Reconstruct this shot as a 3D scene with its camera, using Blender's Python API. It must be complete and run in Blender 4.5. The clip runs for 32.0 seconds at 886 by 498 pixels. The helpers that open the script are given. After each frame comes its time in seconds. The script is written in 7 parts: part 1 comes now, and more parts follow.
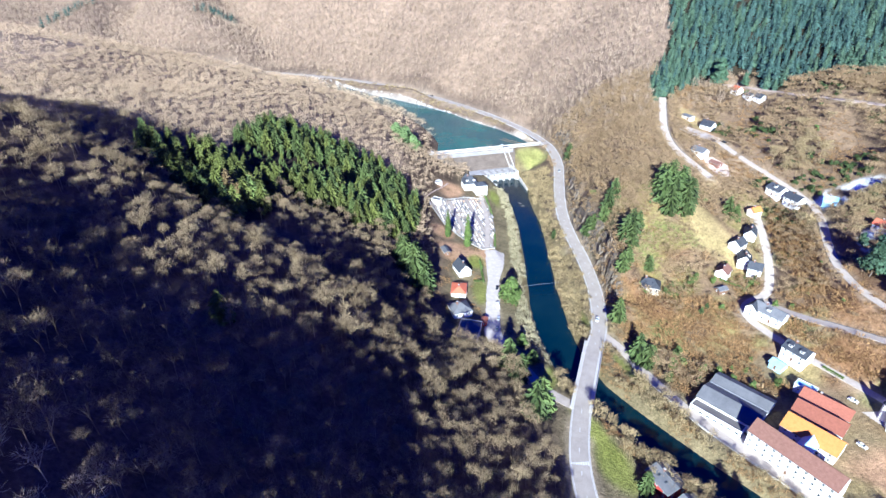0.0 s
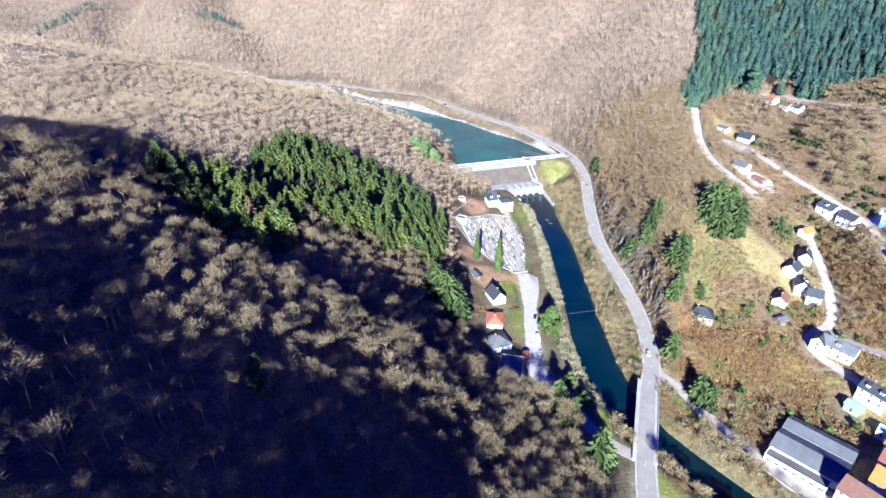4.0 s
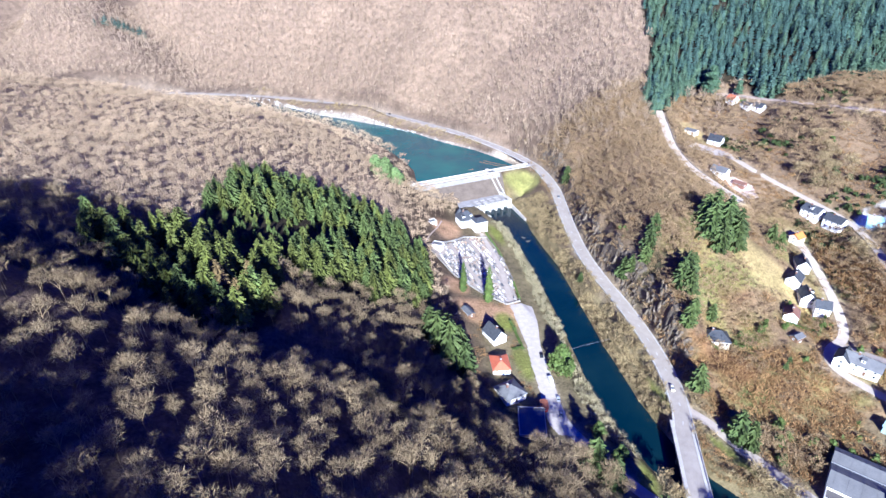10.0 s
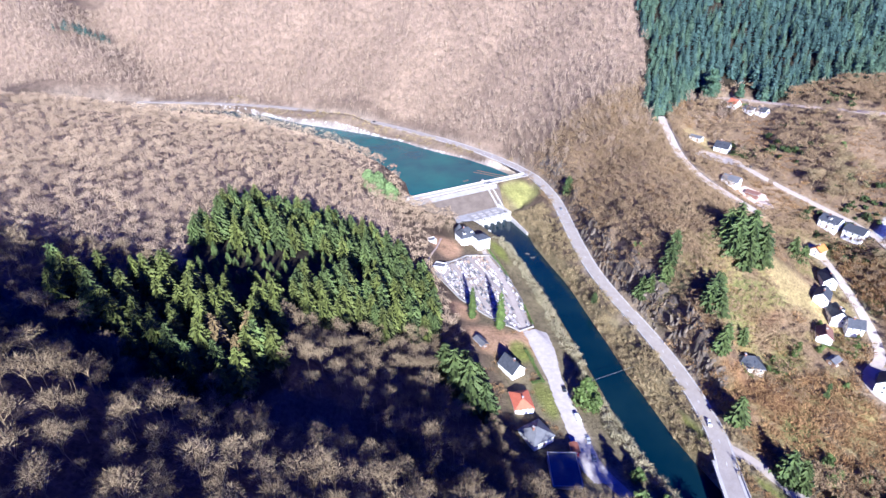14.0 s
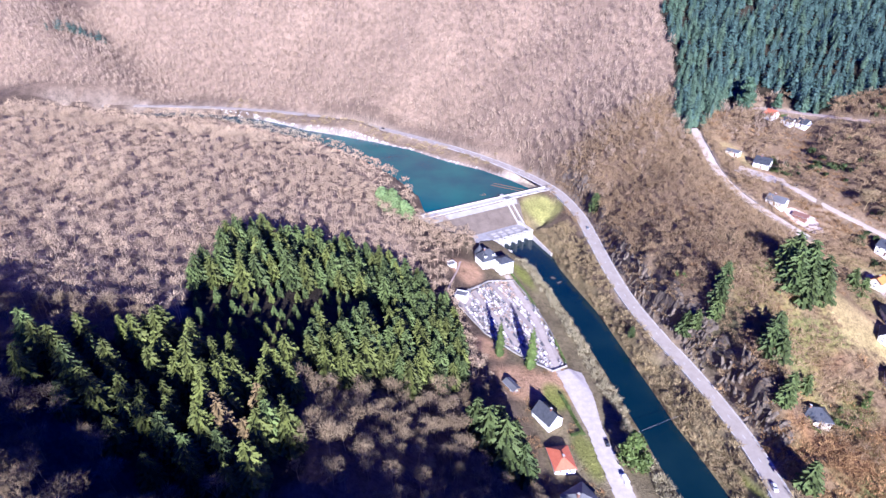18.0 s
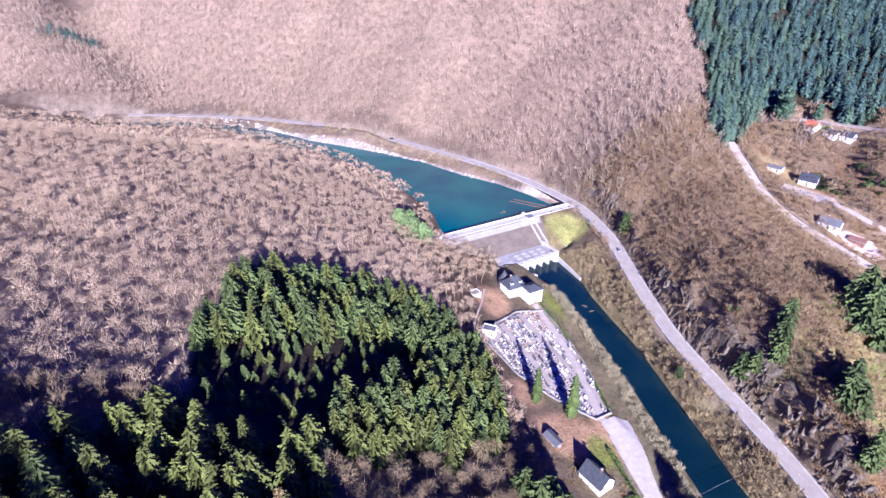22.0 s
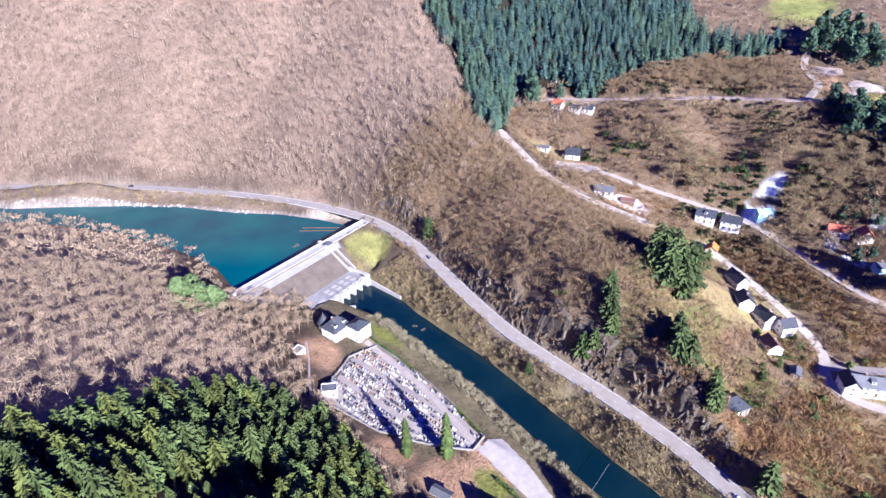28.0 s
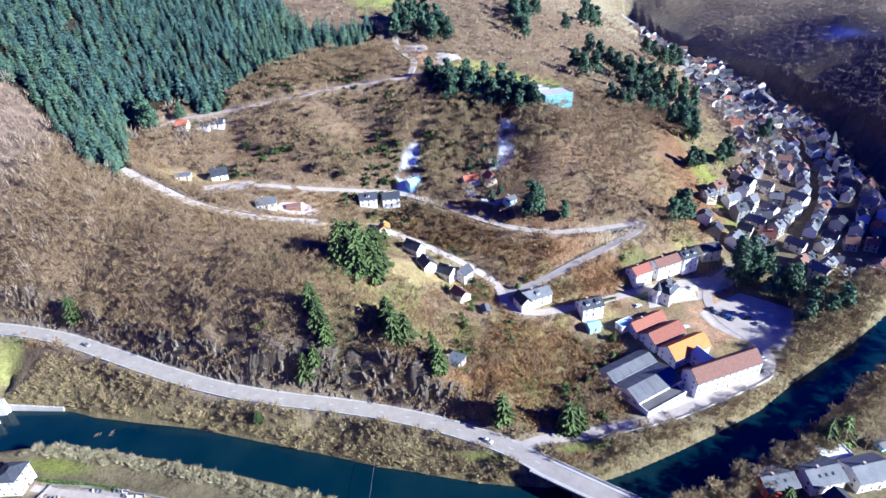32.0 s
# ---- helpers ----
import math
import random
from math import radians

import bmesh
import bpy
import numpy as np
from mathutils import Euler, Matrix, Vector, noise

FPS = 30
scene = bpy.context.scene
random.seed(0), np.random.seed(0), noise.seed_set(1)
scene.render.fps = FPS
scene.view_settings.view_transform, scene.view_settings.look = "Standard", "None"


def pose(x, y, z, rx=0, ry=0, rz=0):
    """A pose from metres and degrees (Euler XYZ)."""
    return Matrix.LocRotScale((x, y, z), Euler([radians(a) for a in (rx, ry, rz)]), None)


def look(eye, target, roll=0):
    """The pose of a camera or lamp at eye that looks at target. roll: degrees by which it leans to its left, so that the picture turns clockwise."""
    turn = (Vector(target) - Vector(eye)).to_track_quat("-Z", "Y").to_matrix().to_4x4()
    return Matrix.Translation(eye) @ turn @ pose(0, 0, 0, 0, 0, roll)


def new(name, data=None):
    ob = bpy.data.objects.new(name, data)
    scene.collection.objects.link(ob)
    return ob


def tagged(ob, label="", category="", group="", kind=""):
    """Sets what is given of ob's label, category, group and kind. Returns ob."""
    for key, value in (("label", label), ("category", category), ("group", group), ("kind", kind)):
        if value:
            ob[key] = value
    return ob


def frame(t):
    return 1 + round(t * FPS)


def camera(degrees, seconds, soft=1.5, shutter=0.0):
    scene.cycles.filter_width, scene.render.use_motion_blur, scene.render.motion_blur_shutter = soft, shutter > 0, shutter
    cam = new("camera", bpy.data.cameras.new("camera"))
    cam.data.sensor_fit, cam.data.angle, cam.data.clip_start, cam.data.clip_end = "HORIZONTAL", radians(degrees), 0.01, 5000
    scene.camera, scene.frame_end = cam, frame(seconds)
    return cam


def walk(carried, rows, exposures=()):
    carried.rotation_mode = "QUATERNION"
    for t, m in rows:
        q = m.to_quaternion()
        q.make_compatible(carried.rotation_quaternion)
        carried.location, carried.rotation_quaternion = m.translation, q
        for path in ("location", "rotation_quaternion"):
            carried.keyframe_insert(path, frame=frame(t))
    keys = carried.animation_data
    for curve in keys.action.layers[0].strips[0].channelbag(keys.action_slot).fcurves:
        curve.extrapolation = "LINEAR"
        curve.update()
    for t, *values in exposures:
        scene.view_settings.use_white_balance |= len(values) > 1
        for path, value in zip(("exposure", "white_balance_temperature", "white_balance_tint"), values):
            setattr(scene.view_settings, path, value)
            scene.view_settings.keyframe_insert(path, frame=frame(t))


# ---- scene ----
cam = camera(77.11, 32.0)
# seconds, metres (z above the river), degrees
ROWS = [
    (0.0, 1.68, -1.05, 202.42, 60.72, -0.12, 0.42),
    (0.5, -1.07, 2.50, 202.29, 60.76, -0.08, 0.35),
    (1.0, -3.80, 6.06, 202.21, 60.80, -0.04, 0.30),
    (1.5, -6.53, 9.66, 202.20, 60.83, -0.03, 0.25),
    (2.0, -9.16, 13.34, 202.30, 60.85, -0.02, 0.26),
    (2.5, -11.75, 17.08, 202.43, 60.89, 0.01, 0.23),
    (3.0, -14.48, 20.84, 202.46, 60.94, 0.04, 0.13),
    (3.5, -17.27, 24.49, 202.45, 60.99, 0.05, 0.08),
    (5.5, -28.69, 38.82, 203.00, 60.96, 0.01, -0.24),
    (6.0, -31.48, 42.42, 203.08, 60.96, 0.02, -0.26),
    (6.5, -34.30, 46.08, 203.16, 60.97, -0.01, -0.31),
    (7.0, -37.11, 49.76, 203.24, 60.98, -0.03, -0.36),
    (7.5, -39.90, 53.50, 203.29, 61.00, -0.07, -0.42),
    (8.0, -42.62, 57.46, 203.34, 61.00, -0.08, -0.49),
    (8.5, -45.23, 61.67, 203.55, 60.95, -0.11, -0.83),
    (9.0, -47.77, 65.98, 203.83, 60.87, -0.04, -2.91),
    (9.5, -50.46, 70.40, 203.83, 60.81, 0.06, -6.12),
    (10.0, -53.22, 74.74, 203.57, 60.77, 0.11, -8.68),
    (10.5, -55.68, 78.74, 203.34, 60.79, 0.14, -9.67),
    (11.0, -57.79, 82.58, 203.21, 60.78, 0.15, -10.43),
    (11.5, -59.74, 86.39, 203.17, 60.76, 0.18, -10.66),
    (12.0, -61.48, 90.14, 203.19, 60.76, 0.19, -10.77),
    (12.5, -62.95, 93.96, 203.28, 60.76, 0.21, -11.06),
    (13.0, -64.26, 98.05, 203.42, 60.74, 0.22, -11.15),
    (13.5, -65.38, 102.36, 203.55, 60.73, 0.23, -11.41),
    (14.0, -66.41, 106.82, 203.64, 60.72, 0.19, -11.69),
    (14.5, -67.48, 111.40, 203.61, 60.72, 0.18, -11.71),
    (16.5, -70.39, 129.72, 204.69, 60.45, 0.03, -11.64),
    (17.0, -71.15, 134.35, 204.77, 60.44, 0.01, -11.67),
    (17.5, -71.89, 139.04, 204.87, 60.39, -0.01, -11.67),
    (18.0, -72.64, 143.77, 204.87, 60.38, -0.03, -11.66),
    (18.5, -73.46, 148.51, 204.79, 60.37, -0.06, -11.67),
    (19.0, -74.38, 153.20, 204.64, 60.34, -0.10, -11.76),
    (19.5, -75.33, 157.75, 204.60, 60.34, -0.08, -11.79),
    (20.0, -76.34, 162.23, 204.65, 60.37, -0.04, -11.82),
    (20.5, -77.47, 166.71, 204.66, 60.37, -0.03, -11.87),
    (21.0, -78.60, 171.15, 204.57, 60.40, -0.02, -11.93),
    (21.5, -79.71, 175.55, 204.50, 60.41, 0.02, -11.94),
    (22.0, -80.87, 179.96, 204.47, 60.42, 0.04, -11.99),
    (22.5, -81.93, 184.36, 204.54, 60.42, 0.08, -12.06),
    (23.0, -82.88, 188.55, 204.66, 60.39, 0.18, -13.94),
    (23.5, -83.72, 192.37, 204.69, 60.38, 0.40, -18.40),
    (24.0, -84.54, 196.11, 204.54, 60.38, 0.56, -21.74),
    (24.5, -85.45, 200.08, 204.13, 60.40, 0.59, -24.84),
    (26.5, -86.39, 215.14, 202.47, 60.45, 0.73, -32.63),
    (27.0, -86.08, 218.46, 201.98, 60.52, 0.81, -35.17),
    (27.5, -85.30, 221.28, 201.65, 60.54, 0.97, -37.12),
    (28.0, -84.44, 223.95, 201.28, 60.56, 1.08, -39.01),
    (28.5, -83.48, 226.58, 200.95, 60.55, 1.04, -40.42),
    (29.0, -81.96, 228.70, 200.91, 60.42, 1.19, -42.87),
    (29.5, -80.39, 230.72, 200.90, 60.24, 1.42, -47.48),
    (30.0, -78.91, 232.62, 200.62, 60.17, 1.41, -51.48),
    (30.5, -76.91, 233.63, 200.35, 60.12, 1.80, -55.21),
    (31.0, -74.73, 234.45, 199.91, 60.00, 1.99, -61.27),
    (31.5, -72.45, 234.92, 199.02, 59.85, 2.38, -69.26),
    (32.0, -70.13, 235.18, 197.77, 59.71, 2.66, -76.70),
]
# stops, kelvin and tint drift as the film camera meters the scene
EXPOSURES = [(0.0, 1.74, 4320, 4), (8.0, 1.76, 4320, 8), (13.0, 1.72, 4370, 14), (22.0, 1.62, 4450, 30), (26.0, 1.57, 4480, 26), (29.0, 1.6, 4470, 17), (32.0, 1.6, 4270, 8)]
walk(cam, [(t, pose(*row)) for t, *row in ROWS], EXPOSURES)

# ---- sky and sun: a clear late-winter noon, the sun low in the south ----
SUN_UP, SUN_FROM = 22.8, 187.5  # degrees: above the horizon; compass bearing, y is north
world = bpy.data.worlds.new("world")
scene.world = world
world.use_nodes = True
sky = world.node_tree.nodes.new("ShaderNodeTexSky")
sky.sky_type, sky.sun_disc = "NISHITA", False
sky.sun_elevation, sky.sun_rotation = radians(SUN_UP), radians(SUN_FROM)
sky.air_density, sky.dust_density, sky.ozone_density = 0.85, 0.0, 10.0
deep = world.node_tree.nodes.new("ShaderNodeMix")  # the deep blue of dry winter air
deep.data_type, deep.blend_type = "RGBA", "MULTIPLY"
deep.inputs[0].default_value, deep.inputs[7].default_value = 1.0, (0.19, 0.37, 2.35, 1)
world.node_tree.links.new(sky.outputs[0], deep.inputs[6])
world.node_tree.links.new(deep.outputs[2], world.node_tree.nodes["Background"].inputs[0])
world.node_tree.nodes["Background"].inputs[1].default_value = 0.021
sun = new("sun", bpy.data.lights.new("sun", "SUN"))
sun.data.energy, sun.data.angle, sun.data.color = 5.4, radians(0.6), (1.0, 0.81, 0.565)
sun_way = Vector((math.sin(radians(SUN_FROM)) * math.cos(radians(SUN_UP)), math.cos(radians(SUN_FROM)) * math.cos(radians(SUN_UP)), math.sin(radians(SUN_UP))))
sun.matrix_world = look(sun_way * 400, (0, 0, 0))


# ---- materials ----
def tree_of(name):
    m = bpy.data.materials.new(name)
    m.use_nodes = True
    nt = m.node_tree
    return m, nt, nt.nodes["Principled BSDF"]


def mottled(name, dark, light, size=2.0, rough=0.85, bump=0.0, fine=12.0, metal=0.0, per_object=0.0, spec=0.3, per_island=0.0, coords="Object"):
    """A surface that wanders between two colours at two scales, with fine relief. size: metres of the large blotches."""
    m, nt, b = tree_of(name)
    co = nt.nodes.new("ShaderNodeTexCoord")
    big = nt.nodes.new("ShaderNodeTexNoise")
    big.inputs["Scale"].default_value, big.inputs["Detail"].default_value, big.inputs["Roughness"].default_value = 1 / size, 5, 0.65
    small = nt.nodes.new("ShaderNodeTexNoise")
    small.inputs["Scale"].default_value, small.inputs["Detail"].default_value = fine / size, 4
    for n in (big, small):
        nt.links.new(co.outputs[coords], n.inputs["Vector"])
    add = nt.nodes.new("ShaderNodeMath")
    add.operation = "MULTIPLY_ADD"
    nt.links.new(small.outputs[0], add.inputs[0])
    add.inputs[1].default_value = 0.6
    nt.links.new(big.outputs[0], add.inputs[2])
    ramp = nt.nodes.new("ShaderNodeMapRange")
    ramp.inputs[1].default_value, ramp.inputs[2].default_value = 0.55, 1.05
    nt.links.new(add.outputs[0], ramp.inputs[0])
    mix = nt.nodes.new("ShaderNodeMix")
    mix.data_type = "RGBA"
    mix.inputs[6].default_value, mix.inputs[7].default_value = (*dark, 1), (*light, 1)
    nt.links.new(ramp.outputs[0], mix.inputs[0])
    col = mix.outputs[2]
    for amount, source, out in ((per_object, "ShaderNodeObjectInfo", "Random"), (per_island, "ShaderNodeNewGeometry", "Random Per Island")):
        if amount:
            info = nt.nodes.new(source)
            hsv = nt.nodes.new("ShaderNodeHueSaturation")
            vr = nt.nodes.new("ShaderNodeMapRange")
            vr.inputs[3].default_value, vr.inputs[4].default_value = 1 - amount, 1 + amount
            nt.links.new(info.outputs[out], vr.inputs[0])
            nt.links.new(vr.outputs[0], hsv.inputs["Value"])
            nt.links.new(col, hsv.inputs["Color"])
            col = hsv.outputs[0]
    nt.links.new(col, b.inputs["Base Color"])
    b.inputs["Roughness"].default_value, b.inputs["Metallic"].default_value, b.inputs["Specular IOR Level"].default_value = rough, metal, spec
    if bump:
        bp = nt.nodes.new("ShaderNodeBump")
        bp.inputs["Strength"].default_value, bp.inputs["Distance"].default_value = 0.6, bump
        nt.links.new(add.outputs[0], bp.inputs["Height"])
        nt.links.new(bp.outputs[0], b.inputs["Normal"])
    return m


def ground_material():
    """Land cover from the sheet's own colours, with litter, tufts and stones over it."""
    m, nt, b = tree_of("ground_cover")
    at = nt.nodes.new("ShaderNodeAttribute")
    at.attribute_name = "cover"
    geo = nt.nodes.new("ShaderNodeNewGeometry")
    vals = []
    for size, detail in ((9.0, 6), (1.3, 5)):
        n = nt.nodes.new("ShaderNodeTexNoise")
        n.inputs["Scale"].default_value, n.inputs["Detail"].default_value, n.inputs["Roughness"].default_value = 1 / size, detail, 0.7
        nt.links.new(geo.outputs["Position"], n.inputs["Vector"])
        vals.append(n.outputs[0])
    ad = nt.nodes.new("ShaderNodeMath")
    ad.operation = "ADD"
    nt.links.new(vals[0], ad.inputs[0])
    nt.links.new(vals[1], ad.inputs[1])
    mr = nt.nodes.new("ShaderNodeMapRange")
    mr.inputs[1].default_value, mr.inputs[2].default_value, mr.inputs[3].default_value, mr.inputs[4].default_value = 0.65, 1.35, 0.36, 1.75
    nt.links.new(ad.outputs[0], mr.inputs[0])
    hsv = nt.nodes.new("ShaderNodeHueSaturation")
    nt.links.new(at.outputs["Color"], hsv.inputs["Color"])
    nt.links.new(mr.outputs[0], hsv.inputs["Value"])
    nt.links.new(hsv.outputs[0], b.inputs["Base Color"])
    b.inputs["Roughness"].default_value, b.inputs["Specular IOR Level"].default_value = 0.95, 0.15
    bp = nt.nodes.new("ShaderNodeBump")
    bp.inputs["Strength"].default_value, bp.inputs["Distance"].default_value = 0.9, 0.9
    nt.links.new(vals[1], bp.inputs["Height"])
    nt.links.new(bp.outputs[0], b.inputs["Normal"])
    return m


def water_material(name, deep, shallow):
    m, nt, b = tree_of(name)
    geo = nt.nodes.new("ShaderNodeNewGeometry")
    n = nt.nodes.new("ShaderNodeTexNoise")
    n.inputs["Scale"].default_value, n.inputs["Detail"].default_value = 0.03, 4
    nt.links.new(geo.outputs["Position"], n.inputs["Vector"])
    mr = nt.nodes.new("ShaderNodeMapRange")
    mr.inputs[1].default_value, mr.inputs[2].default_value = 0.35, 0.7
    nt.links.new(n.outputs[0], mr.inputs[0])
    mix = nt.nodes.new("ShaderNodeMix")
    mix.data_type = "RGBA"
    mix.inputs[6].default_value, mix.inputs[7].default_value = (*deep, 1), (*shallow, 1)
    nt.links.new(mr.outputs[0], mix.inputs[0])
    nt.links.new(mix.outputs[2], b.inputs["Base Color"])
    b.inputs["Roughness"].default_value, b.inputs["IOR"].default_value = 0.12, 1.33
    w = nt.nodes.new("ShaderNodeTexNoise")
    w.inputs["Scale"].default_value, w.inputs["Detail"].default_value = 0.9, 3
    nt.links.new(geo.outputs["Position"], w.inputs["Vector"])
    bp = nt.nodes.new("ShaderNodeBump")
    bp.inputs["Strength"].default_value, bp.inputs["Distance"].default_value = 0.25, 0.12
    nt.links.new(w.outputs[0], bp.inputs["Height"])
    nt.links.new(bp.outputs[0], b.inputs["Normal"])
    return m


M_GROUND = ground_material()
M_RIVER = water_material("river_water", (0.003, 0.015, 0.024), (0.008, 0.024, 0.030))
M_LAKE = water_material("lake_water", (0.003, 0.06, 0.085), (0.010, 0.11, 0.108))
M_ASPHALT = mottled("asphalt", (0.30, 0.262, 0.218), (0.42, 0.372, 0.315), 5.0, 0.9, 0.01)
M_LANE = mottled("pale_lane", (0.36, 0.308, 0.25), (0.50, 0.432, 0.355), 4.0, 0.92, 0.01)
M_DIRT = mottled("dirt_track", (0.40, 0.31, 0.24), (0.54, 0.44, 0.36), 4.0, 0.95, 0.04)
M_PAINT = mottled("road_paint", (0.6, 0.6, 0.58), (0.8, 0.8, 0.78), 1.0, 0.7)
M_CONCRETE = mottled("concrete", (0.41, 0.38, 0.34), (0.57, 0.54, 0.49), 6.0, 0.85, 0.02)
M_CONCRETE_GREY = mottled("weathered_concrete", (0.10, 0.09, 0.085), (0.165, 0.15, 0.14), 7.0, 0.9, 0.04)
M_ROCK = mottled("slate_rock", (0.055, 0.045, 0.034), (0.21, 0.172, 0.127), 1.6, 0.85, 0.3, per_object=0.3, per_island=0.3)
M_BARK = mottled("bark", (0.10, 0.08, 0.06), (0.19, 0.155, 0.12), 0.8, 0.9)
# near wood's twigs, darker than the sun-lightened copy used on the spur
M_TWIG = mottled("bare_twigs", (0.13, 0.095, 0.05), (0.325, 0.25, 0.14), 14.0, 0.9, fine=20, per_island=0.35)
# paler copy for distant woods: sunlight and haze put into the twig colour
M_TWIG_FAR = mottled("lightened_far_twigs", (0.20, 0.148, 0.096), (0.38, 0.295, 0.20), 60.0, 0.9, fine=14, per_island=0.3)
M_TWIG_EAST = mottled("hillside_twigs", (0.17, 0.115, 0.058), (0.345, 0.25, 0.13), 12.0, 0.9, fine=16, per_island=0.35)
M_TWIG_PALE = mottled("pale_twigs", (0.235, 0.205, 0.115), (0.43, 0.38, 0.225), 9.0, 0.9, fine=9, per_island=0.3)
M_NEEDLE = mottled("needles", (0.045, 0.060, 0.010), (0.135, 0.150, 0.028), 3.0, 0.75, per_object=0.35, per_island=0.22)
M_NEEDLE_BLUE = mottled("blue_green_needles", (0.038, 0.060, 0.015), (0.112, 0.143, 0.036), 3.0, 0.75, per_object=0.3, per_island=0.22)
M_NEEDLE_DARK = mottled("dark_needles", (0.03, 0.050, 0.013), (0.09, 0.12, 0.031), 3.0, 0.75, per_object=0.3, per_island=0.22)
# blue-green of distant spruces: some of the distance haze is in the colour
M_NEEDLE_HAZED = mottled("hazed_needles", (0.034, 0.07, 0.058), (0.10, 0.155, 0.122), 6.0, 0.75, per_island=0.4)
M_BUSH_GREEN = mottled("evergreen_leaves", (0.052, 0.085, 0.016), (0.13, 0.17, 0.04), 2.0, 0.7, per_object=0.3, per_island=0.3)
M_NEEDLE_BROWN = mottled("browned_needles", (0.10, 0.075, 0.03), (0.19, 0.135, 0.055), 3.0, 0.8, per_island=0.3)
M_BUSH_BROWN = mottled("bracken_twigs", (0.16, 0.092, 0.036), (0.36, 0.225, 0.09), 14.0, 0.9, fine=16, per_island=0.4)
M_CEDAR = mottled("pale_green_needles", (0.09, 0.14, 0.045), (0.19, 0.25, 0.09), 3.0, 0.75, per_object=0.2, per_island=0.3)
M_TWIG_BANK = mottled("riverside_twigs", (0.17, 0.127, 0.061), (0.38, 0.298, 0.148), 9.0, 0.9, fine=14, per_island=0.35)
# lit copy for the spruce wood's front: sunlight as a lighter, greener colour
M_NEEDLE_LIT = mottled("lit_edge_needles", (0.046, 0.084, 0.052), (0.125, 0.18, 0.104), 6.0, 0.75, per_island=0.4)
M_PINE = mottled("pine_needles", (0.035, 0.066, 0.036), (0.095, 0.15, 0.08), 3.0, 0.75, per_object=0.3, per_island=0.35)
M_RENDER = mottled("white_render", (0.72, 0.70, 0.66), (0.84, 0.82, 0.78), 3.0, 0.85, 0.004, per_object=0.08)
M_RENDER_CREAM = mottled("cream_render", (0.62, 0.55, 0.42), (0.74, 0.66, 0.52), 3.0, 0.85, 0.004, per_object=0.08)
M_RENDER_RED = mottled("red_render", (0.38, 0.05, 0.04), (0.48, 0.08, 0.06), 3.0, 0.85)
M_RENDER_BLUE = mottled("pale_blue_cladding", (0.30, 0.48, 0.58), (0.42, 0.60, 0.68), 3.0, 0.7)
M_TEAL = mottled("teal_glass_cladding", (0.14, 0.30, 0.31), (0.26, 0.45, 0.45), 4.0, 0.3)
M_SLATE = mottled("slate_roof", (0.032, 0.035, 0.042), (0.078, 0.082, 0.094), 1.2, 0.65, 0.03, per_object=0.3)
M_GREY_ROOF = mottled("grey_sheet_roof", (0.11, 0.11, 0.115), (0.19, 0.19, 0.195), 5.0, 0.7, 0.01, per_object=0.2)
M_HALL_ROOF = mottled("dark_felt_roof", (0.11, 0.11, 0.115), (0.17, 0.17, 0.175), 6.0, 0.8, 0.01)
M_TILE_RED = mottled("red_clay_tiles", (0.20, 0.075, 0.045), (0.31, 0.12, 0.075), 1.0, 0.8, 0.03, per_object=0.15)
M_TILE_BROWN = mottled("brown_clay_tiles", (0.15, 0.078, 0.055), (0.23, 0.125, 0.092), 1.2, 0.85, 0.03)
M_TILE_ORANGE = mottled("orange_tiles", (0.44, 0.17, 0.035), (0.55, 0.24, 0.06), 1.5, 0.8, 0.03)
M_TILE_BRIGHT = mottled("bright_red_tiles", (0.43, 0.115, 0.055), (0.54, 0.17, 0.09), 1.2, 0.75, 0.03)
M_CREST = mottled("worn_concrete", (0.27, 0.255, 0.24), (0.40, 0.385, 0.365), 6.0, 0.85, 0.02)
M_DAM_FACE = mottled("stained_dam_face", (0.10, 0.08, 0.062), (0.17, 0.138, 0.11), 5.0, 0.92, 0.05)
M_WALL_STONE = mottled("graveyard_stone", (0.20, 0.185, 0.165), (0.32, 0.30, 0.27), 1.5, 0.9, 0.03, per_object=0.2)
# lit copy of the bare twigs: sunshine put into a lighter colour
M_TWIG_LIT = mottled("sun_lightened_twigs", (0.28, 0.205, 0.125), (0.45, 0.345, 0.215), 14.0, 0.9, fine=20, per_island=0.2)
M_PANE = mottled("window_pane", (0.02, 0.025, 0.03), (0.06, 0.07, 0.085), 2.0, 0.12, spec=0.6)
M_FRAME = mottled("window_frame", (0.66, 0.65, 0.62), (0.78, 0.77, 0.74), 1.0, 0.6)
M_WOOD = mottled("brown_door", (0.12, 0.07, 0.04), (0.2, 0.12, 0.07), 0.6, 0.7)
M_STEEL = mottled("painted_steel", (0.30, 0.31, 0.32), (0.42, 0.43, 0.44), 1.0, 0.5, metal=0.3)
M_STONE_PALE = mottled("pale_gravestone", (0.36, 0.335, 0.32), (0.66, 0.62, 0.585), 0.7, 0.6, per_object=0.45, per_island=0.3)
M_STONE_DARK = mottled("dark_gravestone", (0.05, 0.05, 0.055), (0.15, 0.15, 0.16), 0.7, 0.3, per_object=0.4)
M_GRAVEL = mottled("pale_gravel", (0.42, 0.37, 0.31), (0.60, 0.54, 0.465), 2.5, 0.95, 0.02)
M_PLOT = mottled("grave_bed", (0.20, 0.14, 0.09), (0.38, 0.29, 0.21), 0.8, 0.9, per_object=0.4, per_island=0.4)
M_PATH = mottled("cream_gravel", (0.29, 0.245, 0.20), (0.43, 0.375, 0.315), 2.0, 0.95, 0.02)
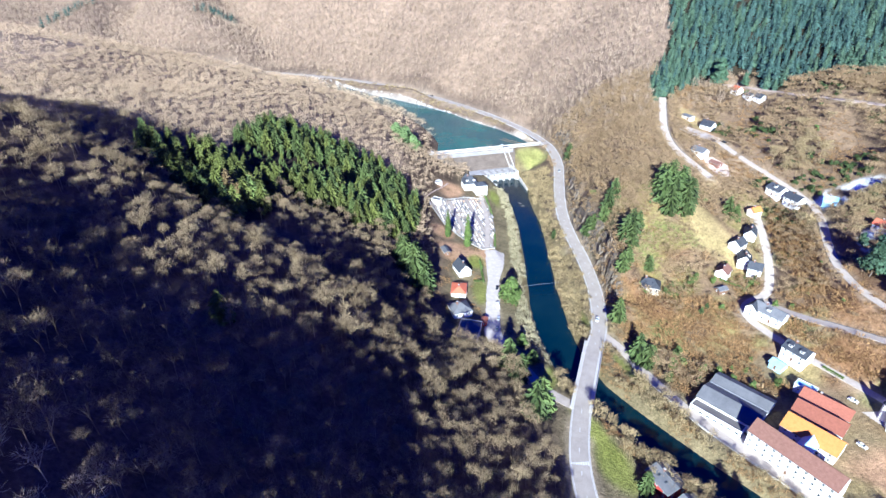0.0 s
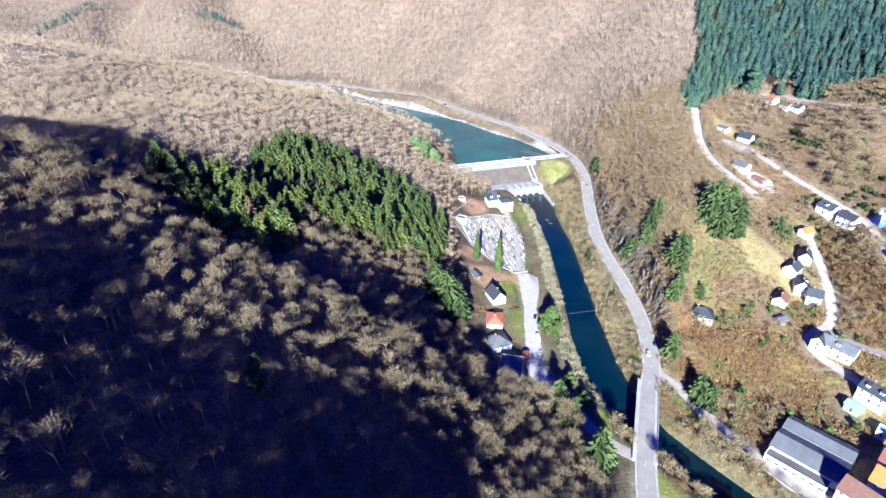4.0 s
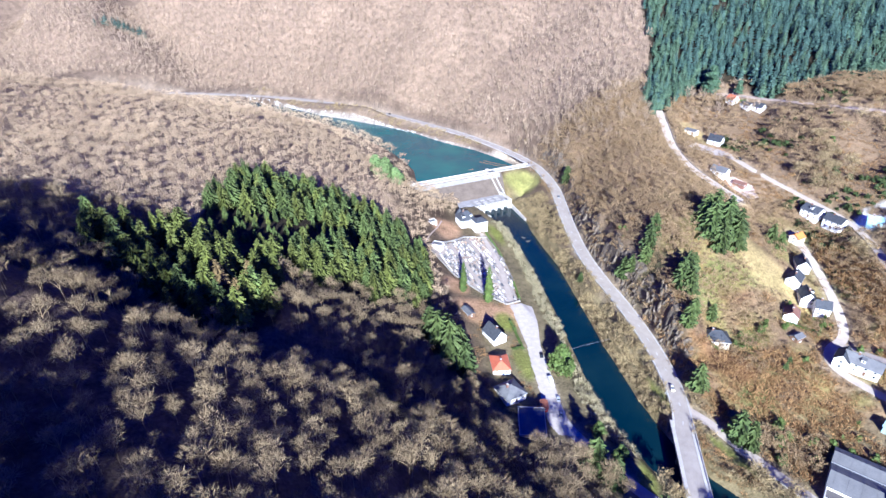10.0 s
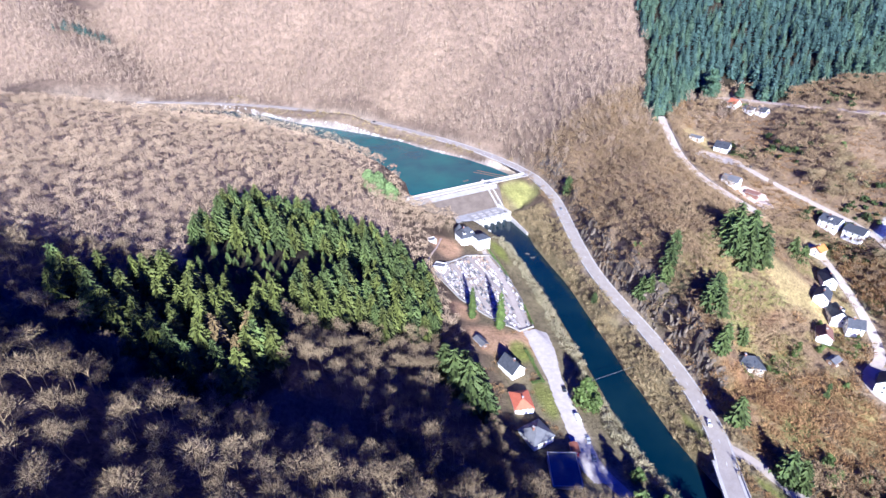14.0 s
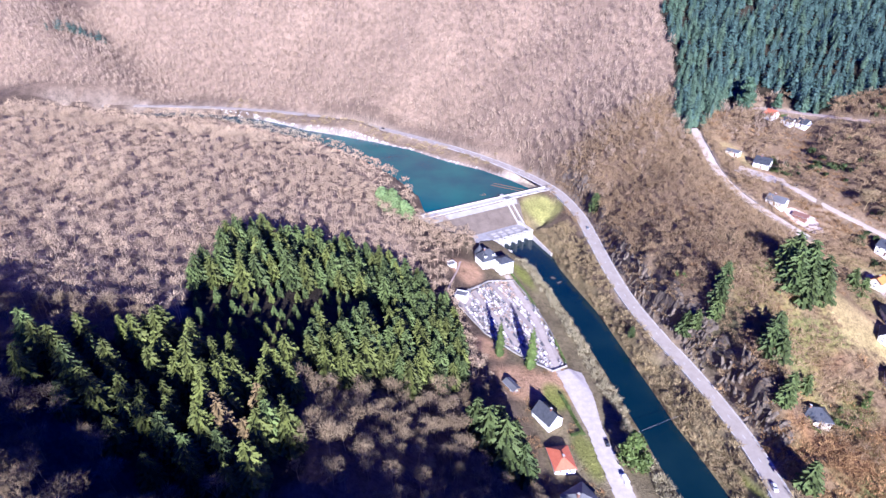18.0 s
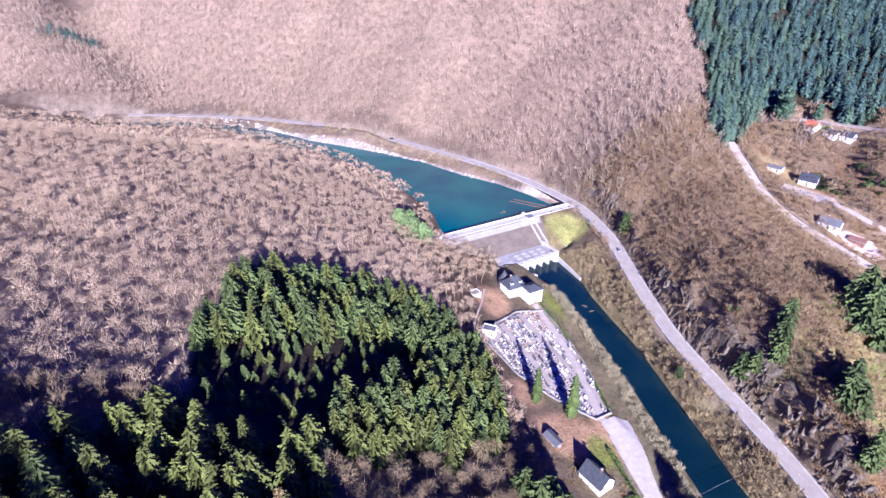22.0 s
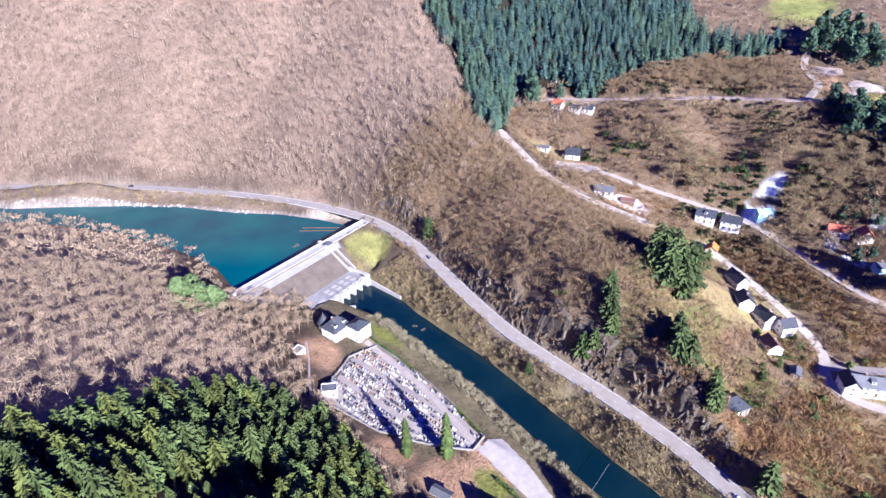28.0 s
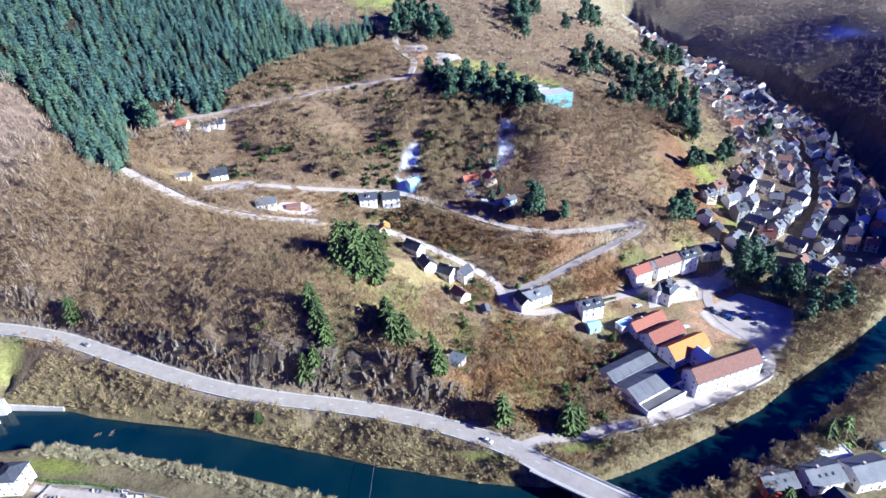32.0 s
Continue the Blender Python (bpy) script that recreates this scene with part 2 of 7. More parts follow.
M_TYRE = mottled("tyre_rubber", (0.015, 0.015, 0.015), (0.03, 0.03, 0.03), 0.2, 0.9)
M_CAR = {k: mottled(k + "_car_paint", tuple(v * 0.92 for v in c), c, 0.8, 0.25, spec=0.5) for k, c in (("white", (0.8, 0.8, 0.8)), ("black", (0.02, 0.02, 0.025)), ("grey", (0.25, 0.26, 0.28)), ("blue", (0.04, 0.09, 0.25)), ("red", (0.45, 0.03, 0.03)), ("silver", (0.55, 0.56, 0.58)))}

# ---- the lie of the land: heights in metres above the river below the dam ----
RIVER = [(50, 516), (58, 492), (65, 465), (67, 435), (69, 400), (68, 360), (66, 320), (65, 290), (65, 262), (69, 235),
         (76, 212), (86, 196), (99, 178), (112, 161), (131, 138), (151, 120), (170, 101), (188, 82), (215, 58), (252, 32), (330, 10), (440, 2),
         (550, 10), (720, 32), (950, 85), (1300, 150)]
LAKE = [(45, 551, 57), (30, 580, 39), (6, 617, 31), (-19, 655, 28), (-45, 688, 23), (-75, 719, 19), (-109, 750, 14),
        (-150, 792, 13), (-196, 829, 11), (-260, 852, 11), (-420, 880, 12)]
WATER_UP = 15.0
DAM_A, DAM_B = (-14.0, 513.0), (96.0, 545.0)
ROAD_NORTH = [(82, 236, 7), (90, 254, 7.4), (95, 282, 8), (96.5, 310, 9), (95.5, 335, 10), (93, 362, 11.2), (92.5, 390, 12.3),
              (95.5, 421, 13.8), (101.5, 459, 15.5), (107.5, 495, 17), (106.5, 535, 18.6), (101, 556, 19), (86, 592, 19.6), (58, 640, 20),
              (5, 707, 20.5), (-40, 754, 21), (-110, 812, 21), (-204, 855, 21), (-290, 880, 21), (-420, 905, 22)]
ROAD_SOUTH = [(68, 197, 7), (63, 180, 7.2), (59, 162, 7.5), (58, 140, 8), (62, 110, 8), (70, 70, 8), (80, 0, 9), (90, -120, 10)]
LANE_WORKS = [(90, 250, 7), (97, 240, 6.6), (101, 229, 6), (108.5, 213, 5.4), (115.5, 199, 5), (123.5, 184, 4.8), (137, 165.5, 4.6), (154, 143, 4.8), (162, 136, 4.9), (174, 134, 5),
              (186, 142, 5), (196, 152, 5.2), (216, 158, 6), (236, 150, 7), (262, 128, 8), (300, 98, 8.5)]
LANE_RIDGE = [(199, 512, 75), (191, 482, 69), (184, 457, 63), (181, 430, 59), (185, 408, 55), (196, 382, 49)]
LANE_MID = [(205, 452, 62), (220, 440, 60), (226, 410, 56), (242, 379, 49), (252, 352, 44.5), (247, 325, 42), (234, 298, 40),
            (225, 270, 38), (226, 244, 36.5), (238, 216, 35), (254, 192, 33.5), (246, 194, 32), (230, 212, 28), (212, 233, 24), (196, 250, 20.5), (185, 268, 18)]
LANE_LOOP = [(217, 356, 37), (213.5, 336, 33.5), (209, 318, 29.8), (204.5, 303, 26.6), (199, 287.5, 23), (191, 272, 18.8), (177, 268, 17.2), (170, 256, 16.5), (177, 240, 15.5), (188, 222, 14), (204, 203, 12), (222, 180, 9), (236, 152, 7)]
LANE_TOP = [(250, 538, 81), (272, 526, 82.5), (286, 500, 84.5), (296, 472, 88), (307, 445, 91.5), (330, 418, 93.5), (342, 385, 96), (352, 360, 97.5), (374, 344, 100), (395, 352, 106)]
LANE_WEST = [(66, 193, 7), (60, 198, 6.4), (52, 206, 5.2), (44, 222, 4.6), (36, 238, 4.4), (30, 255, 4.5), (30.5, 285, 5), (32.5, 310, 5.3), (35, 330, 5.6), (32, 346, 6)]
LANE_GRAVES = [(31, 346, 6), (32, 358, 6.2), (34.5, 387, 6.6), (33.6, 410, 7.2), (32.3, 426, 7.6), (31.5, 440, 8)]
ROADS = [(ROAD_NORTH, 4.2), (ROAD_SOUTH, 4.2), (LANE_WORKS, 2.5), (LANE_RIDGE, 3.2), (LANE_MID, 2.6), (LANE_LOOP, 2.5), (LANE_TOP, 3.6), (LANE_WEST, 2.8), (LANE_GRAVES, 1.5)]

# unseen crest points south and far west are raised to shade the near wood
WEST_HILL = [(-5, 193, 22), (13, 204, 14), (9, 163, 28), (-54, 156, 75), (-64, 109, 91), (-88, 143, 104), (-87, 101, 115), (-115, 147, 115), (-127, 169, 115), (-130, 104, 146), (-112, 106, 131), (-104, 96, 127), (-34, 204, 50),
             (-14, 235, 21), (-8, 75, 62), (32, 105, 26), (-110, 175, 111), (-60, 15, 130), (-98, 28, 151), (-15, 15, 86), (-180, 120, 154), (-178, 190, 147), (-150, 190, 126), (-138, 205, 120), (-112, 205, 104), (-205, 215, 146), (-140, 30, 167), (-300, 250, 128), (-60, -45, 140), (0, -45, 84), (30, 20, 40)]
WEST_SPUR = [(-65, 300, 57), (-100, 300, 82), (-127, 259, 96), (-99, 248, 84), (-62, 322, 57), (-80, 312, 70), (-36, 330, 34), (-49, 460, 50), (-110, 400, 82), (-167, 408, 97), (-168, 590, 66), (-240, 420, 101),
             (-330, 490, 122), (-400, 530, 128), (-345, 532, 118), (-300, 535, 111), (-210, 545, 92), (-130, 560, 70), (-95, 500, 69), (-78, 560, 48), (-260, 640, 62), (-240, 760, 27), (-400, 640, 82), (-420, 780, 40), (-30, 400, 28), (-26, 440, 34), (-32, 490, 35), (-30, 362, 29)]
VALLEY_WEST = [(2, 262, 7), (-4, 290, 10), (-6, 320, 12), (14, 318, 7), (9, 292, 6.5), (25, 300, 5.4), (40, 330, 5), (-10, 410, 16), (0, 385, 11), (10, 360, 8), (22, 400, 8), (44, 400, 4.5), (3, 440, 13), (-14, 470, 24), (30, 470, 8), (38, 488, 7), (10, 478, 10), (-20, 520, 21), (44, 345, 4), (38, 225, 4.5), (48, 260, 4), (22, 235, 6)]
FAR_HILL = [(124, 697, 84), (180, 600, 92), (40, 781, 82), (-121, 886, 48), (240, 600, 116), (60, 700, 42), (120, 610, 52), (130, 560, 52), (150, 850, 190), (300, 700, 185), (0, 950, 185), (-150, 1000, 120), (-250, 980, 82), (-350, 1010, 92),
            (-300, 1250, 210), (0, 1250, 270), (300, 1000, 270), (600, 900, 260), (600, 700, 190), (-480, 940, 40), (-700, 900, 30), (-700, 1250, 120), (-950, 1000, 90)]
EAST_CLIFF = [(104, 262, 14), (109, 290, 27), (114, 318, 37), (114, 345, 43), (111, 372, 42), (110, 400, 36), (112, 425, 33), (118, 455, 35), (125, 490, 38), (122, 530, 42)]
EAST_HILL = [(118, 260, 15), (126, 288, 18), (148, 374, 57), (140, 396, 58), (166, 332, 43), (148, 345, 53), (138, 320, 40), (150, 300, 26), (160, 280, 20), (150, 450, 62), (150, 500, 68), (152, 250, 13), (132, 240, 9), (165, 238, 11), (181, 224, 13), (150, 225, 6),
             (140, 205, 4), (125, 208, 4.2), (165, 205, 6), (190, 200, 10), (186, 296, 21), (210, 345, 34)]
EAST_TOP = [(175, 540, 82), (230, 520, 80), (268, 510, 80), (232, 468, 62), (262, 470, 68), (262, 420, 64), (275, 380, 62), (300, 393, 68), (290, 330, 58), (270, 296, 46), (287, 288, 51), (288, 254, 64), (300, 262, 68), (330, 320, 78), (353, 251, 77), (420, 298, 90), (370, 420, 104), (330, 480, 104),
            (350, 560, 135), (450, 450, 130), (480, 330, 112), (600, 420, 150), (550, 240, 90), (700, 300, 120), (330, 190, 52), (290, 190, 38), (400, 150, 45), (500, 130, 38), (700, 150, 45), (900, 220, 70), (1000, 400, 150), (1300, 330, 120), (1500, 600, 190)]
SOUTH_EAST = [(206, 150, 5.4), (205, 122, 5.2), (182, 128, 5), (240, 100, 6), (254, 126, 8), (312, 88, 8), (418, 52, 8), (575, 60, 9), (700, 70, 9), (825, 100, 10), (850, 62, 6), (850, 92, 8), (950, 112, 9), (950, 62, 8), (1061, 160, 14), (1060, 80, 9), (1130, 118, 6), (1130, 175, 12), (1300, 150, 8), (1240, 180, 14), (1250, 110, 12), (97, 137, 5), (117, 105, 5), (100, 80, 5.5), (160, 70, 5), (80, 160, 5)]
SOUTH_HILLS = [(180, 20, 10), (260, -20, 25), (250, -120, 90), (400, -60, 52), (400, -170, 92), (560, -60, 55), (600, -150, 90), (740, -30, 46), (800, -110, 80), (960, 20, 28), (1050, -60, 52), (1300, 60, 34), (1400, -100, 62), (600, -420, 88), (900, -400, 86), (1300, -380, 92), (300, -420, 90), (100, -150, 40), (0, -150, 90)]


class Land:
    """Heights between the named lines of the plan: a smooth sheet through all of them."""

    def __init__(self):
        pts = [p for group in (WEST_HILL, WEST_SPUR, VALLEY_WEST, FAR_HILL, EAST_CLIFF, EAST_HILL, EAST_TOP, SOUTH_EAST, SOUTH_HILLS) for p in group]
        for line, _ in ROADS:
            pts += line[::2]
        p = np.array(pts, float)
        self.xy, z = p[:, :2], p[:, 2]
        self.mean = z.mean()
        d = np.linalg.norm(self.xy[:, None] - self.xy[None], axis=2)
        k = -np.sqrt(d * d + 64.0) - np.eye(len(p)) * 1.5
        self.w = np.linalg.solve(k, z - self.mean)

    def smooth(self, x, y):
        out = np.full(x.shape, self.mean)
        for (px, py), w in zip(self.xy, self.w):
            out -= w * np.sqrt((x - px) ** 2 + (y - py) ** 2 + 64.0)
        return out


def lattice(x, y, size, seed):
    """Soft value noise, about -1 to 1."""
    u, v = x / size + 1000.5, y / size + 1000.5
    i, j = np.floor(u).astype(int), np.floor(v).astype(int)
    f, g = u - i, v - j
    f, g = f * f * (3 - 2 * f), g * g * (3 - 2 * g)

    def h(a, b):
        s = np.sin(a * 127.1 + b * 311.7 + seed * 74.7) * 43758.5453
        return (s - np.floor(s)) * 2 - 1
    return (h(i, j) * (1 - f) + h(i + 1, j) * f) * (1 - g) + (h(i, j + 1) * (1 - f) + h(i + 1, j + 1) * f) * g


def along(line, x, y):
    """Distance to a line of two or three numbers a point, and the third number where it is nearest."""
    best, val = np.full(x.shape, 1e9), np.zeros(x.shape)
    for a, b in zip(line[:-1], line[1:]):
        dx, dy = b[0] - a[0], b[1] - a[1]
        s = np.clip(((x - a[0]) * dx + (y - a[1]) * dy) / (dx * dx + dy * dy), 0, 1)
        d = np.hypot(x - a[0] - s * dx, y - a[1] - s * dy)
        near = d < best
        best = np.where(near, d, best)
        if len(a) > 2:
            val = np.where(near, a[2] + s * (b[2] - a[2]), val)
    return best, val


def step(a, b, v):
    f = np.clip((v - a) / (b - a), 0, 1)
    return f * f * (3 - 2 * f)


def lake_gap(x, y):
    """How far outside the lake a place is (negative: in it), the dam's line included."""
    best = np.full(x.shape, 1e9)
    for a, b in zip(LAKE[:-1], LAKE[1:]):
        dx, dy = b[0] - a[0], b[1] - a[1]
        s = np.clip(((x - a[0]) * dx + (y - a[1]) * dy) / (dx * dx + dy * dy), 0, 1)
        best = np.minimum(best, np.hypot(x - a[0] - s * dx, y - a[1] - s * dy) - (a[2] + s * (b[2] - a[2])))
    return np.maximum(best, -dam_side(x, y))


def dam_side(x, y):
    """Metres upstream of the dam's line."""
    dx, dy = DAM_B[0] - DAM_A[0], DAM_B[1] - DAM_A[1]
    return ((y - DAM_A[1]) * dx - (x - DAM_A[0]) * dy) / math.hypot(dx, dy)


def river_half(y, x):
    return np.interp(y, [290, 310, 452, 482, 520], [10.4, 9.6, 9.6, 14.0, 17.5])


LAND = Land()
# side valleys of the far hill and a dell below the plantation: line, depth and width
GULLIES = [([(-185, 254, 8), (-145, 242, 10), (-105, 232, 7), (-72, 231, 7), (-45, 227, 9), (-22, 222, 7), (-2, 214, 2)], 19), ([(-215, 890, 4), (-300, 985, 30), (-400, 1130, 52), (-500, 1400, 60)], 75), ([(-520, 960, 6), (-600, 1080, 30), (-640, 1300, 40)], 60), ([(-40, 790, 2), (40, 880, 6), (150, 990, 8), (250, 1150, 9)], 40), ([(70, 690, 2), (150, 740, 4), (240, 860, 6)], 30), ([(-130, 850, 3), (-70, 940, 6), (0, 1080, 8)], 40)]


def height(x, y):
    x, y = np.asarray(x, float), np.asarray(y, float)
    z = LAND.smooth(x, y)
    steep = step(10, 40, z)
    z = z + steep * (lattice(x, y, 46, 1) * 2.2 + lattice(x, y, 17, 2) * 0.8) + lattice(x, y, 7, 3) * 0.18
    far = step(500, 900, np.hypot(x, y - 300))
    z = z + far * steep * lattice(x, y, 110, 4) * 9
    for line, wide in GULLIES:
        d, deep = along(line, x, y)
        z = z - deep * step(wide, 0, d) + 0.2 * deep * step(wide, 0, np.abs(d - wide * 1.3))
    z = np.where(y < 480, np.maximum(z, 2.5), np.maximum(z, 4.0))
    # ledges on the rock face above the road
    rock = step(0, 6, x - 99) * step(134, 116, x) * step(255, 275, y) * step(545, 500, y)
    z = z + rock * (np.abs(lattice(x, y * 0.6, 5, 5)) * 4.5 - 1.2 + lattice(x, y, 11, 6) * 2.0)
    for line, half in ROADS:
        d, zr = along(line, x, y)
        z = zr - 0.12 + (z - zr + 0.12) * step(half + 0.8, half + 6, d)
    d = along(RIVER, x, y)[0] - river_half(y, x)
    low = step(-2, 6, d)
    bank = np.where(d < 0, -1.8 + 1.8 * step(-3, 0.2, d), 0.0)
    z = np.where(d < 6.5, bank * (1 - low) + np.maximum(z, 1.0) * low, z)
    g = lake_gap(x, y)
    up = dam_side(x, y)
    shore = np.maximum(z, WATER_UP + 0.6 + 0.05 * g)
    inlake = step(-1.5, 4, g)
    wet = (WATER_UP - 3) * (1 - inlake) + shore * inlake
    z = np.where((up > -1.5) & (g < 9) & (x < 108), wet, z)
    # the cut below the dam
    under = (up < 0) & (up > -34) & (x > -12) & (x < 84)
    z = np.where(under & (x > 18 + up * -0.2), np.minimum(z, 4.0), z)
    # the grassed bank that buries the dam's eastern end
    run = ((x - DAM_A[0]) * (DAM_B[0] - DAM_A[0]) + (y - DAM_A[1]) * (DAM_B[1] - DAM_A[1])) / math.hypot(DAM_B[0] - DAM_A[0], DAM_B[1] - DAM_A[1])
    bank = 19.15 - 0.42 * (-up - 3)
    fade = step(77.5, 80.5, run) * step(-34, -24, up) * step(67, 70, x) * step(110, 100, x)
    return np.where((up < -1) & (fade > 0), z + (np.maximum(bank, z) - z) * fade, z)


# ---- meshes ----
def mesh_from(name, verts, faces, material, smooth=False):
    me = bpy.data.meshes.new(name)
    me.from_pydata([tuple(v) for v in verts], [], faces)
    me.materials.append(material)
    if smooth:
        me.polygons.foreach_set("use_smooth", np.ones(len(me.polygons), bool))
    me.update()
    return me


def mesh_arrays(name, verts, tris, material, smooth=False):
    """A mesh from arrays, for what has many triangles."""
    me = bpy.data.meshes.new(name)
    n = len(tris)
    k = tris.shape[1]
    me.vertices.add(len(verts))
    me.vertices.foreach_set("co", np.ascontiguousarray(verts, np.float32).ravel())
    me.loops.add(n * k)
    me.loops.foreach_set("vertex_index", np.ascontiguousarray(tris, np.int32).ravel())
    me.polygons.add(n)
    me.polygons.foreach_set("loop_start", np.arange(0, n * k, k, dtype=np.int32))
    if smooth:
        me.polygons.foreach_set("use_smooth", np.ones(n, bool))
    me.update(calc_edges=True)
    me.materials.append(material)
    return me


def ribbon(line, half, lift, every=4.0, skip=0.0, side=0.0):
    """A strip that follows a road's line on its bed. side: metres to the right of the middle."""
    p = np.array(line, float)
    for _ in range(3):
        q = 0.75 * p[:-1] + 0.25 * p[1:]
        r = 0.25 * p[:-1] + 0.75 * p[1:]
        p = np.concatenate([p[:1], np.stack([q, r], 1).reshape(-1, p.shape[1]), p[-1:]])
    seg = np.linalg.norm(np.diff(p[:, :2], axis=0), axis=1)
    s = np.concatenate([[0], np.cumsum(seg)])
    t = np.linspace(0, s[-1], max(2, int(s[-1] / every)))
    c = np.stack([np.interp(t, s, p[:, k]) for k in range(3)], 1)
    d = np.gradient(c[:, :2], axis=0)
    d /= np.linalg.norm(d, axis=1)[:, None]
    n = np.stack([d[:, 1], -d[:, 0]], 1)
    return c, n


def strip_mesh(name, c, n, a, b, lift, material, thick=0.0):
    l = np.c_[c[:, :2] + n * a, c[:, 2] + lift]
    r = np.c_[c[:, :2] + n * b, c[:, 2] + lift]
    v = np.concatenate([l, r])
    k = len(c)
    f = [(i, i + 1, k + i + 1, k + i) for i in range(k - 1)]
    f = [tuple(reversed(q)) for q in f] if a > b else f
    if thick:
        v = np.concatenate([v, v - [0, 0, thick]])
        f += [(i + 1, i, 2 * k + i, 2 * k + i + 1) for i in range(k - 1)] + [(k + i, k + i + 1, 3 * k + i + 1, 3 * k + i) for i in range(k - 1)]
    return mesh_from(name, v, f, material)


# ---- land cover ----
PLANTATION = [(-162, 276), (-149, 262), (-134, 253), (-118, 237), (-98, 242), (-88, 250), (-92, 288), (-77, 294), (-55, 303), (-32, 319), (-22, 326), (-20, 350), (-20, 390),
              (-28, 402), (-62, 404), (-83, 391), (-102, 388), (-121, 374), (-125, 350), (-130, 327), (-126, 306), (-135, 297), (-148, 284)]
# band of shadow across the plantation, shaped by making its spruces short
SHADE_BAND = [(-136, 322), (-118, 331), (-104, 338), (-78, 350), (-56, 356), (-50, 344), (-66, 330), (-86, 312), (-90, 292), (-104, 288), (-124, 298)]
SPRUCE_HILL = [(241, 655), (230, 605), (207, 555), (192, 528), (188, 505), (202, 508), (228, 528), (248, 545), (268, 545), (284, 526), (288, 498), (314, 486), (344, 462), (376, 448), (378, 436), (388, 421), (410, 407), (430, 420), (424, 440), (404, 450), (402, 473), (420, 500), (450, 540), (560, 640), (420, 740), (300, 740)]


def inside(poly, x, y):
    out = np.zeros(x.shape, bool)
    for (ax, ay), (bx, by) in zip(poly, poly[1:] + poly[:1]):
        cross = (ay > y) != (by > y)
        out ^= cross & (x < (bx - ax) * (y - ay) / (by - ay + 1e-9) + ax)
    return out


def ring(x, y, cx, cy, rx, ry, turn=0.0, soft=0.35):
    c, s = math.cos(radians(turn)), math.sin(radians(turn))
    u, v = ((x - cx) * c + (y - cy) * s) / rx, (-(x - cx) * s + (y - cy) * c) / ry
    return step(1 + soft, 1 - soft, np.hypot(u, v) + lattice(x, y, 9, 12) * 0.18)


MEADOWS = [(86, 523, 15, 15, 20), (70, 178, 5, 16, 25), (75, 160, 7, 14, 20), (176, 318, 13, 22, 30), (165, 335, 10, 14, 20), (213, 478, 8, 20, 10), (393, 298, 44, 15, -75), (505, 440, 44, 26, 10), (22, 330, 6, 9, 0), (24, 295, 5, 12, 0),
           (43, 440, 4, 16, 5), (183, 215, 9, 9, 0), (172, 150, 12, 7, -40), (300, 120, 20, 12, 0), (640, 90, 26, 10, 0), (97, 222, 2.6, 13, 24), (84, 264, 2, 12, 0), (330, 140, 24, 10, 20), (54, 214, 4, 12, -20)]
SNOW = [(272, 347, 19, 6, 5), (262, 345, 8, 7, 0), (303, 284, 21, 6, 8), (288, 286, 8, 8, 0), (256, 297, 12, 4, 45), (250, 288, 10, 3, 60), (740, -70, 40, 14, 0)]
DIRTY = [(12, 341, 15, 12, -20), (-1, 366, 8, 9, 0), (5, 443, 10, 15, 0), (196, 152, 26, 17, -20), (30, 340, 6, 14, 0), (388, 372, 9, 22, -40), (207, 400, 7, 11, 20), (211, 447, 13, 8, -40)]


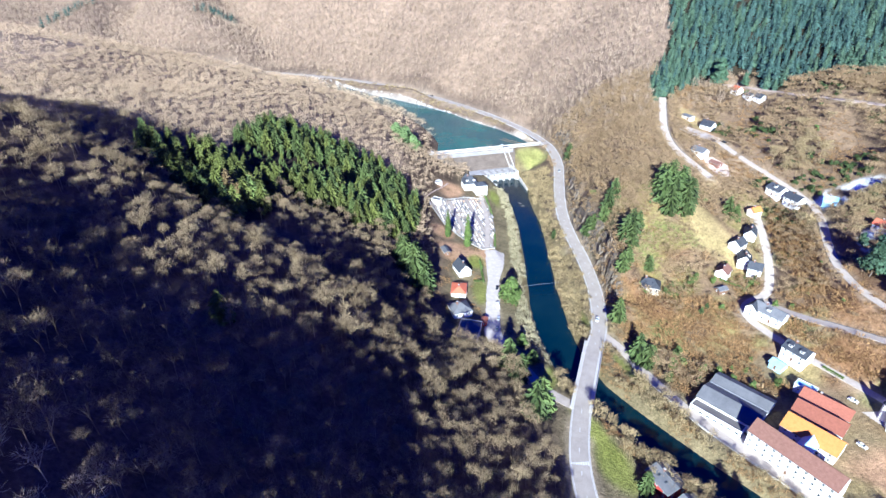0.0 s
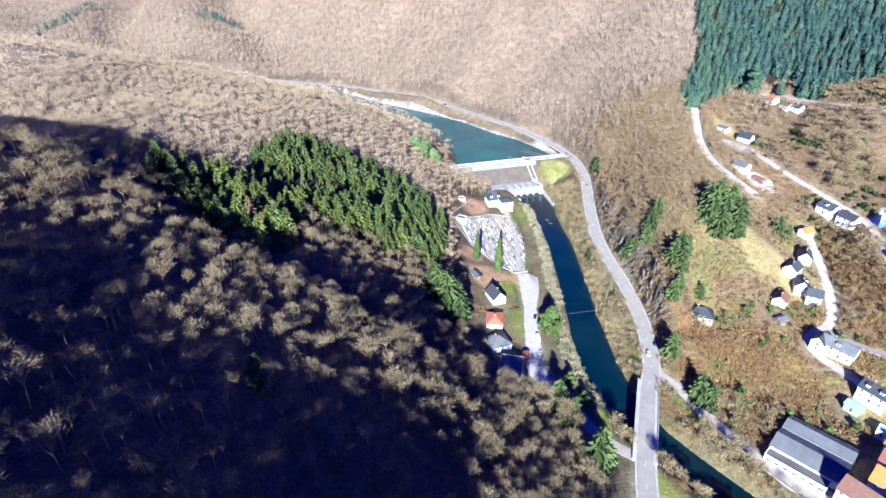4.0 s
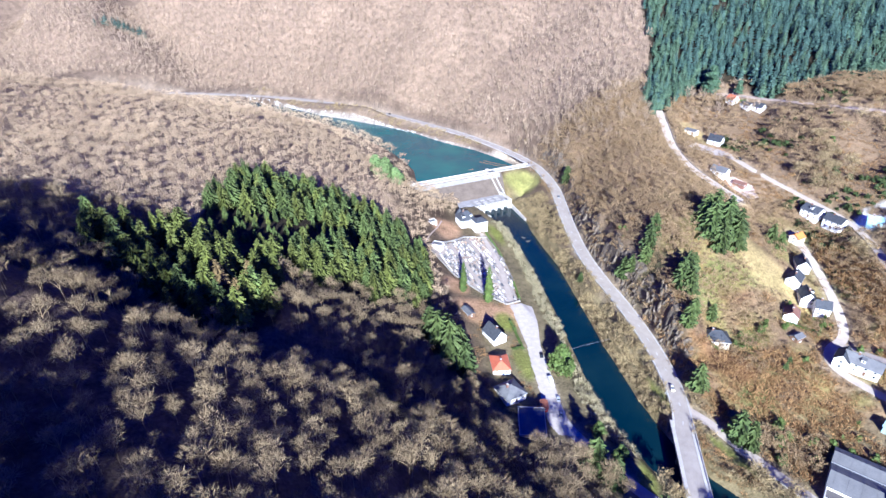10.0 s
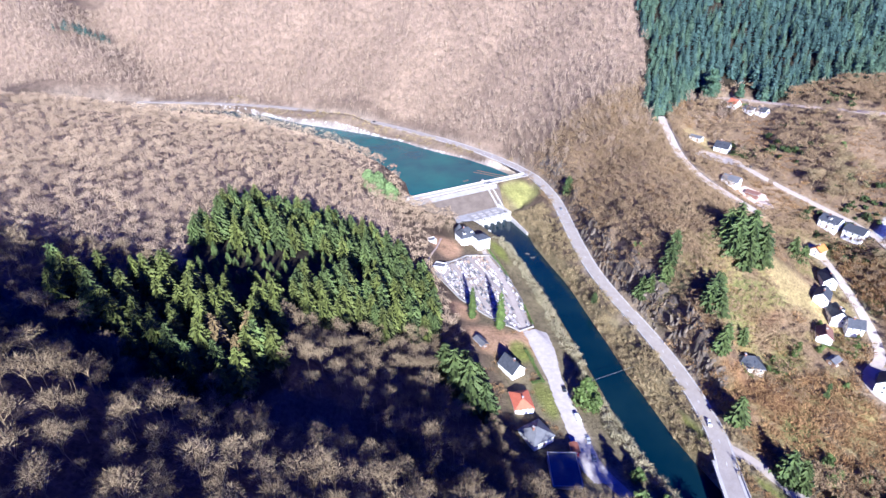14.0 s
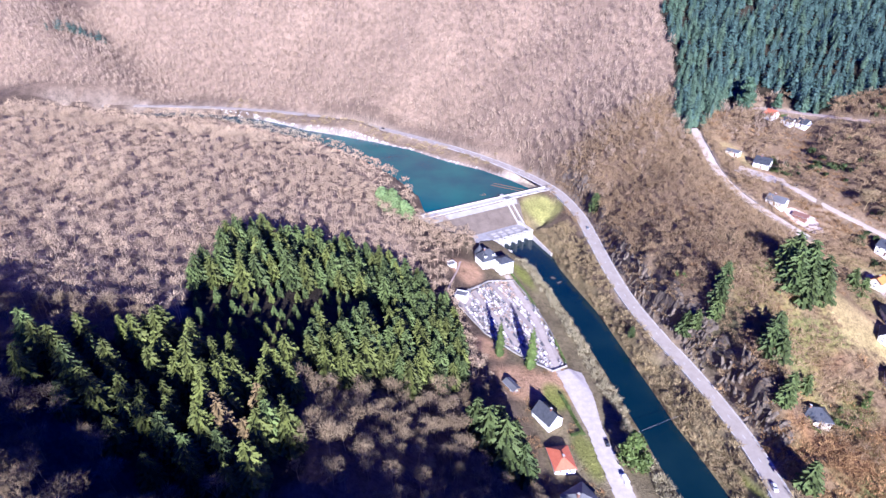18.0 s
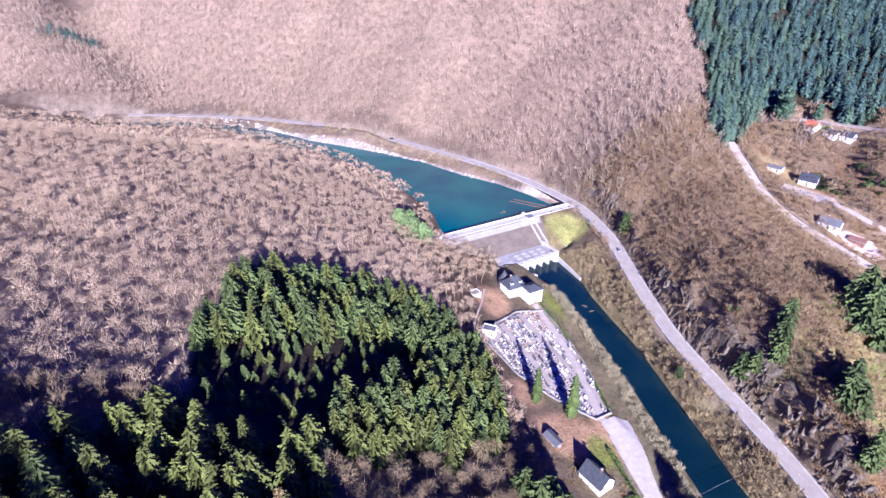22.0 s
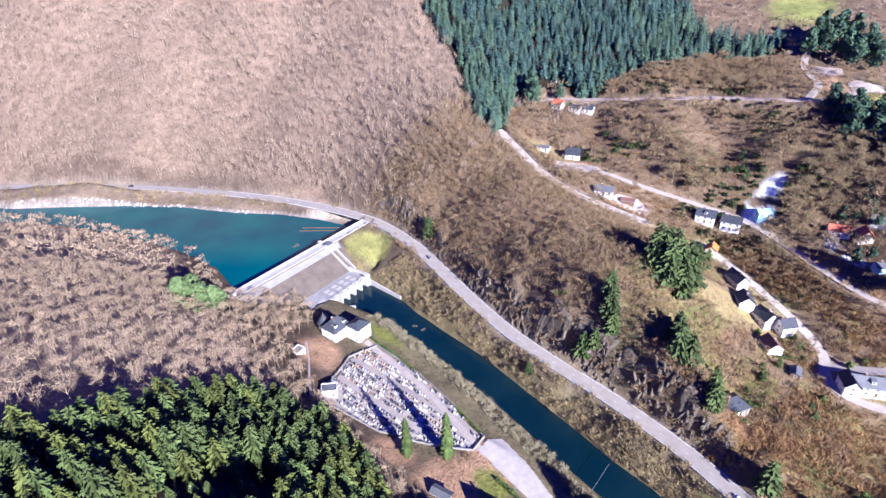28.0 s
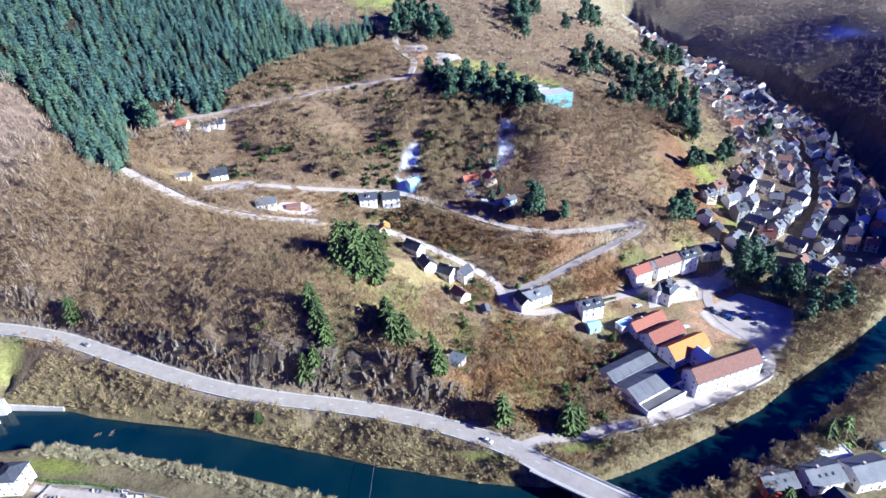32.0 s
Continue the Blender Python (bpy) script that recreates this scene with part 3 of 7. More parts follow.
def cover(x, y, z, slope):
    n1, n2 = lattice(x, y, 40, 21) * 0.5 + 0.5, lattice(x, y, 11, 22) * 0.5 + 0.5
    col = np.zeros((len(x), 3))

    def paint(c, w):
        col[:] = col * (1 - w[:, None]) + np.array(c) * w[:, None]
    col[:] = (0.12, 0.088, 0.062)
    paint((0.085, 0.06, 0.042), n2 * 0.6)
    # far hillside litter, paled in colour for distance haze
    paint((0.235, 0.172, 0.115), step(0, 25 + 70 * (x > 95), y - np.interp(x, [-1250, -420, -204, -40, 58, 104, 150, 420, 421], [930, 915, 864, 764, 650, 545, 470, 470, 380])) * (0.6 + 0.4 * n1))
    # lighter litter below the spur wood fills the shade between its trees
    paint((0.31, 0.232, 0.15), step(300, 330, y + 0.6 * np.minimum(0, x + 190) * -1) * step(-20, -40, x) * step(0, 30, np.interp(x, [-420, -204, -110, -60, 0], [850, 826, 750, 670, 590]) - y) * 0.85)
    east = step(94, 112, x) * step(560, 470, y) * step(100, 150, y)
    paint((0.215, 0.152, 0.09), east * 0.9)
    paint((0.23, 0.195, 0.075), east * step(0.42, 0.7, n2) * 0.85 * step(400, 350, y))
    paint((0.22, 0.158, 0.102), east * step(360, 400, y) * 0.8)
    paint((0.15, 0.17, 0.05), east * step(0.62, 0.85, lattice(x, y, 17, 33) * 0.5 + 0.5) * 0.8 * step(400, 350, y))
    paint((0.195, 0.112, 0.055), east * step(0.5, 0.8, lattice(x, y, 23, 31) * 0.5 + 0.5) * step(330, 280, y))
    top_ = step(200, 260, x) * step(150, 200, y) * step(620, 520, y)
    paint((0.15, 0.107, 0.07), top_ * 0.8)
    paint((0.26, 0.25, 0.11), step(80, 86, z) * step(220, 300, x) * step(40, 0, y) * step(0.3, 0.5, n1))
    # ground down the far valley, lightened in colour to look hazy
    paint((0.27, 0.235, 0.15), step(560, 760, x) * step(420, 300, y) * (0.5 + 0.5 * n1))
    valley = step(12, 5, z) * step(-20, 10, x)
    paint((0.18, 0.15, 0.085), valley * 0.9)
    d = along(RIVER, x, y)[0] - river_half(y, x)
    paint((0.18, 0.145, 0.075), step(6, 2, d) * 0.9 * step(200, 240, y))
    g = lake_gap(x, y)
    paint((0.40, 0.36, 0.315), 0.55 * step(3.8, 2, g) * step(-240, -200, x) * step(-6, 6, dam_side(x, y)) * step(0, 18, x + (y - 580) * 0.72 - 5))
    paint((0.27, 0.205, 0.13), 0.8 * step(2, 5, g) * step(30, 14, g) * step(60, 90, dam_side(x, y)) * step(0, 20, x + (y - 580) * 0.72 - 5) * (0.6 + 0.4 * n2))
    paint((0.12, 0.095, 0.07), 0.7 * step(0.75, 1.25, slope) * step(99, 101, x) * step(128, 116, x) * step(262, 280, y) * step(548, 530, y) * (0.65 + 0.35 * n2))
    for line, half in ROADS:
        dr = along(line, x, y)[0]
        paint((0.36, 0.295, 0.215), step(half + 3.6, half + 0.6, dr) * 0.65 * (0.5 + 0.5 * n2))
    for m in DIRTY:
        paint((0.40, 0.255, 0.15), ring(x, y, *m))
    for m in MEADOWS:
        dry = 140 < m[0] < 300
        paint((0.30, 0.235, 0.11) if dry else (0.25, 0.27, 0.07) if m[0] > 380 else (0.27, 0.265, 0.085) if m[1] > 500 else (0.20, 0.215, 0.045), ring(x, y, *m) * (0.75 + 0.25 * n2))
    for m in SNOW:
        paint((0.78, 0.8, 0.84), ring(x, y, *m) * step(0.34, 0.54, 0.55 * n2 + 0.25 + 0.45 * lattice(x, y, 4.5, 8)) * 0.9)
    # dark needle litter under the spruces, blackened further for shade between trunks
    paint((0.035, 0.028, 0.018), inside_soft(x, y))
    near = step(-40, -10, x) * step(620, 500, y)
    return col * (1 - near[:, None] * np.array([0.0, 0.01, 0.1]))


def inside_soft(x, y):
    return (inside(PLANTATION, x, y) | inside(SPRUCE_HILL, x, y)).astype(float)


def graded(lo, hi, core_lo, core_hi, fine):
    core = list(np.arange(core_lo, core_hi, fine))
    out, s, v = [], fine, core_hi
    while v < hi:
        out.append(v)
        s *= 1.07
        v += s
    left, s, v = [], fine, core_lo
    while v > lo:
        s *= 1.07
        v -= s
        left.append(v)
    return np.array(left[::-1] + core + out + [hi])


gx, gy = graded(-3800, 3900, -170, 330, 2.35), graded(-2600, 4200, 90, 800, 2.35)
GX, GY = np.meshgrid(gx, gy)
GZ = height(GX, GY)
SL = np.hypot(*np.gradient(GZ, gy, gx))
nx_, ny_ = len(gx), len(gy)
quads = (np.arange(ny_ - 1)[:, None] * nx_ + np.arange(nx_ - 1)[None]).ravel()
quads = np.stack([quads, quads + 1, quads + 1 + nx_, quads + nx_], 1)
me = mesh_arrays("ground", np.stack([GX.ravel(), GY.ravel(), GZ.ravel()], 1), quads, M_GROUND, smooth=True)
at = me.color_attributes.new("cover", "FLOAT_COLOR", "POINT")
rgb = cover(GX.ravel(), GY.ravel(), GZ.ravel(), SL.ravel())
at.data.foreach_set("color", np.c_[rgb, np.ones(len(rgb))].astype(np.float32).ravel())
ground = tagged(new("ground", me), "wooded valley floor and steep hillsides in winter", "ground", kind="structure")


def slab(name, outline, z, material):
    return mesh_from(name, [(x, y, z) for x, y in outline], [tuple(range(len(outline)))], material)


def water_strip(name, line, half, z, material):
    c, n = ribbon([(x, y, 0) for x, y in line], half, 0, 8)
    return strip_mesh(name, np.c_[c[:, :2], np.full(len(c), z)], n, half, -half, 0, material)


tagged(new("river", water_strip("river", [(44, 524)] + RIVER, 15, 0.0, M_RIVER)), "dark blue-green river below the dam", "water", kind="structure")
dxn, dyn = (DAM_B[0] - DAM_A[0]) / 114.6, (DAM_B[1] - DAM_A[1]) / 114.6
left = [(DAM_A[0] - 4 * dxn, DAM_A[1] - 4 * dyn), (-26, 560), (-47, 622), (-82, 684), (-118, 732), (-162, 785), (-205, 812), (-270, 832), (-440, 862)]
right = [(DAM_B[0] - 1 * dxn, DAM_B[1] - 1 * dyn), (78, 580), (48, 625), (15, 675), (-22, 722), (-75, 765), (-130, 812), (-180, 845), (-250, 872), (-420, 900)]
lake = mesh_from("lake", [(x, y, WATER_UP) for x, y in left[:1] + right + left[:0:-1]], [tuple(range(len(left) + len(right)))], M_LAKE)
tagged(new("lake", lake), "calm blue-green reservoir behind the dam", "water", kind="structure")

# ---- roads ----
names = [("main_road", M_ASPHALT, "pale asphalt valley road with kerbs"), ("main_road", M_ASPHALT, "pale asphalt road with a zebra crossing"), ("works_lane", M_LANE, "sunlit lane along the river bank"), ("ridge_lane", M_LANE, "narrow pale lane over the hill"),
         ("hill_lane", M_LANE, "pale lane with a hairpin bend on the hillside"), ("village_lane", M_LANE, "steep lane between hillside houses"), ("top_track", M_DIRT, "bare earthen track along the hilltop"), ("river_lane", M_LANE, "pale gravel lane beside the river houses"), ("graves_lane", M_LANE, "narrow lane along the graveyard")]
for (line, half), (nm, mt, lb) in zip(ROADS, names):
    c, n = ribbon(line, half, 0, 3.0)
    tagged(new(nm, strip_mesh(nm, c, n, half, -half, 0.10, mt, 0.3)), lb, "road", kind="structure")


# ---- woods ----
rng = np.random.default_rng(7)


def frame_of(d):
    """Two directions square to each of the given ones."""
    h = np.where(np.abs(d[:, 2:3]) > 0.9, [[1.0, 0, 0]], [[0, 0, 1.0]])
    u = np.cross(d, h)
    u /= np.linalg.norm(u, axis=1)[:, None]
    return u, np.cross(d, u)


def twig_tree(r, twigs, size, tall, wide, limbs=5, width=0.16):
    """A leafless tree: trunk, limbs and sprays of twigs that fan up and out. Arrays of corners and triangles."""
    vs, ts = [], []

    def spike(a, b, w0, w1):
        d = (b - a) / np.linalg.norm(b - a)
        u, v = frame_of(d[None])
        u, v = u[0], v[0]
        k = sum(len(q) for q in vs)
        ring0 = [a + w0 * (math.cos(t) * u + math.sin(t) * v) for t in (0, 2.1, 4.2)]
        ring1 = [b + w1 * (math.cos(t) * u + math.sin(t) * v) for t in (0, 2.1, 4.2)]
        vs.append(np.array(ring0 + ring1))
        for i in range(3):
            j = (i + 1) % 3
            ts.append([[k + i, k + j, k + 3 + j], [k + i, k + 3 + j, k + 3 + i]])
    top = np.array([r.normal(0, 0.3), r.normal(0, 0.3), tall * 0.5])
    spike(np.array([0, 0, -1.0]), top, 0.032 * wide, 0.02 * wide)
    # the crown: several rounded clumps of twigs, each fanning from its own limb
    lobes = max(limbs, 1)
    az = np.arange(lobes) * 2.399 + r.uniform(0, 6)
    rad = wide * 0.62 * np.sqrt((np.arange(lobes) + 0.3) / lobes) if lobes > 1 else np.zeros(1)
    mid = np.stack([np.cos(az) * rad, np.sin(az) * rad, tall * (0.80 - 0.22 * (rad / wide) ** 2 * 2 + r.uniform(-0.05, 0.05, lobes))], 1)
    big = wide * (0.52 if lobes > 2 else 0.9) * r.uniform(0.8, 1.15, lobes)
    for i in range(limbs if limbs > 3 else 0):
        spike(top * r.uniform(0.7, 1.0), mid[i], 0.09, 0.04)
    n = twigs
    own = r.integers(0, lobes, n)
    d = r.normal(0, 1, (n, 3))
    d[:, 2] = np.abs(d[:, 2]) * 0.9 - 0.25
    d /= np.linalg.norm(d, axis=1)[:, None]
    root = mid[own] + d * (big[own] * r.uniform(0.15, 0.75, n))[:, None] * [1, 1, 0.8]
    d = d + r.normal(0, 0.35, (n, 3)) + [0, 0, 0.25]
    d /= np.linalg.norm(d, axis=1)[:, None]
    ln = size * r.uniform(0.6, 1.3, n)
    u, v = frame_of(d)
    roll = r.uniform(0, 6.283, n)[:, None]
    sd = (u * np.cos(roll) + v * np.sin(roll)) * (width * r.uniform(0.6, 1.4, n))[:, None]
    tip = root + d * ln[:, None]
    k = sum(len(q) for q in vs)
    vs.append(np.stack([root - sd, root + sd, tip], 1).reshape(-1, 3))
    idx = k + np.arange(3 * n).reshape(-1, 3)
    ts.append(idx.tolist())
    return np.concatenate(vs), np.concatenate([np.array(t) for t in ts])


def pole_tree(r, twigs, tall, wide, width):
    """A slender leafless tree of a coppice: a pale stem and steep shoots."""
    n = twigs
    az, q = r.uniform(0, 6.283, n), r.uniform(0, 1, n) ** 0.5
    z = tall * r.uniform(0.3, 0.8, n)
    root = np.stack([np.cos(az) * q * wide * 0.5, np.sin(az) * q * wide * 0.5, z], 1)
    d = np.stack([np.cos(az) * q * 0.5 + r.normal(0, 0.16, n), np.sin(az) * q * 0.5 + r.normal(0, 0.16, n), r.uniform(0.8, 1.2, n)], 1)
    root[:2], d[:2] = [[0, 0, -0.5], [0.5, 0.3, -0.5]], r.normal(0, 0.06, (2, 3)) + [0, 0, 1]
    ln = tall * r.uniform(0.22, 0.4, n)
    ln[:2] = tall * 0.85
    d /= np.linalg.norm(d, axis=1)[:, None]
    u, v = frame_of(d)
    roll = r.uniform(0, 6.283, n)[:, None]
    sd = (u * np.cos(roll) + v * np.sin(roll)) * (width * r.uniform(0.6, 1.4, n))[:, None]
    return np.stack([root - sd, root + sd, root + d * ln[:, None]], 1).reshape(-1, 3), np.arange(3 * n).reshape(-1, 3)


def spruce(r, tall, wide, whorls, arms, base=0.10, blunt=0.8, fine=False):
    """A conifer's crown: whorls of feathered boughs of uneven length, fullest low down, ragged at the rim."""
    vs, ts = [], []
    k = 0
    for w in range(whorls):
        f = w / whorls
        z = tall * (base + (0.98 - base) * f)
        rad = wide * (1 - f) ** blunt * min(1.0, 0.72 + 2.2 * f) + 0.2
        off = r.uniform(0, 6.28)
        na = max(4, int(arms * (1 - 0.5 * f)))
        for a in range(na):
            t = off + a * 6.283 / na + r.uniform(-0.28, 0.28)
            rr = rad * r.uniform(0.58, 1.18)
            zz = z + r.uniform(-0.5, 0.5) * tall / whorls
            drop = rr * r.uniform(0.12, 0.55)
            c, s = math.cos(t), math.sin(t)
            if fine:
                # a drooping spine with side sprays that shorten towards its tip
                spine = [(c * rr * q, s * rr * q, zz + 0.1 * rr - drop * q ** 1.6) for q in (0.0, 0.35, 0.62, 0.84, 1.0)]
                vs += spine
                for i, (q, w_) in enumerate(((0.35, 0.40), (0.62, 0.32), (0.84, 0.2))):
                    for sd in (-1, 1):
                        w2 = rr * w_ * r.uniform(0.75, 1.25)
                        back = q + 0.13
                        vs.append((c * rr * back - s * w2 * sd, s * rr * back + c * w2 * sd, spine[i + 1][2] - 0.10 * rr - 0.3 * w2))
                        j = len(vs) - 1
                        ts += [(k + i, k + i + 1, j), (k + i + 1, k + i + 2, j)] if i == 0 else [(k + i, k + i + 2, j)]
                k = len(vs)
                continue
            half = rr * r.uniform(0.17, 0.30) + 0.08
            mid = rr * r.uniform(0.5, 0.68)
            p0 = (0, 0, zz + 0.12 * rr)
            p1 = (c * mid - s * half, s * mid + c * half, zz - drop * 0.6 - 0.14 * rr)
            p2 = (c * rr, s * rr, zz - drop)
            p3 = (c * mid + s * half, s * mid - c * half, zz - drop * 0.6 - 0.14 * rr)
            p4 = (c * mid, s * mid, zz - drop * 0.3)
            vs += [p0, p1, p2, p3, p4]
            ts += [(k, k + 4, k + 1), (k + 1, k + 4, k + 2), (k + 4, k + 3, k + 2), (k, k + 3, k + 4)]
            k += 5
    vs += [(0.22, 0, tall * 0.9), (-0.1, 0.18, tall * 0.9), (-0.1, -0.18, tall * 0.9), (0, 0, tall)]
    ts += [(k, k + 1, k + 3), (k + 1, k + 2, k + 3), (k + 2, k, k + 3)]
    return np.array(vs, float), np.array(ts)


def leafy(r, n, tall, wide, base, lobes, size):
    """A rounded evergreen crown: overlapping lobes covered in small tufts."""
    f = r.uniform(0, 1, lobes)
    az = np.arange(lobes) * 2.399 + r.uniform(0, 6)
    rad = wide * 0.62 * np.sqrt(r.uniform(0.05, 1, lobes)) * (1 - 0.6 * f)
    mid = np.stack([np.cos(az) * rad, np.sin(az) * rad, tall * (base + (0.92 - base) * f)], 1)
    big = wide * r.uniform(0.34, 0.52, lobes) * (1 - 0.35 * f)
    own = r.integers(0, lobes, n)
    d = r.normal(0, 1, (n, 3)) + [0, 0, 0.35]
    d /= np.linalg.norm(d, axis=1)[:, None]
    at = mid[own] + d * (big[own] * r.uniform(0.75, 1.1, n))[:, None] * [1, 1, 0.85]
    n2 = d + r.normal(0, 0.45, (n, 3))
    n2 /= np.linalg.norm(n2, axis=1)[:, None]
    u, v = frame_of(n2)
    a = r.uniform(0, 6.283, (n, 1))
    e, g = u * np.cos(a) + v * np.sin(a), v * np.cos(a) - u * np.sin(a)
    s = (size * r.uniform(0.6, 1.4, n))[:, None]
    return np.stack([at - e * s * 0.7 - g * s * 0.4, at + e * s * 0.7 - g * s * 0.4, at + g * s], 1).reshape(-1, 3), np.arange(3 * n).reshape(-1, 3)


def scatter(name, models, places, scales, material, lean=0.05):
    """Many plants of a few models joined into one mesh."""
    vs, ts, k = [], [], 0
    which = rng.integers(0, len(models), len(places))
    for m, (v, t) in enumerate(models):
        sel = which == m
        if not sel.any():
            continue
        p, s = places[sel], scales[sel]
        a = rng.uniform(0, 6.283, len(p))
        c, sn = np.cos(a)[:, None], np.sin(a)[:, None]
        lx, ly = rng.normal(0, lean, (2, len(p), 1))
        x = v[None, :, 0] * c - v[None, :, 1] * sn + lx * v[None, :, 2]
        y = v[None, :, 0] * sn + v[None, :, 1] * c + ly * v[None, :, 2]
        z = np.repeat(v[None, :, 2], len(p), 0)
        q = np.stack([x, y, z], 2) * s[:, None, None] + p[:, None, :]
        vs.append(q.reshape(-1, 3))
        ts.append((t[None] + (np.arange(len(p)) * len(v))[:, None, None] + k).reshape(-1, 3))
        k += len(p) * len(v)
    return mesh_arrays(name, np.concatenate(vs), np.concatenate(ts), material)


def jittered(x0, x1, y0, y1, gap, turn=0.0):
    X, Y = np.meshgrid(np.arange(x0, x1, gap), np.arange(y0, y1, gap))
    if turn:  # a lattice set askew, so that no rows show
        mx, my, c, q = (x0 + x1) / 2, (y0 + y1) / 2, math.cos(turn), math.sin(turn)
        w = 0.75 * max(x1 - x0, y1 - y0)
        U, V = np.meshgrid(np.arange(-w, w, gap), np.arange(-w, w, gap))
        V = V + (np.arange(U.shape[1]) % 2)[None] * gap / 2
        X, Y = mx + U * c - V * q, my + U * q + V * c
        ok = (X > x0) & (X < x1) & (Y > y0) & (Y < y1)
        X, Y = X[ok], Y[ok]
    X = X + rng.uniform(-0.45, 0.45, X.shape) * gap
    Y = Y + rng.uniform(-0.45, 0.45, Y.shape) * gap
    return X.ravel(), Y.ravel()


def clear(x, y, road=3.0, river=4.0):
    """True where a plant may stand: off roads, water and cleared ground."""
    ok = (along(RIVER, x, y)[0] - river_half(y, x) > river) & (lake_gap(x, y) > 2.0)
    for line, half in ROADS:
        ok &= along(line, x, y)[0] > half + road
    for m in MEADOWS + DIRTY + SNOW:
        ok &= ring(x, y, *m, soft=0.1) < 0.5
    return ok


HOLLOW = (-78, 236, 17, 8)  # a shaded clearing below the plantation


EDGE = ([60, 110, 160, 200, 222, 228, 232, 262, 400, 428, 440, 450, 466, 474, 504, 510, 530, 600, 900], [46, 48, 46, 40, 36, 30, 0, -7, -10, -12, -8, -3, 8, 22, 22, -8, -14, -8, -8])  # where the western wood ends: y, x


def western(gap):
    x, y = jittered(-420, 70, -50, 900, gap, 0.41)
    z = height(x, y)
    ok = clear(x, y) & (np.hypot((x - HOLLOW[0]) / HOLLOW[2], (y - HOLLOW[1]) / HOLLOW[3]) > 1) & (z > 4.4) & ((z > 11) | (y < 262) | (y > 446)) & ~inside(PLANTATION, x, y)
    ok &= (x < np.interp(y, *EDGE) + 60 * (y > 560)) & (y < np.interp(x, [-420, -204, -110, -60, 0, 60], [850, 830, 760, 690, 610, 520]))
    for ex, ey, er in ((-36, 487, 13), (-18, 291, 13), (-16, 279, 9), (-5.5, 444, 7)):
        ok &= np.hypot(x - ex, y - ey) > er
    return np.stack([x, y, z - 0.2], 1)[ok]


def woods():
    near = [twig_tree(np.random.default_rng(i), 470, 1.1, 11.5, 3.5, 8, 0.05) for i in range(6)]
    mid = [twig_tree(np.random.default_rng(20 + i), 150, 1.35, 9.0, 3.5, 4, 0.06) for i in range(6)]
    far = [twig_tree(np.random.default_rng(40 + i), 34, 1.6, 9.0, 3.0, 2, 0.19) for i in range(6)]
    poles = [pole_tree(np.random.default_rng(50 + i), 26, 9.5, 4.2, 0.15) for i in range(7)]
    p = western(5.5)
    p = p[(p[:, 0] > -190) & (p[:, 1] < 300 + 20 * (p[:, 0] > -85)) & (p[:, 1] > 68)]
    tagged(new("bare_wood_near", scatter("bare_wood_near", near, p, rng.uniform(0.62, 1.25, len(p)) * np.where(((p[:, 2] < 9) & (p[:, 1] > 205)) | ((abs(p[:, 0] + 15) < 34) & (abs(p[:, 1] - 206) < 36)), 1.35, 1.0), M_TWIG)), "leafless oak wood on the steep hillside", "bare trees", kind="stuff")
    p = western(4.9)
    # trees up to y 68 stand out of view, there only to cast shade
    away = (p[:, 0] <= -190) | (p[:, 1] >= 300 + 20 * (p[:, 0] > -85)) | (p[:, 1] <= 68)
    slope = away & (p[:, 1] < 540) & (p[:, 0] > -300)
    away &= slope | (rng.uniform(0, 1, len(p)) < 0.55)
    for nm, sel, models, lb in (("bare_wood_slope", slope, mid, "dense leafless oak wood in full sun"), ("bare_wood_spur", away & ~slope, far, "leafless wood along the spur's far side")):
        tagged(new(nm, scatter(nm, models, p[sel], rng.uniform(0.7, 1.22, sel.sum()), M_TWIG_LIT)), lb, "bare trees", kind="stuff")
    x, y = jittered(-900, 320, 440, 1180, 5.9, 0.5)
    z = height(x, y)
    line = np.interp(x, [-1250, -420, -204, -40, 58, 104, 150, 420], [930, 915, 864, 764, 650, 555, 540, 540])
    ok = clear(x, y, 2.0) & (y > line - 95 * rng.uniform(0, 1, len(x)) ** 2 * (x > 95)) & ~inside(SPRUCE_HILL, x, y) & (z < 204 - 0.02 * (y - 700))
    p = np.stack([x, y, z - 0.2], 1)[ok]
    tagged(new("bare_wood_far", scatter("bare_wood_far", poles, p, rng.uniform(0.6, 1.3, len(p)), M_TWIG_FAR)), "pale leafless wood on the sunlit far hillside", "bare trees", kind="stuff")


woods()


def tapered_trunk(tall, r0):
    n = 7
    v = [(r * math.cos(i * 6.2832 / n), r * math.sin(i * 6.2832 / n), z) for z, r in ((-1.0, r0 * 1.25), (1.0, r0), (tall, r0 * 0.25)) for i in range(n)]
    f = [(k * n + i, k * n + (i + 1) % n, (k + 1) * n + (i + 1) % n, (k + 1) * n + i) for k in range(2) for i in range(n)]
    return mesh_from("trunk", v, f + [tuple(range(2 * n, 3 * n))], M_BARK)


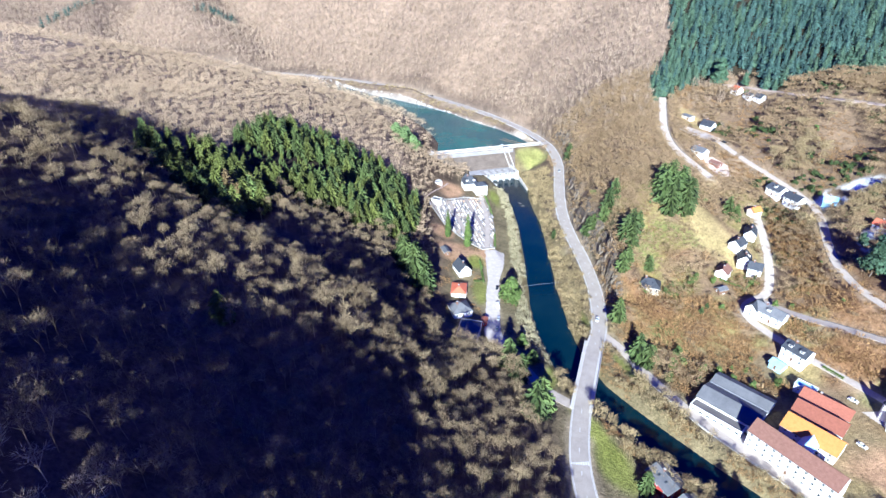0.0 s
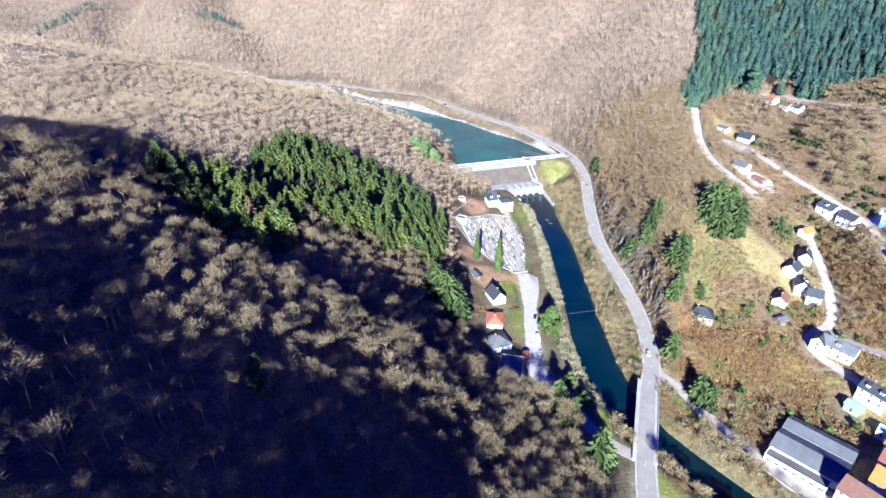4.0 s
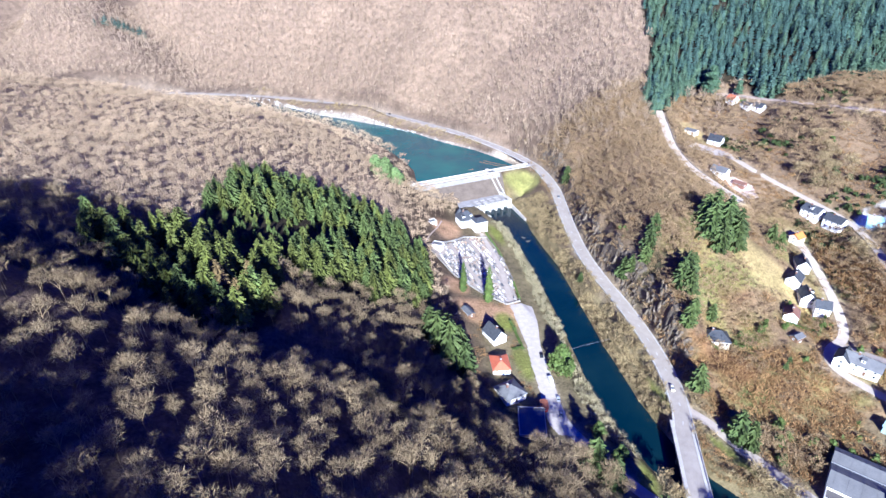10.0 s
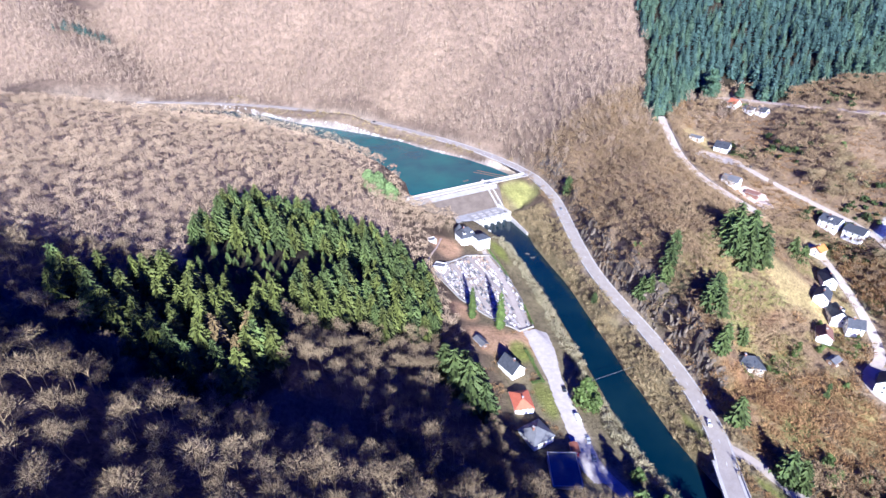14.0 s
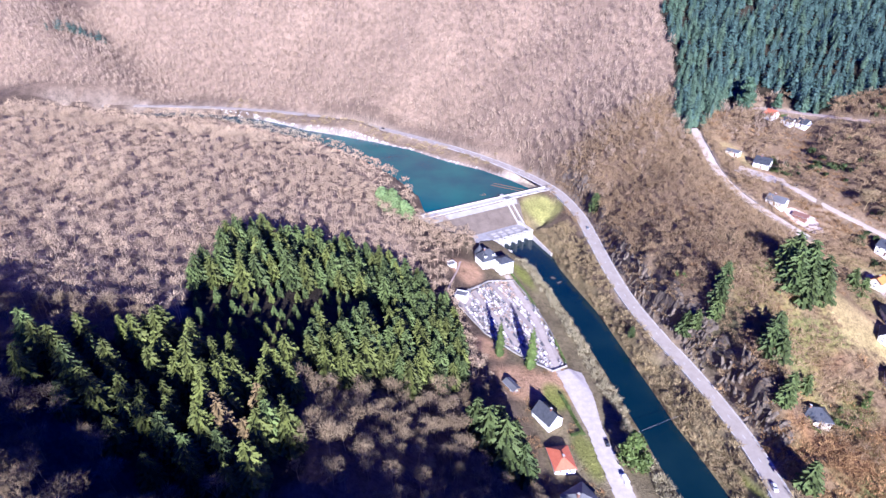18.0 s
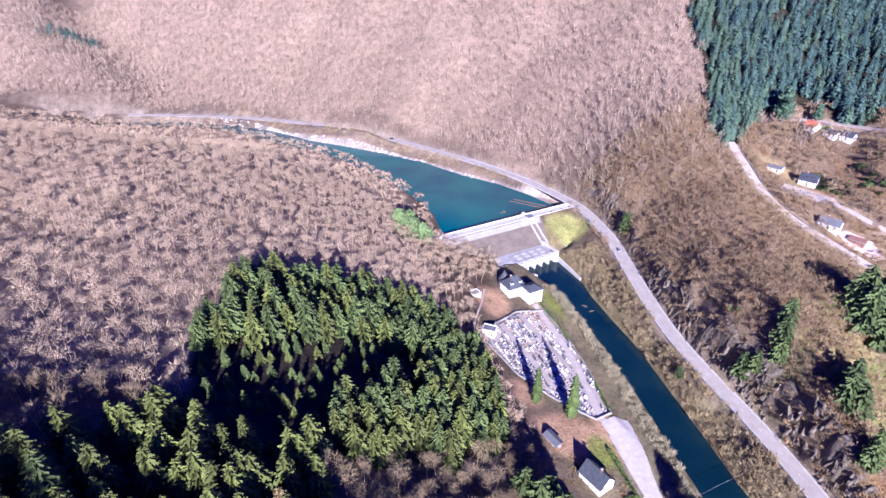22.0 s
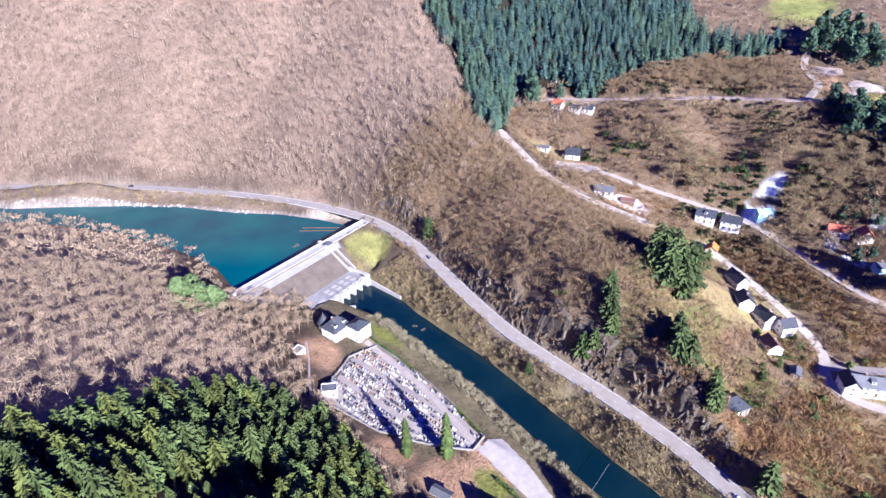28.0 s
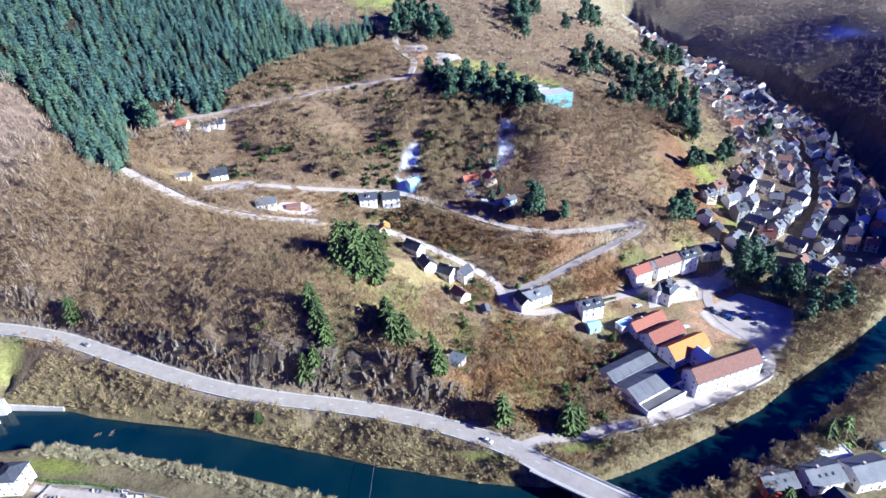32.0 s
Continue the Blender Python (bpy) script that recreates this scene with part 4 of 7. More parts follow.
def conifer_wood():
    """The plantation's spruces, each a thing of its own, and the far spruce wood as one."""
    models = []
    for i in range(6):
        tall, wide = (15.5, 4.2) if i < 4 else (14.5, 4.8)
        v, t = spruce(np.random.default_rng(60 + i), tall, wide, 19, 14, 0.08, 0.62, True)
        models.append(mesh_arrays("crown", v, t, M_NEEDLE if i % 2 else M_NEEDLE_BLUE))
    models.append(mesh_arrays("crown", v, t, M_NEEDLE_BROWN))
    trunk = tapered_trunk(12.5, 0.24)
    x, y = jittered(-166, -14, 230, 410, 6.0, 0.3)
    ok = inside(PLANTATION, x, y)
    gap_ = inside(SHADE_BAND, x, y)
    ok &= rng.uniform(0, 1, len(x)) < np.where(gap_, 0.95, np.where((y < 300) & (x < -92), 0.85, 1.0))
    x, y = x[ok], y[ok]
    z = height(x, y)
    low = inside(SHADE_BAND, x, y)
    for i in range(len(x)):
        # spruces in the shadow band are shrunk so that it stays dark
        tall = rng.uniform(0.27, 0.42) if low[i] else rng.uniform(0.85, 1.25) * (0.85 if x[i] < -120 else 1.0)
        ripe = math.hypot(x[i] + 104, y[i] - 262) < 9 and rng.uniform() < 0.7
        o = new("spruce")
        o.matrix_world = Matrix.Translation((x[i], y[i], z[i] - 0.3)) @ Matrix.Rotation(rng.uniform(0, 6.28), 4, "Z") @ Matrix.Scale(tall, 4)
        tagged(o, "browning spruce in a dense hillside plantation" if ripe else "shortened spruce in the shaded dip of the plantation" if low[i] else "dark green spruce in a dense hillside plantation", "conifer", "plantation spruces")
        for nm, data in (("trunk", trunk), ("crown", models[6 if ripe else 2 * rng.integers(0, 3) + int(rng.uniform() < (0.9 if y[i] < 305 else 0.35))])):
            new(nm, data).parent = o
    far = [spruce(np.random.default_rng(80 + i), 17 + 1.5 * (i % 3), 4.8, 14, 9, 0.12, 0.85) for i in range(6)]
    x, y = jittered(170, 560, 420, 750, 5.8, 0.62)
    ok = inside(SPRUCE_HILL, x, y) & (lattice(x, y, 26, 61) + 0.6 * lattice(x, y, 11, 62) < 1.05)
    x, y = x[ok], y[ok]
    p = np.stack([x, y, height(x, y) - 0.3], 1)
    rim = rng.uniform(0, 1, len(x)) < np.where((x < 236 + 0.2 * (y - 520)) | (y < 500), 0.75, 0.25)
    tagged(new("spruce_wood_edge", scatter("spruce_wood_edge", far, p[rim], rng.uniform(0.62, 1.05, rim.sum()) * (1 + 0.22 * lattice(x, y, 16, 63)[rim]), M_NEEDLE_LIT, 0.02)), "sunlit green edge of the hilltop spruce wood", "conifers", kind="stuff")
    p = p[~rim]
    tagged(new("spruce_wood", scatter("spruce_wood", far, p, rng.uniform(0.62, 1.1, len(p)) * (1 + 0.25 * lattice(x, y, 16, 63)[~rim]), M_NEEDLE_HAZED, 0.02)), "dense dark spruce wood on the hilltop", "conifers", kind="stuff")


conifer_wood()


def ridge_rows():
    """Rows of dark conifers on the ridges beyond the lake."""
    rows = [((-702, 1020), (-672, 1140)), ((-430, 1050), (-380, 1064))]
    x, y = np.concatenate([np.stack([np.linspace(a[0], b[0], 26) + rng.normal(0, 4, 26), np.linspace(a[1], b[1], 26) + rng.normal(0, 4, 26)], 1) for a, b in rows]).T
    p = np.stack([x, y, height(x, y) - 0.3], 1)
    tagged(new("conifer_rows", scatter("conifer_rows", [spruce(np.random.default_rng(87), 16, 4.6, 9, 8, 0.08, 0.55)], p, rng.uniform(0.7, 1.2, len(p)), M_NEEDLE_HAZED)), "rows of dark conifers on a distant ridge", "conifers", kind="stuff")


ridge_rows()


# ---- building helpers ----
def part(name, me, parent, label="", at=None):
    """One mesh object under a thing or a part."""
    o = new(name, me)
    o.parent = parent
    if at is not None:
        o.matrix_basis = at
    return tagged(o, label) if label else o


def thing(name, m, label, category, group=""):
    o = new(name)
    o.empty_display_size = 0.5
    o.matrix_world = m
    return tagged(o, label, category, group)


def box_data(x0, x1, y0, y1, z0, z1):
    v = [(x0, y0, z0), (x1, y0, z0), (x1, y1, z0), (x0, y1, z0), (x0, y0, z1), (x1, y0, z1), (x1, y1, z1), (x0, y1, z1)]
    return v, [(0, 3, 2, 1), (4, 5, 6, 7), (0, 1, 5, 4), (1, 2, 6, 5), (2, 3, 7, 6), (3, 0, 4, 7)]


def box(name, x0, x1, y0, y1, z0, z1, material):
    v, f = box_data(x0, x1, y0, y1, z0, z1)
    return mesh_from(name, v, f, material)


def joined(name, pieces, material):
    vs, fs = [], []
    for v, f in pieces:
        k = len(vs)
        vs += list(v)
        fs += [tuple(i + k for i in q) for q in f]
    return mesh_from(name, vs, fs, material)


def plate(a, b, c, d, thick):
    """A slab under the quad a b c d."""
    q = [Vector(p) for p in (a, b, c, d)]
    n = (q[1] - q[0]).cross(q[3] - q[0]).normalized()
    if n.z < 0:
        q = [q[0], q[3], q[2], q[1]]
        n = -n
    v = q + [p - n * thick for p in q]
    return [tuple(p) for p in v], [(0, 1, 2, 3), (7, 6, 5, 4), (0, 4, 5, 1), (1, 5, 6, 2), (2, 6, 7, 3), (3, 7, 4, 0)]


SHARED = {}


def shared(key, make):
    if key not in SHARED:
        SHARED[key] = make()
    return SHARED[key]


def lattice_frame(xs, zs, holes, deep):
    """One connected window frame: a grid of bars with openings left out."""
    nx, nz = len(xs), len(zs)
    v = [(x, y, z) for y in (deep, 0.0) for z in zs for x in xs]
    solid = {(i, j) for i in range(nx - 1) for j in range(nz - 1)} - set(holes)
    at = lambda i, j, k: k * nx * nz + j * nx + i
    f = []
    for i, j in sorted(solid):
        f.append((at(i + 1, j, 0), at(i, j, 0), at(i, j + 1, 0), at(i + 1, j + 1, 0)))
        for (di, dj), (a, b) in {(-1, 0): ((i, j), (i, j + 1)), (1, 0): ((i + 1, j + 1), (i + 1, j)), (0, -1): ((i + 1, j), (i, j)), (0, 1): ((i, j + 1), (i + 1, j + 1))}.items():
            if (i + di, j + dj) not in solid:
                f.append((at(*a, 0), at(*b, 0), at(*b, 1), at(*a, 1)))
    return mesh_from("window", v, f, M_FRAME)


def window_part(parent, w, h, at, fine):
    """A window: frame with a recessed pane; far ones are one dark pane with a lintel."""
    t = 0.09
    if fine:
        fr = shared(("frame", w, h), lambda: lattice_frame([-w / 2, -w / 2 + t, -0.03, 0.03, w / 2 - t, w / 2], [-0.08, t, h - t, h], ((1, 1), (3, 1)), 0.1))
        o = part("window", fr, parent, "", at)
        part("pane", shared(("pane", w, h), lambda: box("pane", -w / 2 + t, w / 2 - t, 0.0, 0.04, t, h - t, M_PANE)), o)
    else:
        part("window", shared(("dark", w, h), lambda: box("window", -w / 2, w / 2, 0, 0.06, 0, h, M_PANE)), parent, "", at)


def house(name, x, y, turn, long, wide, wall_h, roof_h, wall_m, roof_m, label, hip=0.0, storeys=2, bays=3, fine=True, chimneys=1, dormers=0, z=None, skylights=0, category="house", group="", flat=False, ends=2):
    """A house whose ridge runs along its own x axis. hip: metres by which the ridge is shorter at each end."""
    z = float(height(np.array([x]), np.array([y]))[0]) if z is None else z
    h = thing(name, pose(x, y, z, 0, 0, turn), label, category, group)
    L, W = long / 2, wide / 2
    top = wall_h
    v, f = box_data(-L, L, -W, W, -3.0, top)
    if not flat and hip <= 0:
        v += [(-L, 0, top + roof_h - 0.12), (L, 0, top + roof_h - 0.12)]
        f = [q for q in f if q != (4, 5, 6, 7)] + [(4, 5, 9, 8), (6, 7, 8, 9), (7, 4, 8), (5, 6, 9)]
    part("wall", mesh_from("wall", v, f, wall_m), h)
    e = 0.45
    if flat:
        part("roof", joined("roof", [box_data(-L - 0.2, L + 0.2, -W - 0.2, W + 0.2, top + 0.004, top + 0.35)], roof_m), h)
        part("parapet", joined("parapet", [box_data(-L - 0.2, L + 0.2, -W - 0.2, -W + 0.1, top + 0.35, top + 0.75), box_data(-L - 0.2, L + 0.2, W - 0.1, W + 0.2, top + 0.35, top + 0.75), box_data(-L - 0.2, -L + 0.1, -W + 0.1, W - 0.1, top + 0.35, top + 0.75), box_data(L - 0.1, L + 0.2, -W + 0.1, W - 0.1, top + 0.35, top + 0.75)], wall_m), h)
    else:
        drop = roof_h / W * e
        r = max(L - hip, 0.05) + (e if hip <= 0 else 0)
        Lo, Wo, zb, zt = L + e, W + e, top - drop + 0.16, top + roof_h + 0.16
        for s in (-1, 1):
            part("roof_slope", mesh_from("roof_slope", *plate((-Lo, s * Wo, zb), (Lo, s * Wo, zb), (r, 0, zt), (-r, 0, zt), 0.22), roof_m), h)
            if hip > 0:
                vv = [(s * Lo, -Wo, zb), (s * Lo, Wo, zb), (s * r, 0, zt), (s * Lo * 0.97, -Wo * 0.97, zb - 0.2), (s * Lo * 0.97, Wo * 0.97, zb - 0.2), (s * r * 0.97, 0, zt - 0.3)]
                part("roof_hip", mesh_from("roof_hip", vv, [(0, 1, 2), (3, 5, 4), (0, 3, 4, 1), (1, 4, 5, 2), (2, 5, 3, 0)], roof_m), h)
        if fine:
            part("ridge_cap", box("ridge_cap", -r, r, -0.14, 0.14, zt - 0.1, zt + 0.12, roof_m), h)
        if fine:
            [part("gutter", box("gutter", -Lo, Lo, s * Wo - 0.08, s * Wo + 0.08, zb - 0.3, zb - 0.12, M_STEEL), h) for s in (-1, 1)]
        for i in range(chimneys):
            cx = (-0.55 + 1.0 * i) * L * 0.6
            ch = part("chimney", box("chimney", cx - 0.4, cx + 0.4, -0.35, 0.45, top + roof_h * 0.55, top + roof_h + 1.2, M_TILE_BROWN), h)
            part("chimney_cap", box("chimney_cap", cx - 0.5, cx + 0.5, -0.45, 0.55, top + roof_h + 1.2, top + roof_h + 1.34, M_CONCRETE), ch)
        for i in range(dormers):
            dx = (i + 0.5) / dormers * long - L
            yb, zb2 = -W * 0.72, top + roof_h * 0.28
            d = part("dormer", joined("dormer", [box_data(dx - 0.9, dx + 0.9, yb, -W * 0.2, zb2, zb2 + 1.7)], wall_m), h)
            part("dormer_roof", mesh_from("dormer_roof", *plate((dx - 1.15, yb - 0.25, zb2 + 1.72), (dx + 1.15, yb - 0.25, zb2 + 1.72), (dx + 1.15, -W * 0.1, zb2 + 2.05), (dx - 1.15, -W * 0.1, zb2 + 2.05), 0.12), roof_m), d)
            window_part(d, 1.1, 1.1, Matrix.Translation((dx, yb - 0.002, zb2 + 0.35)) @ Matrix.Rotation(math.pi, 4, "Z"), fine)
        for i in range(skylights):
            sx = (i + 0.5) / skylights * long * 0.6 - L * 0.6
            u = 0.45
            ys, zs = -Wo * u, zb + (zt - zb) * (1 - u)
            tilt = math.degrees(math.atan2(zt - zb, Wo))
            part("skylight", box("skylight", -0.45, 0.45, -0.6, 0.6, 0.0, 0.1, M_PANE), h, "", Matrix.Translation((sx, ys, zs + 0.02)) @ Matrix.Rotation(radians(tilt), 4, "X"))
    sh = wall_h / storeys
    ww, wh = (1.1, min(1.5, sh * 0.55))
    for k in range(storeys):
        zb = k * sh + sh * 0.28
        for i in range(bays):
            px = (i + 0.5) / bays * long - L
            for s in (-1, 1):
                if k == 0 and s == -1 and i == bays // 2 and fine:
                    continue
                window_part(h, ww, wh, Matrix.Translation((px, s * (W - 0.03), zb)) @ Matrix.Rotation(0 if s > 0 else math.pi, 4, "Z"), fine)
        if ends:
            n2 = 2 if wide > 7 else 1
            for i in range(n2):
                py = (i + 0.5) / n2 * wide - W
                for s in (-1, 1):
                    window_part(h, ww, wh, Matrix.Translation((s * (L - 0.03), py, zb)) @ Matrix.Rotation(-s * math.pi / 2, 4, "Z"), fine)
    if fine:
        dx = (bays // 2 + 0.5) / bays * long - L
        dr = part("door", box("door", -0.55, 0.55, 0, 0.08, 0, 2.1, M_WOOD), h, "", Matrix.Translation((dx, -W + 0.03, 0.05)) @ Matrix.Rotation(math.pi, 4, "Z"))
        part("handle", box("handle", 0.36, 0.42, 0.08, 0.14, 1.0, 1.12, M_STEEL), dr)
        part("doorstep", box("doorstep", -0.9, 0.9, -0.6, 0.0, -0.4, 0.05, M_CONCRETE), h, "", Matrix.Translation((dx, -W, 0)))
    return h


# ---- dam, weir and bridge ----
def dam():
    a, b = Vector((*DAM_A, 0)), Vector((*DAM_B, 0))
    ln = (b - a).length
    turn = math.degrees(math.atan2(b.y - a.y, b.x - a.x))
    d = thing("dam", pose(a.x, a.y, 0, 0, 0, turn), "pale concrete dam across the valley with a sloping grey face", "dam")
    top = 19.2
    # body: from the crest down the sloping face to its foot
    prof = [(3.2, top), (-3.0, top), (-3.4, top - 1.0), (-8.2, top - 2.6), (-24.0, 6.4), (-24.0, -1.0), (3.2, -1.0)]
    n = len(prof)
    v = [(0 - 3, p[0], p[1]) for p in prof] + [(ln + 4, p[0], p[1]) for p in prof]
    f = [(i, (i + 1) % n, n + (i + 1) % n, n + i) for i in range(n)]
    f += [tuple(range(n - 1, -1, -1)), tuple(range(n, 2 * n))]
    part("face", mesh_from("face", v, f, M_DAM_FACE), d, "weathered grey sloping face")
    part("crest", box("crest", -3, ln + 4, -3.1, 3.3, top, top + 0.25, M_CONCRETE), d, "pale concrete crest walkway")
    part("apron_band", mesh_from("apron_band", *plate((-1, -3.5, top - 0.7), (ln - 30, -3.5, top - 0.7), (ln - 32, -8.4, top - 2.35), (-1, -8.4, top - 2.35), 0.25), M_CREST), d, "bright concrete band below the crest")
    part("parapet", box("parapet", -3, ln + 3, 2.9, 3.3, top + 0.25, top + 1.2, M_CONCRETE), d)
    part("parapet", box("parapet", -3, ln - 8, -3.1, -2.75, top + 0.25, top + 0.5, M_CONCRETE), d)
    rail = part("railing", box("railing", -3, ln - 8, -2.97, -2.91, top + 1.15, top + 1.22, M_STEEL), d, "thin steel handrail")
    for i in range(44):
        part("post", shared("dam_post", lambda: box("post", -0.03, 0.03, -0.03, 0.03, 0, 0.68, M_STEEL)), rail, "", Matrix.Translation((-2.5 + i * 2.4, -2.94, top + 0.48)))
    for i in range(23):
        part("joint_pier", box("joint_pier", i * 5.0 - 0.2, i * 5.0 + 0.2, 2.8, 3.42, top + 0.25, top + 1.32, M_CONCRETE_GREY), d)
    for i in range(15):
        part("face_seam", mesh_from("face_seam", *plate((i * 5.6 + 2, -8.6, top - 2.72), (i * 5.6 + 2.25, -8.6, top - 2.72), (i * 5.6 + 2.25, -23.8, 6.68), (i * 5.6 + 2, -23.8, 6.68), 0.1), M_DAM_FACE), d)
    # gate house on the crest and the stair chute down the face
    gx = ln * 0.66
    g = part("gate_house", box("gate_house", gx - 2.2, gx + 2.2, -6.2, -2.6, top - 2.2, top + 2.2, M_CONCRETE), d)
    part("gate_roof", box("gate_roof", gx - 2.5, gx + 2.5, -6.5, -2.3, top + 2.2, top + 2.5, M_GREY_ROOF), g)
    part("door", box("door", gx - 0.5, gx + 0.5, -6.26, -6.18, top - 1.8, top + 0.3, M_WOOD), g)
    for s in (-2.4, 2.0):
        part("chute_wall", mesh_from("chute_wall", *plate((gx + s, -6.2, top + 0.2), (gx + s + 0.5, -6.2, top + 0.2), (gx + s + 0.5, -25.4, 8.0), (gx + s, -25.4, 8.0), 1.8), M_CONCRETE), d)
    for i in range(22):
        t = i / 21
        part("step", box("step", gx - 1.9, gx + 2.0, -7.0 - 16.6 * t - 0.5, -7.0 - 16.6 * t + 0.4, 16.0 - 9.6 * t - 0.4, 16.3 - 9.6 * t + 0.2, M_CONCRETE_GREY), d)
    k = part("valve_house", box("valve_house", -1.5, 2.5, -1.6, 2.4, top + 0.25, top + 3.2, M_RENDER), d)
    part("valve_roof", box("valve_roof", -1.8, 2.8, -1.9, 2.7, top + 3.2, top + 3.5, M_GREY_ROOF), k)
    part("intake_post", box("intake_post", gx - 1.0, gx + 1.2, 3.3, 5.6, 10, top + 1.6, M_CONCRETE), d)
    return d


dam()


def weir():
    turn = math.degrees(math.atan2(13, 41.5))
    w = thing("weir", pose(45, 499.2, 0, 0, 0, turn), "flat concrete weir deck with gate piers over the river", "weir")
    part("deck", box("deck", -24, 24, -6.2, 7.4, 6.2, 7.0, M_CREST), w)
    part("sluice_wall", box("sluice_wall", -24, 24, -2.5, 7.0, -2, 6.2, M_CONCRETE_GREY), w)
    part("apron", box("apron", -24, -12.5, -9.8, -2.5, 3.0, 7.25, M_CONCRETE), w)
    for i in range(6):
        x = -8.5 + i * 6.0
        part("pier", box("pier", x - 0.6, x + 0.6, -8.8, -2.5, -2, 7.0, M_CONCRETE), w)
        if i < 5:
            part("gate", box("gate", x + 0.6, x + 5.4, -5.2, -4.9, -1, 4.6, M_STEEL), w)
    for i in range(4):
        for j in range(2):
            part("deck_hatch", box("deck_hatch", -7 + i * 6.6, -3.2 + i * 6.6, -3.8 + j * 4.2, -1.2 + j * 4.2, 7.06, 7.16, M_CONCRETE), w)
    part("deck_paving", box("deck_paving", -10.5, 20, -4.6, 4.6, 7.0, 7.06, M_WALL_STONE), w)
    part("railing", joined("railing", [box_data(-24, 24, -6.15, -6.1, 7.95, 8.05)] + [box_data(-24 + i * 2.4, -23.94 + i * 2.4, -6.15, -6.1, 7.0, 8.0) for i in range(21)], M_STEEL), w)
    part("end_wall", box("end_wall", 22.4, 23.6, -9.5, 8, -2, 8.6, M_CONCRETE), w)
    jt = thing("jetty", pose(40.5, 488, 0, 0, 0, -40), "short concrete jetty in the river", "jetty")
    part("wall", box("wall", 0, 11, -0.5, 0.5, -2, 1.6, M_CONCRETE), jt)
    tr = thing("training_wall", pose(70.5, 500, 0, 0, 0, -80), "low pale concrete training wall along the bank", "wall")
    for i in range(6):
        part("wall_panel", box("wall_panel", i * 5.02, i * 5.02 + 4.98, -0.45, 0.45, -2.2, 3.6 - 0.25 * i, M_CONCRETE), tr)


weir()


def bridge():
    a, b = Vector((83.5, 241, 0)), Vector((66.5, 193, 0))
    ln = (b - a).length
    turn = math.degrees(math.atan2(b.y - a.y, b.x - a.x))
    m = thing("bridge", pose(a.x, a.y, 0, 0, 0, turn), "straight concrete road bridge with pale parapets", "bridge")
    part("deck", box("deck", -1, ln + 1, -5.2, 5.2, 6.1, 6.98, M_CONCRETE_GREY), m)
    part("roadway", box("roadway", -2, ln + 2, -3.5, 3.5, 6.98, 7.13, M_ASPHALT), m)
    for s in (-1, 1):
        y0, y1 = sorted((s * 3.5, s * 5.0))
        part("footway", box("footway", -1.5, ln + 1.5, y0, y1, 6.98, 7.26, M_CONCRETE), m)
        rail = part("parapet", joined("parapet", [box_data(-1, ln + 1, s * 5.1 - 0.12, s * 5.1 + 0.12, 6.98, 7.6), box_data(-1, ln + 1, s * 5.1 - 0.06, s * 5.1 + 0.06, 8.05, 8.15)], M_CONCRETE), m)
        for i in range(26):
            part("post", shared("bridge_post", lambda: box("post", -0.06, 0.06, -0.06, 0.06, 0, 0.5, M_STEEL)), rail, "", Matrix.Translation((i * 2.0, s * 5.1, 7.58)))
        part("girder", box("girder", 0, ln, s * 3.4 - 0.6, s * 3.4 + 0.6, 4.9, 6.1, M_CONCRETE_GREY), m)
    for x in (ln * 0.34, ln * 0.67):
        part("pier", box("pier", x - 0.8, x + 0.8, -4.2, 4.2, -3, 4.9, M_CONCRETE_GREY), m)
    for x in (-1.0, ln + 1.0):
        part("abutment", box("abutment", x - 1.6, x + 1.6, -5.2, 5.2, -2, 6.1, M_CONCRETE_GREY), m)


bridge()


# ---- road furniture ----
def road_marks():
    for line, half in ROADS[:2]:
        c, n = ribbon(line, half, 0, 3.0)
        own = thing("lane_marking", pose(0, 0, 0), "worn white dashed centre line on the asphalt", "road marking")
        k = 0
        for i in range(2, min(len(c) - 2, 170), 4):
            d = np.array([n[i, 1] * -1, n[i, 0]])
            part("dash", shared("dash", lambda: box("dash", -1.5, 1.5, -0.09, 0.09, 0, 0.012, M_PAINT)), own, "", Matrix.Translation((c[i, 0], c[i, 1], c[i, 2] + 0.104)) @ Matrix.Rotation(math.atan2(d[1], d[0]), 4, "Z"))
            k += 1
        kerb = thing("kerb", pose(0, 0, 0), "pale stone edging along the road", "kerb")
        for s in (-1, 1):
            part("edge_strip", strip_mesh("edge_strip", c[:150], n[:150], s * (half - 0.35), s * (half - 0.2), 0.112, M_PAINT), kerb)
            part("edging", strip_mesh("edging", c[:150], n[:150], s * half, s * (half + 0.35), 0.2, M_CONCRETE, 0.5), kerb)
    z = thing("zebra_crossing", pose(59.2, 160, 7.62, 0, 0, 4), "white zebra crossing on the asphalt road", "road marking")
    for i in range(8):
        part("stripe", shared("stripe", lambda: box("stripe", -0.25, 0.25, -1.5, 1.5, 0, 0.015, M_PAINT)), z, "", Matrix.Translation((-3.5 + i, 0, 0.02)))


road_marks()


def guard_rail(line, side, first, last, label):
    c, n = ribbon(line, 4, 0, 4.0)
    g = thing("guard_rail", pose(0, 0, 0), label, "guard rail")
    q = c.copy()
    q[:, :2] += n * side
    part("beam", strip_mesh("beam", q[first:last], n[first:last], -0.05, 0.05, 0.85, M_STEEL, 0.35), g)
    for i in range(first, last):
        part("post", shared("rail_post", lambda: box("post", -0.06, 0.06, -0.06, 0.06, -0.3, 0.75, M_STEEL)), g, "", Matrix.Translation((q[i, 0], q[i, 1], q[i, 2])))


